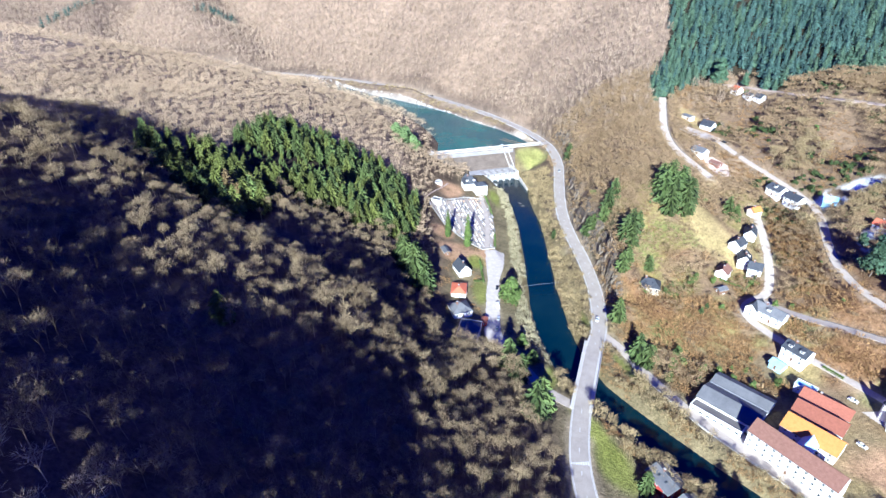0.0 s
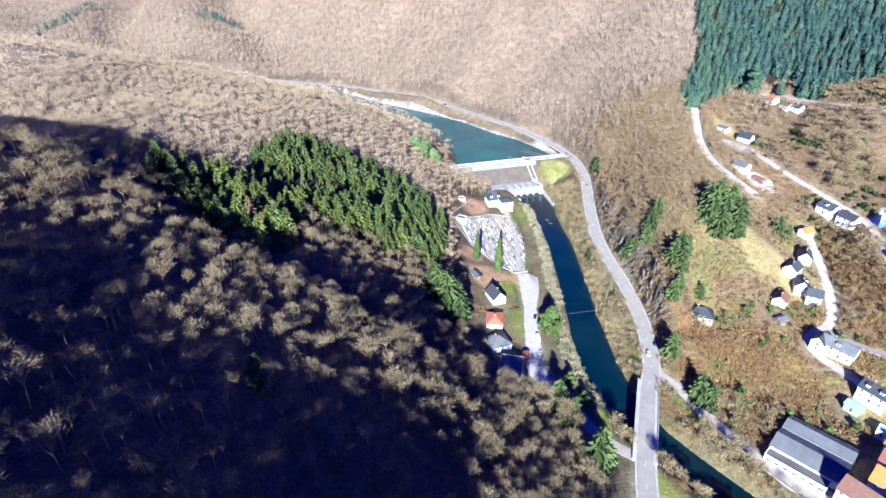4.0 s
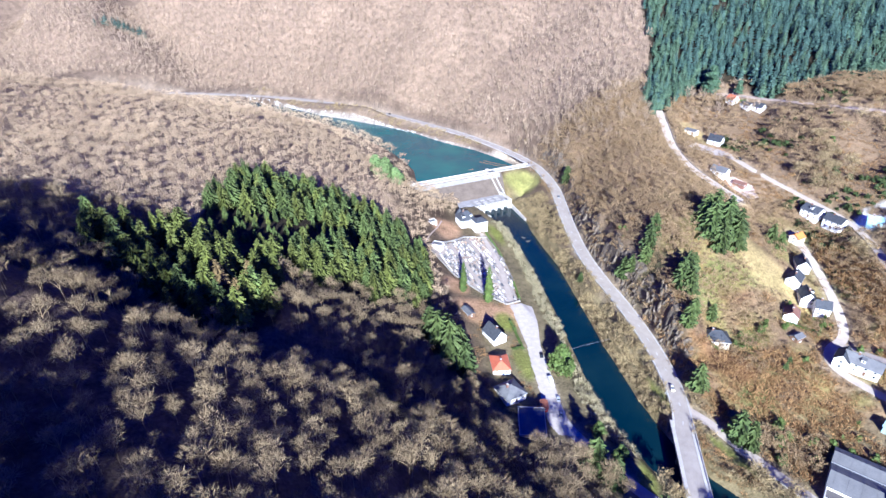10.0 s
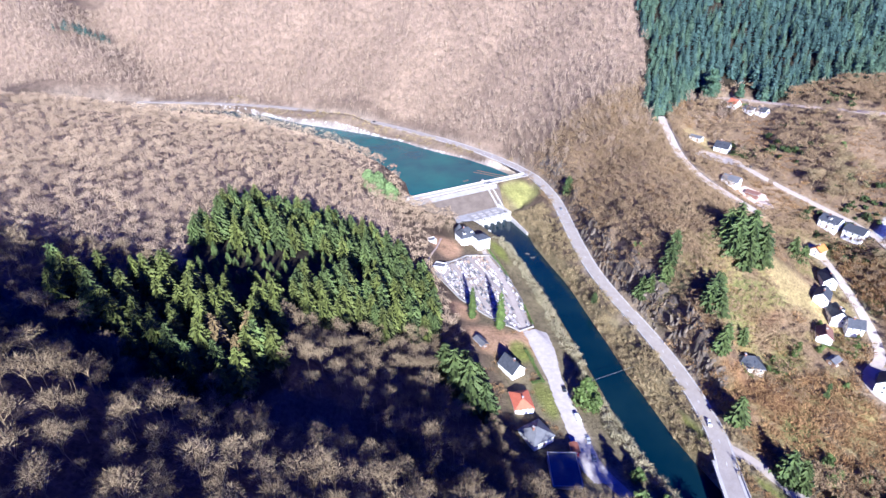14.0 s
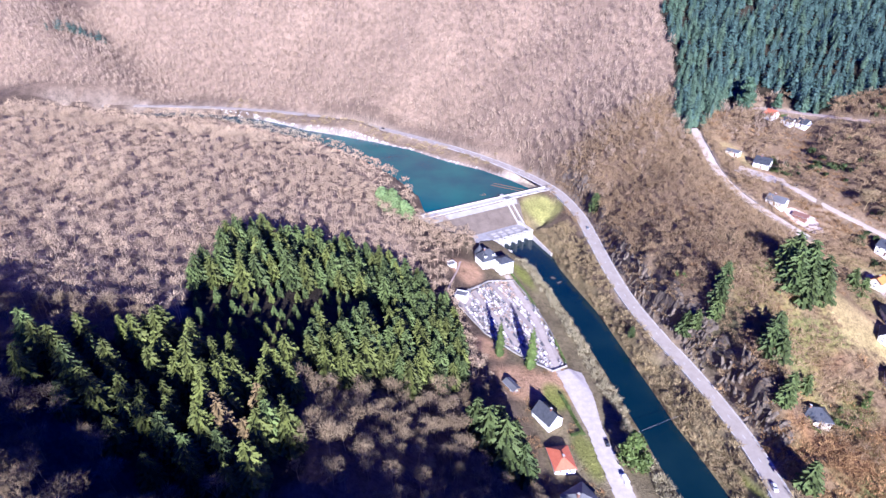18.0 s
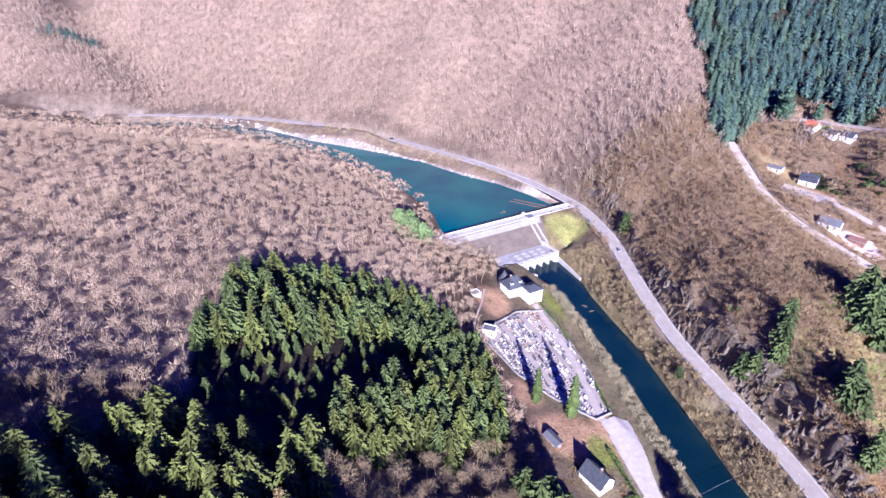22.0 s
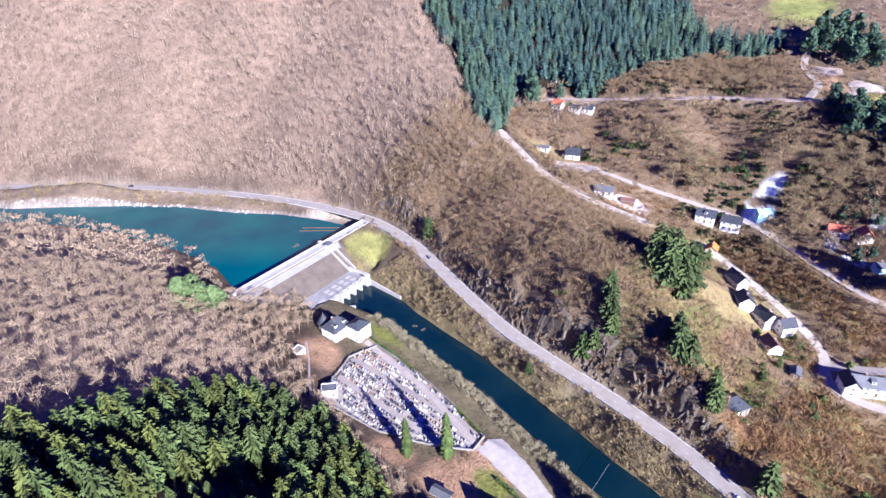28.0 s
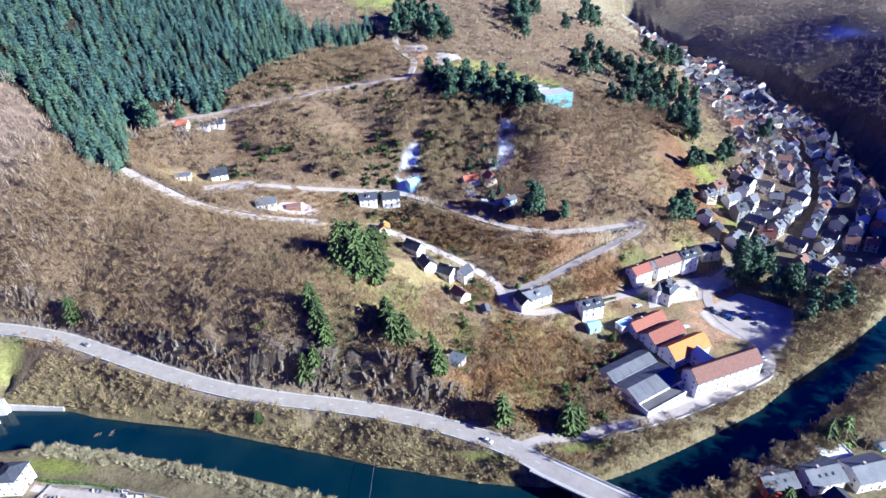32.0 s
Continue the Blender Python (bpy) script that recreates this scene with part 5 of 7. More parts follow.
guard_rail(ROAD_NORTH, -4.75, 4, 76, "steel guard rail between road and river bank")


def lane_wall(line, half, side, first, last, low, high, material, label):
    """A continuous low wall along one side of a lane."""
    c, n = ribbon(line, half, 0, 3.0)
    q = c[first:last].copy()
    m = n[first:last]
    q[:, :2] += m * side
    v, k = [], len(q)
    for off, z in ((-0.18, low), (-0.18, high), (0.18, high), (0.18, low)):
        v.append(np.c_[q[:, :2] + m * off, q[:, 2] + z])
    f = [(j * k + i, j * k + i + 1, (j + 1) * k + i + 1, (j + 1) * k + i) for j in range(3) for i in range(k - 1)]
    f += [(0, k, 2 * k, 3 * k), (k - 1, 4 * k - 1, 3 * k - 1, 2 * k - 1)]
    tagged(new("lane_wall", mesh_from("lane_wall", np.concatenate(v), f, material)), label, "wall", kind="structure")


lane_wall(LANE_WORKS, 2.5, 3.1, 9, 44, -1.6, 0.75, M_CONCRETE, "low pale wall between the works lane and the river")
lane_wall(LANE_MID, 2.6, 2.9, 38, 64, -2.4, 0.45, M_CONCRETE_GREY, "dark stone retaining wall below the hill lane")
lane_wall(LANE_MID, 2.6, 2.9, 84, 116, -2.2, 0.45, M_CONCRETE_GREY, "dark stone retaining wall below the hairpin bend")
lane_wall(LANE_RIDGE, 2.6, -2.9, 4, 34, -1.0, 0.5, M_CONCRETE_GREY, "low dark wall above the ridge lane")


def delineators():
    c, n = ribbon(ROAD_NORTH, 4, 0, 12.0)
    for i in range(2, 44):
        x, y = c[i, :2] - n[i] * 5.2
        o = thing("delineator", pose(x, y, c[i, 2] - 0.1), "white plastic marker post beside the road", "marker post", "road marker posts")
        part("post", shared("delineator", lambda: box("post", -0.07, 0.07, -0.07, 0.07, -0.3, 1.05, M_PAINT)), o)
        part("band", shared("delineator_band", lambda: box("band", -0.08, 0.08, -0.08, 0.08, 0.72, 0.86, M_TYRE)), o)


delineators()


def hedge(ax, ay, bx, by, tall, wide, label="clipped green hedge round a garden"):
    """A clipped hedge: close tufts over a long low body that follows the ground."""
    r = np.random.default_rng(int(abs(ax * 7 + ay)))
    ln = math.hypot(bx - ax, by - ay)
    n = int(ln * 46)
    t, face = r.uniform(0, 1, n), r.uniform(-1, 1, n)
    side = np.clip(face * 1.6, -1, 1) * wide / 2
    up = np.where(np.abs(face) > 0.62, r.uniform(0.05, 1, n), r.uniform(0.85, 1.05, n)) * tall
    px, py = ax + (bx - ax) * t - (by - ay) / ln * side, ay + (by - ay) * t + (bx - ax) / ln * side
    at = np.stack([px, py, height(px, py) + up], 1)
    d = r.normal(0, 1, (n, 3)) + [0, 0, 0.6]
    d /= np.linalg.norm(d, axis=1)[:, None]
    u, v = frame_of(d)
    q = 0.3 * r.uniform(0.7, 1.3, (n, 1))
    me = mesh_arrays("hedge", np.stack([at - u * q - v * q * 0.6, at + u * q - v * q * 0.6, at + v * q], 1).reshape(-1, 3), np.arange(3 * n).reshape(-1, 3), M_BUSH_GREEN)
    tagged(new("hedge", me), label, "hedge")


for row in ((25, 330, 26.5, 305, 1.4, 1.0), (20, 306, 26, 307, 1.2, 0.9), (188, 285, 178, 276, 1.3, 1.0), (184, 292, 190, 281, 1.2, 1.0), (176, 284, 181, 278, 1.1, 0.9), (222, 451, 230, 446, 1.3, 1.1), (238, 370, 243, 360, 1.2, 1.0), (118, 282, 122, 277, 1.2, 1.0), (136, 281, 141, 276, 1.4, 1.2), (262, 520, 274, 506, 1.2, 1.0), (168, 286, 176, 281, 1.3, 1.0), (35, 440, 39, 405, 1.3, 1.1), (38.6, 372, 37.5, 353, 1.3, 1.0), (192, 216, 198, 208, 1.2, 1.0), (150, 152, 160, 140, 0.9, 0.8)):
    hedge(*row)


# ---- houses on the river bank, below the wood ----
house("house", 12.4, 316, 113, 11.2, 8.4, 4.2, 4.2, M_RENDER, M_SLATE, "white gabled house with a dark slate roof and skylights", skylights=2, dormers=0, z=7.0)
house("bungalow", 10.0, 293, 86, 12, 9, 3.0, 2.7, M_RENDER, M_TILE_BRIGHT, "white bungalow with a bright orange-red hipped roof", hip=4.5, storeys=1, z=6.4)
house("house", 10.3, 273, 20, 11.5, 11, 3.6, 3.2, M_RENDER, M_GREY_ROOF, "low house with a pale grey pyramid roof in the hill's shade", hip=5.6, storeys=1, z=5.4)
house("workshop", 15, 251.5, 77, 17, 12, 3.4, 0, M_RENDER_CREAM, M_HALL_ROOF, "flat-roofed dark workshop in the shade beside the lane", storeys=1, flat=True, z=5.2, category="workshop")
house("shed", 1.5, 336.5, 110, 8, 4, 2.4, 0.9, M_WOOD, M_GREY_ROOF, "small wooden shed at the foot of the wood", storeys=1, bays=2, chimneys=0, category="shed")
house("shed", 24.5, 262.5, 80, 5, 3, 2.3, 0.6, M_RENDER_RED, M_TILE_RED, "small red shed beside the river lane", storeys=1, bays=1, chimneys=0, category="shed", z=5)
house("mortuary_chapel", -6, 411, -32, 7, 5, 3.2, 0, M_RENDER, M_GREY_ROOF, "small white flat-roofed chapel at the graveyard's corner", storeys=1, bays=2, flat=True, z=14.5, category="chapel")
house("pump_house", -5.5, 444, 20, 5.5, 4.5, 3.2, 0, M_RENDER, M_HALL_ROOF, "small white pump house with a dark flat roof", storeys=1, bays=2, flat=True, z=16.0, category="pump house")

# the power house below the weir
house("power_house", 22, 455, 15, 12, 10.5, 7.0, 5.2, M_RENDER, M_SLATE, "white power house with a steep hipped slate roof", hip=4.2, z=8.2, storeys=2, category="power house", dormers=2)
house("power_house_wing", 31.2, 446.5, 15, 9.5, 9, 8.8, 1.6, M_RENDER, M_SLATE, "tall bright white wing of the power house", hip=3.5, z=7.6, storeys=3, chimneys=0, category="power house")


def turret(x, y, z, r, h, cone, label):
    t = thing("turret", pose(x, y, z), label, "turret")
    n = 12
    ring_ = [(math.cos(i * 6.2832 / n), math.sin(i * 6.2832 / n)) for i in range(n)]
    v = [(r * c, r * s, -1) for c, s in ring_] + [(r * c, r * s, h) for c, s in ring_]
    part("wall", mesh_from("wall", v, [(i, (i + 1) % n, n + (i + 1) % n, n + i) for i in range(n)], M_RENDER), t)
    v = [(1.15 * r * c, 1.15 * r * s, h - 0.2) for c, s in ring_] + [(0, 0, h + cone)]
    part("roof", mesh_from("roof", v, [(i, (i + 1) % n, n) for i in range(n)] + [tuple(range(n - 1, -1, -1))], M_SLATE), t)
    part("finial", box("finial", -0.06, 0.06, -0.06, 0.06, h + cone - 0.2, h + cone + 1.0, M_STEEL), t)


turret(19, 463.5, 8.2, 3.4, 6.0, 5.5, "round white turret with a conical slate roof")

# ---- the works by the river ----
WZ = 4.6


def hall():
    h = thing("factory_hall", pose(140, 196.5, WZ - 0.4, 0, 0, -47.5), "low factory hall with two dark gabled roofs and white walls", "factory")
    part("wall", box("wall", -13.5, 13.5, -10.2, 15.5, -1, 4.6, M_RENDER), h)
    for y0, y1, rise, nm in ((4.8, 15.4, 2.1, "narrow"), (-10.2, 4.4, 2.7, "wide")):
        mid = (y0 + y1) / 2
        v = [(-13.5, y0, 4.6), (-13.5, y1, 4.6), (-13.5, mid, 4.6 + rise), (13.5, y0, 4.6), (13.5, y1, 4.6), (13.5, mid, 4.6 + rise)]
        part("gable", mesh_from("gable", v, [(0, 2, 1), (3, 4, 5), (0, 3, 5, 2), (1, 2, 5, 4)], M_RENDER), h)
        for a, b in ((y0 - 0.2, mid), (y1 + 0.2, mid)):
            sl = part("roof_slope", mesh_from("roof_slope", *plate((-14.0, a, 4.7), (14.0, a, 4.7), (14.0, b, 4.85 + rise), (-14.0, b, 4.85 + rise), 0.2), M_HALL_ROOF), h)
            for i in range(6):
                x = -12 + i * 4.8
                part("seam", mesh_from("seam", *plate((x, a, 4.76), (x + 0.12, a, 4.76), (x + 0.12, b, 4.91 + rise), (x, b, 4.91 + rise), 0.05), M_HALL_ROOF), sl)
    part("valley_gutter", box("valley_gutter", -14, 14, 4.5, 4.8, 4.5, 5.0, M_STEEL), h)
    part("annex", box("annex", -13.5, 10.5, -15.8, -10.2, -1, 3.2, M_RENDER), h)
    part("annex_roof", box("annex_roof", -13.3, 10.3, -15.6, -10.4, 3.2, 3.4, M_CONCRETE_GREY), h)
    part("annex_parapet", joined("annex_parapet", [box_data(-13.6, 10.6, -15.95, -15.6, 3.2, 4.0), box_data(10.3, 10.6, -15.6, -10.2, 3.2, 4.0), box_data(-13.6, -13.3, -15.6, -10.2, 3.2, 4.0)], M_RENDER), h)
    for i in range(7):
        window_part(h, 2.0, 1.2, Matrix.Translation((-11.6 + i * 3.4, -15.8, 1.2)) @ Matrix.Rotation(math.pi, 4, "Z"), True)
        window_part(h, 2.0, 1.2, Matrix.Translation((-13.53, -8 + i * 3.6, 2.4)) @ Matrix.Rotation(math.pi / 2, 4, "Z"), True)
    part("gate", box("gate", -13.62, -13.5, -4, 0, 0, 3.4, M_STEEL), h)


hall()
house("mill", 149.6, 161.3, -57, 37, 10.2, 9.2, 4.4, M_RENDER, M_TILE_BROWN, "long three-storey white mill with a brown tiled roof", storeys=3, bays=11, z=WZ, chimneys=0, category="mill")
house("works_building", 165.5, 175.5, -51, 23, 11.5, 5.6, 4.4, M_RENDER, M_TILE_ORANGE, "white works building with a bright orange tiled roof", storeys=2, bays=5, z=WZ, chimneys=0, category="works")
house("works_building", 174, 185, -49, 21, 10.5, 5.6, 3.8, M_RENDER, M_TILE_RED, "white works building with a red tiled roof", storeys=2, bays=5, z=WZ + 0.6, chimneys=0, category="works")
house("works_building", 181.5, 193, -49, 21, 9, 5.4, 3.2, M_RENDER, M_TILE_RED, "white works building with a red tiled roof", storeys=2, bays=5, z=WZ + 1.2, chimneys=1, category="works")
house("link_building", 158, 168, 38, 9, 6, 6.0, 3.6, M_RENDER, M_RENDER_BLUE, "white link building with a pale sheet roof", storeys=2, bays=2, z=WZ, chimneys=0, category="works")
house("outbuilding", 177.5, 203.5, -49, 9, 5, 3.2, 0, M_RENDER, M_RENDER_BLUE, "low outbuilding with a pale blue flat roof", storeys=1, bays=2, flat=True, category="outbuilding")
house("terrace_house", 219, 195, -50, 12, 9, 5.8, 2.6, M_RENDER, M_TILE_RED, "white terrace house with a red roof", bays=4)
house("terrace_house", 230, 180, -52, 17, 9, 6.0, 2.8, M_RENDER, M_TILE_BROWN, "long white terrace house with a brown roof", bays=5)
house("terrace_house", 239, 167, -54, 11, 9, 8.0, 2.6, M_RENDER, M_SLATE, "tall white terrace house with a slate roof", storeys=3, bays=3, dormers=2)
house("villa", 208, 181, -30, 11, 10, 7.4, 5.6, M_RENDER, M_SLATE, "slate-roofed villa with a steep hipped roof", hip=4.2, storeys=2, bays=3, dormers=2, chimneys=2, category="villa")
turret(203.5, 186, 9.0, 2.1, 9.0, 5.0, "slim corner turret of the villa")
house("shop", 255, 152, -60, 13, 9, 6, 3, M_RENDER_CREAM, M_SLATE, "cream house with a slate roof beside the square", bays=3)

# ---- houses on the sunny hillside ----
HILL_BEND = [("house", 181.5, 251.5, -54, 16, 8.5, 4.9, 3.1, M_RENDER, M_GREY_ROOF, "white house with two grey gabled roofs on the bend", dict(bays=4, dormers=1)),
        ("house_wing", 176.2, 257.5, 36, 9.5, 6.5, 5.4, 3.0, M_RENDER, M_SLATE, "white gabled wing of the house on the bend", dict(bays=2, chimneys=0)),
        ("house", 182, 222.5, -60, 12, 9, 5.5, 2.8, M_RENDER, M_SLATE, "white house with a slate roof and dormers on the slope", dict(bays=3, dormers=2)),
        ("annex", 172.5, 220, -60, 6.5, 5.5, 3.0, 1.2, M_RENDER_BLUE, M_RENDER_BLUE, "pale blue garden annex", dict(bays=1, storeys=1, chimneys=0)),
        ("house", 202, 325, 62, 11, 7, 4.2, 3.2, M_RENDER, M_SLATE, "white gabled house with a dark roof beside the lane", dict(bays=3, skylights=2)),
        ("house", 189.5, 314, 40, 9.5, 7.5, 3.8, 3.0, M_RENDER, M_SLATE, "white hillside house with a dark roof and terrace", dict(bays=3)),
        ("house", 189.5, 302.5, 65, 9.5, 7.5, 4.6, 3.2, M_RENDER, M_SLATE, "white gabled house with a blue-grey roof", dict(bays=3, dormers=1)),
        ("house", 192, 293, -30, 7.5, 7, 5.2, 3.0, M_RENDER, M_SLATE, "tall white house with a slate roof", dict(bays=2)),
        ("house", 172, 291, 50, 9, 7, 4.0, 2.6, M_RENDER, M_TILE_BROWN, "white house with a brown roof below the lane", dict(bays=2))]
HILL_LANE = [("shed", 165, 276, 20, 6, 4, 2.3, 0.9, M_WOOD, M_GREY_ROOF, "weathered garden shed on the slope", dict(bays=1, storeys=1, chimneys=0)),
        ("bungalow", 126, 286.5, -20, 13, 9.5, 3.4, 3.4, M_RENDER_CREAM, M_SLATE, "hillside bungalow with a dark hipped roof and brick base", dict(hip=4.0, storeys=1, bays=4, skylights=2)),
        ("house", 214, 347, 20, 7, 6, 4.0, 2.2, M_RENDER_CREAM, M_TILE_ORANGE, "small house with an ochre-yellow roof", dict(bays=2)),
        ("house", 236, 364.5, -70, 11, 8.5, 4.6, 2.8, M_RENDER, M_SLATE, "white house with a slate roof below the lane", dict(bays=3, dormers=1)),
        ("house", 241.5, 351, -70, 11, 8, 5.4, 2.8, M_RENDER, M_SLATE, "white house with a slate roof beside the bend", dict(bays=3)),
        ("cottage", 259, 341, -40, 8, 6, 3.4, 1.6, M_RENDER_BLUE, M_RENDER_BLUE, "pale blue cottage in a snowy hollow", dict(bays=2, storeys=1)),
        ("house", 269, 303, -60, 11, 6.5, 3.6, 2.6, M_RENDER, M_TILE_BRIGHT, "house with a red roof in the shaded hollow", dict(bays=3, storeys=1)),
        ("house", 271, 290.5, 30, 9, 7, 4.2, 3.4, M_RENDER_CREAM, M_TILE_BRIGHT, "gabled house with a bright red roof in the hollow", dict(bays=2))]
HILL_TOP = [("cottage", 246, 274, -50, 7, 5.5, 3.0, 1.6, M_RENDER_BLUE, M_GREY_ROOF, "small pale cottage by the lane's bend", dict(bays=2, storeys=1)),
        ("house", 266, 513, -80, 8, 7, 3.4, 2.8, M_RENDER, M_TILE_BRIGHT, "white house with a bright red roof at the wood's edge", dict(bays=2)),
        ("bungalow", 271.5, 500, -78, 9, 6.5, 2.8, 1.6, M_RENDER, M_SLATE, "low white bungalow with a dark roof", dict(bays=3, storeys=1)),
        ("house", 276.5, 491, -75, 8, 6.5, 3.0, 2.7, M_RENDER, M_SLATE, "white gabled house with a slate roof beside the track", dict(bays=3)),
        ("garage", 212, 479, -60, 9, 6, 2.8, 0.9, M_RENDER_CREAM, M_GREY_ROOF, "low garage with a grey roof on the slope", dict(bays=2, storeys=1, chimneys=0)),
        ("house", 222, 460, -55, 10, 7.5, 3.8, 3.6, M_RENDER, M_SLATE, "white gabled house with a dark roof by the fork", dict(bays=3, skylights=2)),
        ("house", 199, 415, -62, 11, 7, 3.2, 2.4, M_RENDER, M_GREY_ROOF, "pale house with a grey roof between two lanes", dict(bays=3, storeys=1)),
        ("shed", 207, 402, -62, 8, 5, 2.4, 1.0, M_TILE_BROWN, M_TILE_BROWN, "rust-brown shed beside a dirt yard", dict(bays=1, storeys=1, chimneys=0))]
HILL = HILL_BEND + HILL_LANE + HILL_TOP
for nm, x, y, turn, ln, wd, wh, rh, wm, rm, lb, extra in HILL:
    house(nm, x, y, turn, ln, wd, wh, rh, wm, rm, lb, **extra)
house("swimming_hall", 353, 255, -60, 22, 15, 8.5, 0, M_TEAL, M_CONCRETE, "modern teal-clad hall with a white flat roof", flat=True, storeys=2, bays=6, category="hall")
house("hall_wing", 368, 269, -60, 14, 10, 4.5, 0, M_RENDER, M_CONCRETE, "low white wing of the modern hall", flat=True, storeys=1, bays=4, category="hall")

# ---- houses on the near bank beside the road ----
house("house", 92.5, 152, -68, 13, 10, 5.0, 2.0, M_RENDER_RED, M_GREY_ROOF, "red-walled house with a pale grey roof", bays=3, skylights=2)
house("house", 98, 135.5, -66, 14, 11, 5.4, 2.6, M_RENDER, M_GREY_ROOF, "white house with a grey roof and skylights", bays=3, skylights=3)
house("house", 103, 118, -66, 15, 11, 5.6, 2.8, M_RENDER, M_GREY_ROOF, "white house with a grey roof beside a white terrace", bays=4)
house("house", 84, 131, 30, 12, 9, 5.4, 3.0, M_RENDER_CREAM, M_SLATE, "cream house with a dark roof near the road", bays=3)
house("terrace_canopy", 112, 126, -66, 12, 7, 2.6, 0, M_RENDER, M_RENDER, "white flat canopy behind the house", flat=True, storeys=1, bays=2, category="canopy")
house("shed", 121, 104, -60, 7, 4, 2.4, 0.7, M_RENDER_BLUE, M_GREY_ROOF, "pale blue shed in the shaded garden", storeys=1, bays=1, chimneys=0, category="shed")


# ---- the old town along the valley ----
def town():
    r = np.random.default_rng(11)
    walls = [M_RENDER] * 5 + [M_RENDER_CREAM] * 3 + [M_WALL_STONE] * 3
    roofs = [M_SLATE] * 6 + [M_GREY_ROOF] * 6 + [M_TILE_RED] + [M_TILE_BROWN] * 2
    street = [(258, 122), (300, 90), (345, 66), (400, 50), (460, 45), (530, 52), (610, 66), (700, 82), (800, 104), (900, 140), (980, 175)]
    s = np.array(street, float)
    seg = np.linalg.norm(np.diff(s, axis=0), axis=1)
    cum = np.concatenate([[0], np.cumsum(seg)])
    placed = []
    for off in (-52, -42, -31.5, -20, -8, 8, 20, 31, 41, 51):
        t = r.uniform(0, 8)
        while t < cum[-1]:
            ln = r.uniform(7, 11.5)
            x, y = np.interp(t + ln / 2, cum, s[:, 0]), np.interp(t + ln / 2, cum, s[:, 1])
            x2, y2 = np.interp(t + ln / 2 + 3, cum, s[:, 0]), np.interp(t + ln / 2 + 3, cum, s[:, 1])
            a = math.atan2(y2 - y, x2 - x)
            px, py = x - math.sin(a) * off, y + math.cos(a) * off
            t += ln + r.uniform(0.2, 4.5) + max(0, t - 420) * 0.007
            zz = float(height(np.array([px]), np.array([py]))[0])
            dr = float((along(RIVER, np.array([px]), np.array([py]))[0])[0])
            if zz < 2.2 or zz > 34 or dr < 17 or (abs(off) > 30 and r.uniform() < 0.3) or r.uniform() < 0.16:
                continue
            if any(abs(px - qx) + abs(py - qy) < 8.8 for qx, qy in placed):
                continue
            placed.append((px, py))
            near = px < 420
            st = 2 if r.uniform() < 0.75 else 3
            tl = math.degrees(a) + r.choice([0, 0, 90]) + r.uniform(-24, 24)
            wm, rm = walls[r.integers(0, len(walls))], roofs[r.integers(0, len(roofs))]
            colour = {M_RENDER: "white", M_RENDER_CREAM: "cream", M_WALL_STONE: "grey stone"}[wm]
            cover_ = {M_SLATE: "slate", M_GREY_ROOF: "grey", M_TILE_RED: "red-tiled", M_TILE_BROWN: "brown-tiled"}[rm]
            house("town_house", px, py, tl, ln, r.uniform(6.4, 8.6), st * 2.5, r.uniform(2.4, 3.8), wm, rm, f"{colour} town house with a {cover_} roof in the old town", storeys=st if near else 1, bays=2 if px < 560 else 0, fine=False, chimneys=1 if near else 0, group="old town houses", dormers=int(r.integers(0, 2)) if near else 0, ends=0)
    c = thing("church", pose(430, 24, 8, 0, 0, 20), "white church with a slim slate spire in the old town", "church")
    part("nave", box("nave", -12, 8, -5, 5, -2, 9, M_RENDER_CREAM), c)
    for q in (-1, 1):
        part("roof_slope", mesh_from("roof_slope", *plate((-12.4, q * 5.4, 8.9), (8.4, q * 5.4, 8.9), (8.4, 0, 14), (-12.4, 0, 14), 0.25), M_SLATE), c)
    part("tower", box("tower", 8, 13, -2.5, 2.5, -2, 17, M_RENDER_CREAM), c)
    v = [(7.7, -2.8, 17), (13.3, -2.8, 17), (13.3, 2.8, 17), (7.7, 2.8, 17), (10.5, 0, 27)]
    part("spire", mesh_from("spire", v, [(0, 1, 4), (1, 2, 4), (2, 3, 4), (3, 0, 4), (3, 2, 1, 0)], M_SLATE), c)


town()


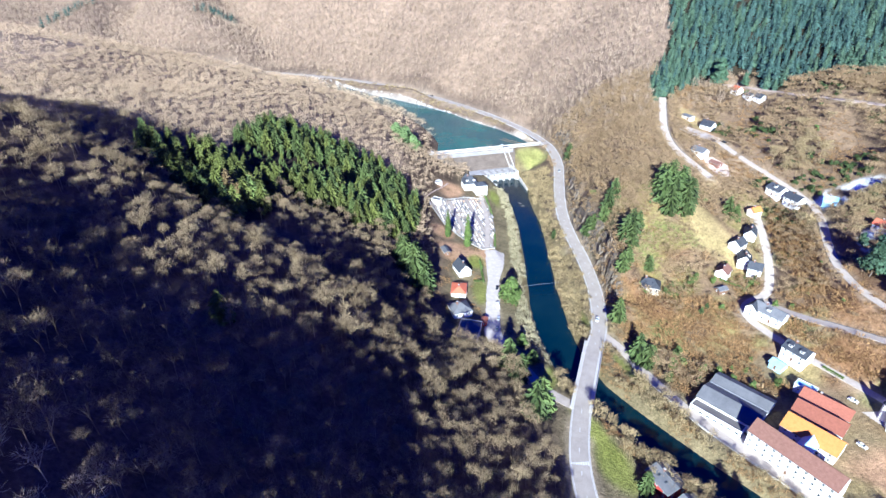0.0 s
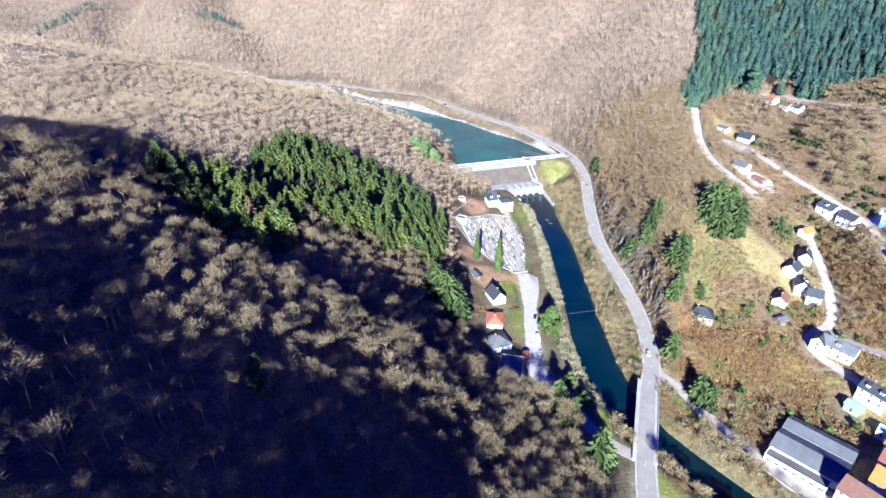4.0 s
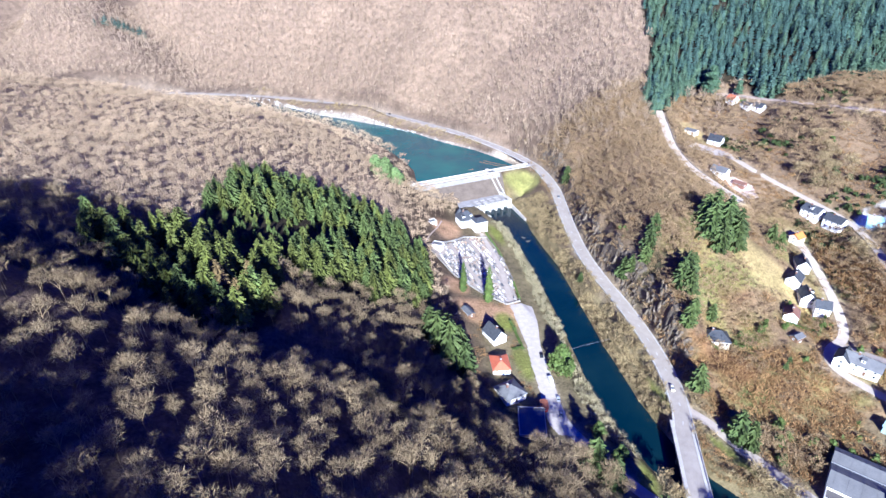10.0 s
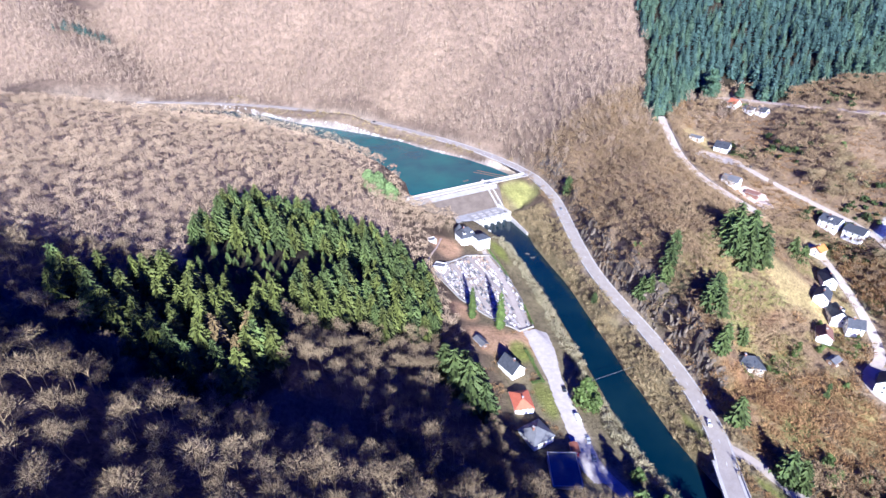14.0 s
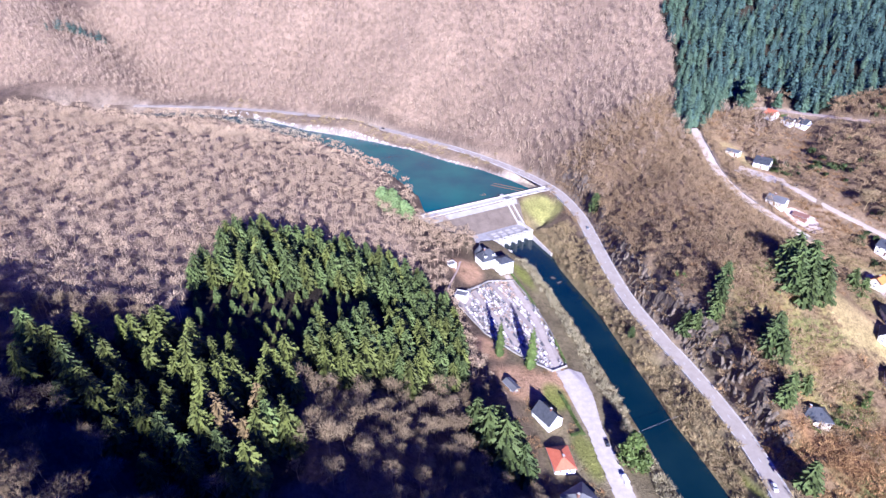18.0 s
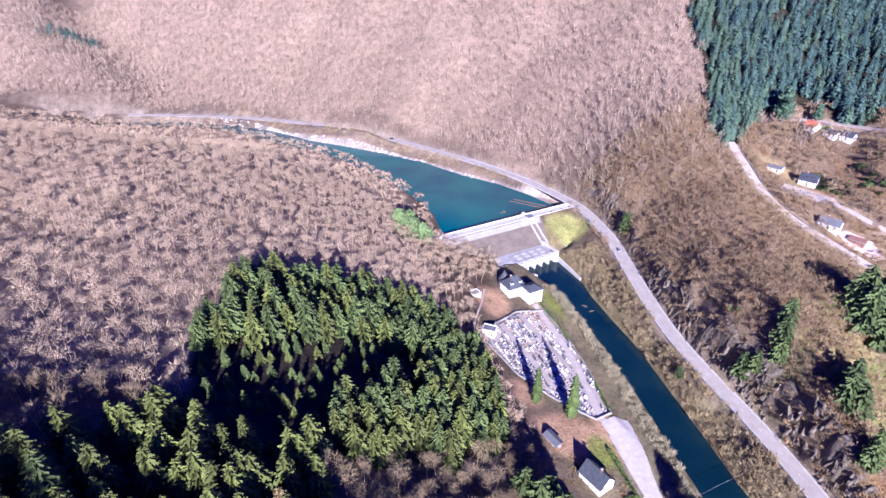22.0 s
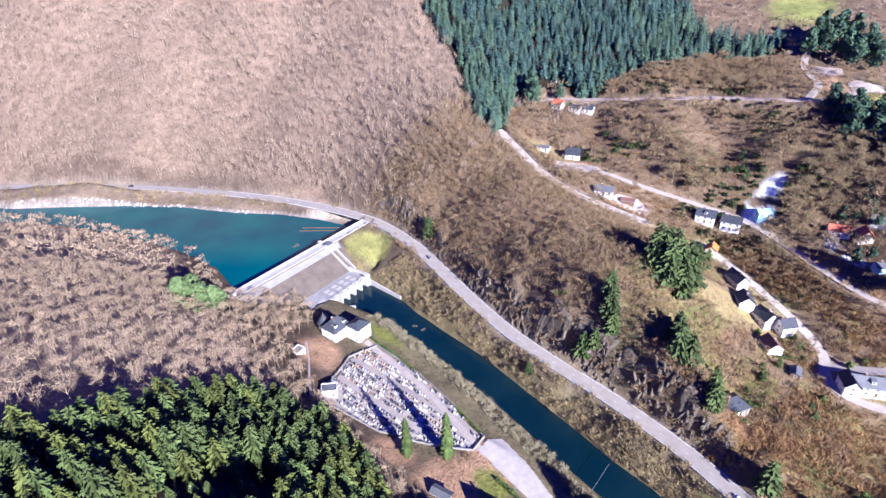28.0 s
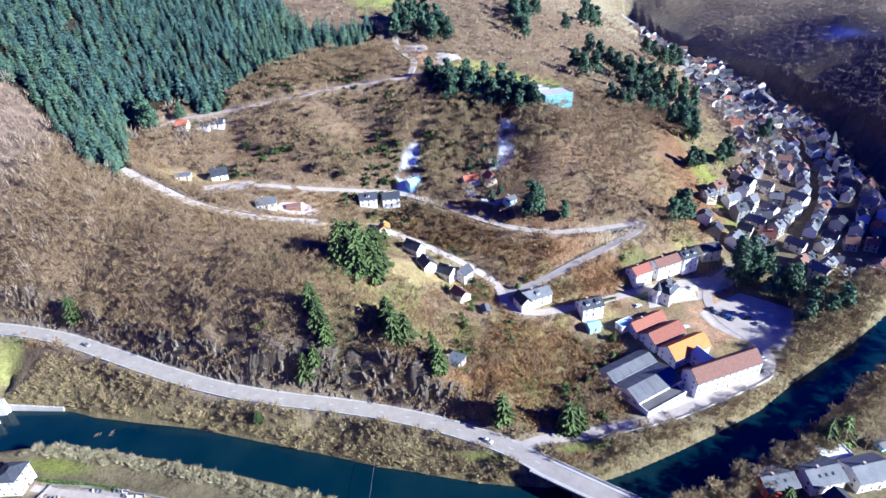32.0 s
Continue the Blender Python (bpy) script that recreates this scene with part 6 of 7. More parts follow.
# ---- single conifers, scrub, bank bushes and rocks ----
def conifers():
    """Single conifers with trunk and crown."""
    models = [mesh_arrays("crown", *spruce(np.random.default_rng(100 + i), 14, 4.9, 17, 13, 0.04, 0.55, True), M_NEEDLE_DARK if i % 2 else M_NEEDLE_BLUE) for i in range(4)]
    green = [mesh_arrays("crown", *spruce(np.random.default_rng(130 + i), 14, 5.2, 18, 14, 0.04, 0.52, True), M_NEEDLE) for i in range(2)]
    pines = [mesh_arrays("crown", *leafy(np.random.default_rng(105 + i), 1500, 14, 5.0, 0.22, 20, 0.62), M_PINE) for i in range(4)]
    broad = [mesh_arrays("crown", *leafy(np.random.default_rng(110 + i), 900, 10, 5.6, 0.14, 13, 0.75), M_BUSH_GREEN) for i in range(3)]
    slim = [mesh_arrays("crown", *spruce(np.random.default_rng(120 + i), 17, 2.15, 28, 13, 0.03, 0.42), M_BUSH_GREEN) for i in range(2)]
    cedar = mesh_arrays("crown", *leafy(np.random.default_rng(114), 1100, 10, 5.8, 0.14, 14, 0.7), M_CEDAR)
    trunk = tapered_trunk(10.0, 0.2)
    slope = [(144, 336, 1.35), (149, 343, 1.4), (150, 333, 1.5), (156, 340, 1.45), (145, 345, 1.2), (161, 335, 1.3), (153, 348, 1.35), (161, 346, 1.2), (157, 330, 1.2), (147, 329, 1.1), (195, 346, 0.8), (199, 342, 0.7), (172, 354, 0.7), (112, 344, 1.0), (116, 348, 0.9), (109, 340, 0.7), (114, 309, 1.0), (119, 313, 1.05), (117, 305, 0.9), (124, 316, 0.8), (108, 287, 0.8), (112, 290, 0.7), (102, 350, 0.8), (104, 345, 0.7), (100, 258, 0.9), (104, 230, 1.0), (108, 226, 0.8), (112, 230, 0.6), (115, 490, 0.9), (128, 296, 0.6), (148, 260, 0.3), (152, 263, 0.25)]
    river_side = [(35, 226, 1.3), (40, 217, 1.0), (43, 187, 1.4), (47, 193, 1.2), (84, 150, 0.7), (82, 366, 0.5), (117, 127, 0.95), (121, 120, 1.0)]
    in_wood = [(-72, 147, 0.8), (-18, 288, 1.7), (-23, 294, 1.65), (-12, 293, 1.5), (-17, 299, 1.5), (-26, 301, 1.3), (-11, 284, 1.3)]
    hill_top = [(343, 340, 1.1), (339, 328, 1.2), (336, 318, 1.15), (332, 308, 1.1), (331, 298, 1.2), (328, 288, 1.25), (332, 278, 1.2), (328, 268, 1.2), (338, 292, 1.1), (346, 322, 1.1), (340, 306, 1.2), (350, 350, 1.1), (440, 236, 1.2), (449, 226, 1.2), (444, 244, 1.1), (334, 330, 1.3), (345, 308, 1.35), (350, 336, 1.25), (336, 286, 1.35), (341, 276, 1.25), (326, 278, 1.2), (352, 322, 1.3), (338, 316, 1.4), (347, 294, 1.3), (334, 270, 1.2), (275, 520, 0.7), (257, 534, 1.25), (254, 528, 1.1)]
    brow = [(388, 213, 1.1), (393, 198, 1.15), (386, 204, 1.1), (485, 205, 1.3), (478, 196, 1.3), (481, 184, 1.35), (476, 175, 1.3), (483, 167, 1.3), (480, 156, 1.3), (487, 144, 1.3), (488, 133, 1.2), (403, 176, 1.25), (396, 182, 1.2), (399, 155, 1.25), (392, 162, 1.2), (386, 150, 1.25), (380, 156, 1.2), (369, 125, 1.2), (363, 130, 1.0), (450, 78, 1.3), (336, 155, 1.0), (342, 148, 0.9), (500, 232, 1.2), (496, 222, 1.2), (492, 212, 1.25), (470, 205, 1.2), (466, 194, 1.25), (470, 182, 1.2), (462, 172, 1.25), (455, 160, 1.2), (448, 150, 1.2), (440, 142, 1.15), (437, 198, 1.1), (430, 190, 1.15), (420, 184, 1.2), (412, 170, 1.15), (383, 166, 1.2), (388, 158, 1.25), (378, 148, 1.1)]
    distant = [(627, 147, 1.3), (640, 138, 1.4), (655, 127, 1.3), (619, 169, 1.3), (632, 158, 1.3), (517, 305, 1.4), (524, 296, 1.4), (530, 308, 1.3), (556, 290, 1.4), (548, 300, 1.4), (540, 310, 1.4), (487, 292, 1.2), (493, 300, 1.3), (413, 396, 1.3), (420, 386, 1.4), (428, 396, 1.3), (436, 388, 1.4), (424, 374, 1.3), (446, 400, 1.3), (417, 364, 1.2), (432, 360, 1.3), (446, 378, 1.4), (440, 366, 1.3), (424, 352, 1.2), (452, 390, 1.3), (638, 231, 1.5), (646, 238, 1.5), (652, 226, 1.4), (630, 240, 1.4), (549, 257, 1.1)]
    lower = [(273, 168, 1.35), (278, 163, 1.1), (268, 174, 1.0), (234, 259, 1.35), (237, 256, 1.1), (232, 138, 1.25), (237, 129, 1.2), (242, 122, 1.2), (224, 121, 1.1), (223, 115, 1.15), (230, 110, 1.1), (215, 104, 1.1), (206, 99, 1.0), (200, 111, 0.9), (214, 90, 1.1), (248, 134, 1.2), (252, 128, 1.1), (236, 240, 0.7), (245, 286, 0.6), (284, 301, 0.55), (290, 296, 0.65), (297, 302, 0.6), (286, 290, 0.5), (280, 306, 0.55), (306, 296, 0.6), (252, 281, 0.5)]
    groups = ((slope, models, "dark green conifer on the rocky slope"), (river_side, models, "green conifer near the river lane"), (in_wood[:1], green, "lone green conifer among leafless trees"), (in_wood[1:], models, "broad dark green conifer at the foot of the bare wood"), (hill_top, pines, "dark conifer on the hilltop"), (brow, pines, "round dark pine on the brow above the old town"), (distant, pines, "dark pine far off on the hillside"), (lower, pines, "tall dark conifer above the square"))
    for (spots, ms, label), grow in zip(groups, (1.2, 1.1, 1.0, 1.08, 1.3, 1.25, 1.3, 1.3)):
        for x, y, s in spots:
            o = thing("conifer", Matrix.Translation((x, y, float(height(np.array([x]), np.array([y]))[0]) - 0.2)) @ Matrix.Rotation(rng.uniform(0, 6.28), 4, "Z") @ Matrix.Scale(s * grow * rng.uniform(0.95, 1.1), 4), label, "conifer")
            part("trunk", trunk, o)
            part("crown", ms[rng.integers(0, len(ms))], o)
    for x, y, s in ((3.0, 361.8, 1.32), (17.2, 352.6, 1.55)):
        o = thing("columnar_cypress", pose(x, y, float(height(np.array([x]), np.array([y]))[0])) @ Matrix.Scale(s, 4), "tall slender green cypress at the graveyard wall", "cypress", "graveyard cypresses")
        part("trunk", trunk, o)
        part("crown", slim[0], o)
    for x, y, s, lb in ((-43, 487, 1.6, "bright green evergreen tree in the wood above the lake"), (-35, 494, 1.7, "bright green evergreen tree in the wood above the lake"), (-29, 488, 1.45, "bright green evergreen tree in the wood above the lake"), (-37, 480, 1.5, "bright green evergreen tree in the wood above the lake"), (26, 322, 0.25, "clipped green shrub in a garden"), (163, 283, 0.45, "evergreen shrub beside a hillside house"), (186, 283, 0.4, "evergreen shrub in a terraced garden"), (190, 287, 0.35, "evergreen shrub in a terraced garden"), (135, 282, 0.4, "evergreen shrub beside a bungalow"), (140, 286, 0.35, "evergreen shrub beside a bungalow"), (48, 196, 0.5, "yellow-green shrub near the bridge"), (42, 290, 1.45, "light green spreading tree on the river bank"), (45, 285, 0.9, "light green spreading tree on the river bank"), (44, 243, 0.75, "yellow-green shrub on the river bank"), (150, 284, 0.5, "dark evergreen bush beside a hillside house"), (154, 287, 0.45, "dark evergreen bush beside a hillside house"), (48, 228, 0.85, "yellow-green shrub on the river bank"), (126, 232, 0.6, "green bush above the works"), (121, 225, 0.65, "green bush above the works"), (116, 216, 0.6, "green bush beside the works lane"), (148, 214, 0.5, "green bush above the works"), (156, 210, 0.45, "green bush above the works"), (143, 219, 0.55, "green bush above the works"), (136, 222, 0.5, "green bush above the works"), (168, 210, 0.5, "evergreen shrub beside a hillside house"), (131, 214, 0.4, "green bush above the works"), (190, 262, 0.4, "evergreen shrub in a terraced garden"), (172, 288, 0.4, "evergreen shrub in a terraced garden"), (178, 300, 0.35, "evergreen shrub in a terraced garden"), (160, 262, 0.4, "evergreen shrub beside a hillside house")):
        o = thing("evergreen", pose(x, y, float(height(np.array([x]), np.array([y]))[0]) - 0.2, 0, 0, rng.uniform(0, 360)) @ Matrix.Scale(s, 4), lb, "evergreen")
        part("trunk", trunk, o)
        part("crown", cedar if "lake" in lb else broad[rng.integers(0, 3)], o)


conifers()


def bush_cloud(r, n, size, wide, tall, width):
    """A leafless bush: shoots fanning from the ground."""
    az, q = r.uniform(0, 6.283, n), r.uniform(0, 1, n) ** 0.5
    root = np.stack([np.cos(az) * q * wide * 0.55, np.sin(az) * q * wide * 0.55, r.uniform(-0.2, tall * 0.55, n)], 1)
    d = np.stack([np.cos(az) * q * 0.8 + r.normal(0, 0.3, n), np.sin(az) * q * 0.8 + r.normal(0, 0.3, n), r.uniform(0.4, 1.1, n)], 1)
    d /= np.linalg.norm(d, axis=1)[:, None]
    u, v = frame_of(d)
    roll = r.uniform(0, 6.283, n)[:, None]
    sd = (u * np.cos(roll) + v * np.sin(roll)) * (width * r.uniform(0.6, 1.4, n))[:, None]
    tip = root + d * (size * r.uniform(0.6, 1.3, n))[:, None]
    return np.stack([root - sd, root + sd, tip], 1).reshape(-1, 3), np.arange(3 * n).reshape(-1, 3)


def built_strip(x, y):
    """Yard, square and bridge ramp by the works, kept free of growth."""
    return inside([(119, 196), (138, 200), (176, 150), (214, 152), (226, 138), (214, 112), (190, 118), (172, 133), (154, 142), (136, 164)], x, y)


def scrub():
    trees = [twig_tree(np.random.default_rng(140 + i), 96, 0.95, 6.0, 2.7, 3, 0.075) for i in range(5)]
    distant = [twig_tree(np.random.default_rng(145 + i), 26, 1.8, 7.5, 3.2, 2, 0.2) for i in range(4)]
    bushes = [bush_cloud(np.random.default_rng(150 + i), 60, 1.0, 2.5, 1.8, 0.085) for i in range(5)]

    def at(x, y, ok):
        return np.stack([x, y, height(x, y) - 0.15], 1)[ok]
    x, y = jittered(100, 420, 150, 560, 3.9)
    slope_ok = clear(x, y, 1.2) & ~inside(SPRUCE_HILL, x, y) & (y > 216 - 0.55 * (x - 100))
    built = inside([(116, 196), (126, 206), (140, 216), (160, 203), (188, 206), (226, 204), (262, 150), (224, 104), (172, 130), (140, 160)], x, y)
    slope_ok &= ~built
    for px, py in [(hx, hy) for _, hx, hy, *_ in HILL] + [(353, 255), (368, 269)]:
        slope_ok &= np.hypot(x - px, y - py) > 9.5
    dense = lattice(x, y, 38, 41) + 0.5 * lattice(x, y, 14, 42)
    tall = slope_ok & (dense > -0.45 + 0.45 * step(330, 260, y) - 0.9 * step(360, 400, y) * (x < 215)) & (x < 400)
    low = slope_ok & ~tall & (x < 330)
    p = at(x, y, tall)
    tagged(new("leafless_scrub", scatter("leafless_scrub", trees, p, rng.uniform(0.6, 1.2, len(p)) * (1 + 0.45 * step(268, 245, p[:, 1]) * step(210, 195, p[:, 0]) + 0.65 * step(205, 260, p[:, 0]) + 0.5 * step(255, 268, p[:, 0]) * step(335, 322, p[:, 0]) * step(222, 238, p[:, 1]) * step(312, 292, p[:, 1])), M_TWIG_EAST)), "leafless scrub trees over the sunny hillside", "bare trees", kind="stuff")
    stems = [pole_tree(np.random.default_rng(155 + i), 20, 5.6, 3.0, 0.075) for i in range(6)]
    xs, ys = jittered(108, 235, 330, 560, 2.5, 0.37)
    wood = clear(xs, ys, 1.0) & ~inside(SPRUCE_HILL, xs, ys) & (xs < np.interp(ys, [330, 360, 385, 420, 560], [132, 150, 190, 196, 235])) & (lattice(xs, ys, 13, 47) > -0.8)
    p = at(xs, ys, wood)
    tagged(new("coppice", scatter("coppice", stems, p, rng.uniform(0.6, 1.25, len(p)), M_TWIG_EAST)), "grey-brown coppice of slender stems above the road", "bare trees", kind="stuff")
    under = slope_ok & tall & (x < 235) & (rng.uniform(0, 1, len(x)) < 0.75)
    p = at(x + 1.8, y + 1.5, under)
    tagged(new("undergrowth", scatter("undergrowth", bushes, p, rng.uniform(0.6, 1.35, len(p)), M_TWIG_EAST)), "grey-brown undergrowth below the scrub trees", "undergrowth", kind="stuff")
    p = np.concatenate([at(x, y, low), at(x - 1.9, y + 1.2, low & (x < 235))])
    tagged(new("bracken", scatter("bracken", bushes, p, rng.uniform(0.6, 1.4, len(p)), M_BUSH_BROWN)), "brown bracken and brambles on the slope", "undergrowth", kind="stuff")
    thick = [bush_cloud(np.random.default_rng(160 + i), 44, 1.15, 3.0, 2.3, 0.10) for i in range(5)]
    x2, y2 = jittered(100, 236, 198, 540, 3.1)
    near_house = np.ones(x2.shape, bool)
    for px, py in [(hx, hy) for _, hx, hy, *_ in HILL]:
        near_house &= np.hypot(x2 - px, y2 - py) > 9
    brake = clear(x2, y2, 1.2) & near_house & ~inside([(116, 194), (126, 205), (141, 214), (160, 202), (188, 206), (226, 204), (240, 190), (172, 130), (140, 160)], x2, y2) & (y2 > 214 - 0.5 * (x2 - 100)) & (lattice(x2, y2, 15, 81) + 0.5 * lattice(x2, y2, 6, 82) > -0.25)
    warm = lattice(x2, y2, 22, 83) + 0.8 * step(340, 290, y2) - 0.5 > rng.uniform(-1, 1, len(x2)) * 0.6
    for nm, sel, mat, lb in (("bramble_brake", brake & warm, M_BUSH_BROWN, "rust-brown bramble thickets on the slope"), ("hazel_brake", brake & ~warm, M_TWIG_EAST, "grey-brown hazel thickets on the slope")):
        p = at(x2, y2, sel)
        tagged(new(nm, scatter(nm, thick, p, rng.uniform(0.5, 1.25, len(p)) * (1 + 0.45 * step(350, 310, p[:, 1])), mat)), lb, "undergrowth", kind="stuff")
    green = slope_ok & (lattice(x, y, 30, 77) + rng.uniform(-1, 1, len(x)) > 1.22 + 0.5 * step(360, 400, y)) & (x < 300)
    p = at(x, y, green)
    tagged(new("evergreen_brush", scatter("evergreen_brush", [leafy(np.random.default_rng(170 + i), 110, 2.4, 1.9, 0.1, 5, 0.42) for i in range(3)], p, rng.uniform(0.4, 1.0, len(p)) * rng.uniform(1, 2.2, len(p)), M_BUSH_GREEN)), "green broom and ivy scattered over the slope", "undergrowth", kind="stuff")
    # the banks
    x, y = jittered(28, 104, 150, 520, 2.9)
    d = along(RIVER, x, y)[0] - river_half(y, x)
    rc = np.interp(y, [p[1] for p in RIVER[8::-1]], [p[0] for p in RIVER[8::-1]])
    west_bank = clear(x, y, 1.4, 1.5) & (x < rc) & (d < 9.5) & (y > 228) & (y < 462)
    east_bank = clear(x, y, 0.6, 0.5) & (x > rc) & (y > 232) & (y < 498) & (lattice(x, y, 16, 44) > -0.8) & (x < 97)
    pale = [bush_cloud(np.random.default_rng(180 + i), 90, 1.4, 2.6, 3.0, 0.09) for i in range(4)]
    p = at(x, y, west_bank)
    tagged(new("willow_bushes", scatter("willow_bushes", pale, p, rng.uniform(0.7, 1.25, len(p)), M_TWIG_PALE)), "pale grey-green willow bushes along the river", "bushes", kind="stuff")
    p = at(x, y, east_bank)
    tagged(new("bank_bushes", scatter("bank_bushes", pale, p, rng.uniform(0.55, 1.5, len(p)), M_TWIG_BANK)), "leafless brown bushes between river and road", "bushes", kind="stuff")
    x, y = jittered(-10, 28, 255, 350, 3.0)
    yard = clear(x, y, 1.0) & inside([(-4, 258), (-8, 330), (0, 352), (27, 346), (25, 300), (24, 262)], x, y) & (lattice(x, y, 9, 71) > -0.35)
    for hx, hy in ((10, 292), (11.5, 271.5), (9.5, 252), (9.5, 245), (-3, 327), (12, 309)):
        yard &= np.hypot(x - hx, y - hy) > 9
    p = at(x, y, yard)
    tagged(new("garden_scrub", scatter("garden_scrub", bushes, p, rng.uniform(0.4, 1.1, len(p)), M_BUSH_BROWN)), "rough brown growth round the river houses", "bushes", kind="stuff")
    x, y = jittered(30, 250, 50, 236, 3.4)
    d = along(RIVER, x, y)[0] - river_half(y, x)
    built = inside([(117, 200), (126, 206), (142, 222), (164, 204), (188, 206), (226, 204), (262, 150), (224, 112), (190, 118), (172, 136), (154, 146), (136, 168)], x, y)
    south = clear(x, y, 0.6, 0.8) & ((d < 12) | ((x > 186) & (d < 30))) & ~built & (y < 214) & (along(LANE_WORKS, x, y)[0] > 6.5)
    mid_ = [twig_tree(np.random.default_rng(190 + i), 150, 1.3, 7.5, 3.2, 5, 0.09) for i in range(4)]
    p = at(x, y, south)
    tagged(new("bank_trees", scatter("bank_trees", mid_, p, rng.uniform(0.55, 1.3, len(p)) * np.where(p[:, 0] > 150, 1.2, 1.0), M_TWIG_BANK)), "leafless trees and bushes on the lower river banks", "bare trees", kind="stuff")
    big = [twig_tree(np.random.default_rng(195 + i), 300, 1.1, 9.5, 4.2, 6, 0.075) for i in range(4)]
    x, y = jittered(95, 236, 78, 150, 5.2)
    d = along(RIVER, x, y)[0] - river_half(y, x)
    stand = clear(x, y, 1.5, 1.0) & (inside([(170, 124), (182, 118), (200, 110), (214, 111), (230, 104), (236, 80), (214, 76), (186, 98)], x, y) | inside([(90, 168), (104, 150), (118, 132), (134, 112), (150, 98), (136, 92), (122, 104), (110, 124), (100, 144)], x, y))
    p = at(x, y, stand)
    tagged(new("riverside_trees", scatter("riverside_trees", big, p, rng.uniform(0.75, 1.2, len(p)), M_TWIG_BANK)), "tall leafless trees beside the river bend", "bare trees", kind="stuff")
    x, y = jittered(76, 215, 66, 236, 2.0)
    d = along(RIVER, x, y)[0] - river_half(y, x)
    rim = clear(x, y, 0.2, 0.2) & (d < 9) & (along(LANE_WORKS, x, y)[0] > 4.2) & ~built_strip(x, y) & (lattice(x, y, 9, 51) > -0.55)
    p = at(x, y, rim)
    tagged(new("bank_brambles", scatter("bank_brambles", bushes, p, rng.uniform(0.5, 1.2, len(p)), M_BUSH_BROWN)), "brown brambles between the works lane and the river", "bushes", kind="stuff")
    x, y = jittered(250, 900, 90, 330, 8.5)
    z = height(x, y)
    hang = (z > 17 + 14 * step(300, 700, x)) & clear(x, y, 3) & ((x > 400) | (y < 150)) & (y > 100)
    p = at(x, y, hang)
    tagged(new("bare_wood_town", scatter("bare_wood_town", distant, p, rng.uniform(0.8, 1.5, len(p)), M_TWIG_LIT)), "leafless wood above the old town", "bare trees", kind="stuff")
    x, y = jittered(400, 1000, 300, 640, 9.5)
    p = at(x, y, clear(x, y) & ~inside(SPRUCE_HILL, x, y))
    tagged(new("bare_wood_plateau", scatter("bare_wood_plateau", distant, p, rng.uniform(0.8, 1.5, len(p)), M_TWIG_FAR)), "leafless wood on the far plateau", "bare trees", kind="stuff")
    x, y = jittered(230, 1500, -220, 110, 9.5)
    z = height(x, y)
    p = at(x, y, (z > 14) & (z < 84) & clear(x, y))
    # the paler far twigs stand in for haze over this slope
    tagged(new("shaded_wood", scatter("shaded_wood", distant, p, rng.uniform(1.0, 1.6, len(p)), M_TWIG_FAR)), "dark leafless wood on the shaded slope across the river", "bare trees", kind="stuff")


scrub()


def crag(r):
    """A shard of slate: a many-sided block that narrows and breaks off aslant at the top."""
    n = 7
    az = np.sort(r.uniform(0, 6.283, n)) * 0.35 + np.arange(n) * 6.283 / n * 0.65
    out = r.uniform(0.75, 1.1, n)
    slant = r.uniform(-0.45, 0.45, 2)
    v = []
    for z, k, rough in ((-0.6, 1.05, 0.05), (0.25, 1.0, 0.12), (0.7, 0.8, 0.14), (1.0, 0.5, 0.16)):
        q = out * k * (1 + r.normal(0, rough, n))
        for i in range(n):
            x, y = math.cos(az[i]) * q[i], math.sin(az[i]) * q[i]
            v.append((x + 0.25 * z, y, z + (slant[0] * x + slant[1] * y) * max(z, 0) + r.normal(0, 0.05)))
    f = [(j * n + i, j * n + (i + 1) % n, (j + 1) * n + (i + 1) % n, (j + 1) * n + i) for j in range(3) for i in range(n)]
    tip = [3 * n + i for i in range(n)]
    f += [(tip[0], tip[i], tip[i + 1]) for i in range(1, n - 1)]
    return mesh_from("rock", v, f, M_ROCK)


# how high the cliff stands along the valley road
CLIFF_Y = [268, 280, 290, 300, 315, 328, 338, 352, 362, 376, 392, 404, 412, 422, 436, 448, 460, 474, 482, 500, 520, 548]
CLIFF_TALL = [0.3, 0.8, 1.0, 0.9, 1.0, 0.5, 0.7, 0.8, 0.5, 0.8, 1.0, 0.7, 0.5, 0.8, 0.9, 0.6, 0.2, 0.6, 0.2, 0.7, 0.8, 0.5]


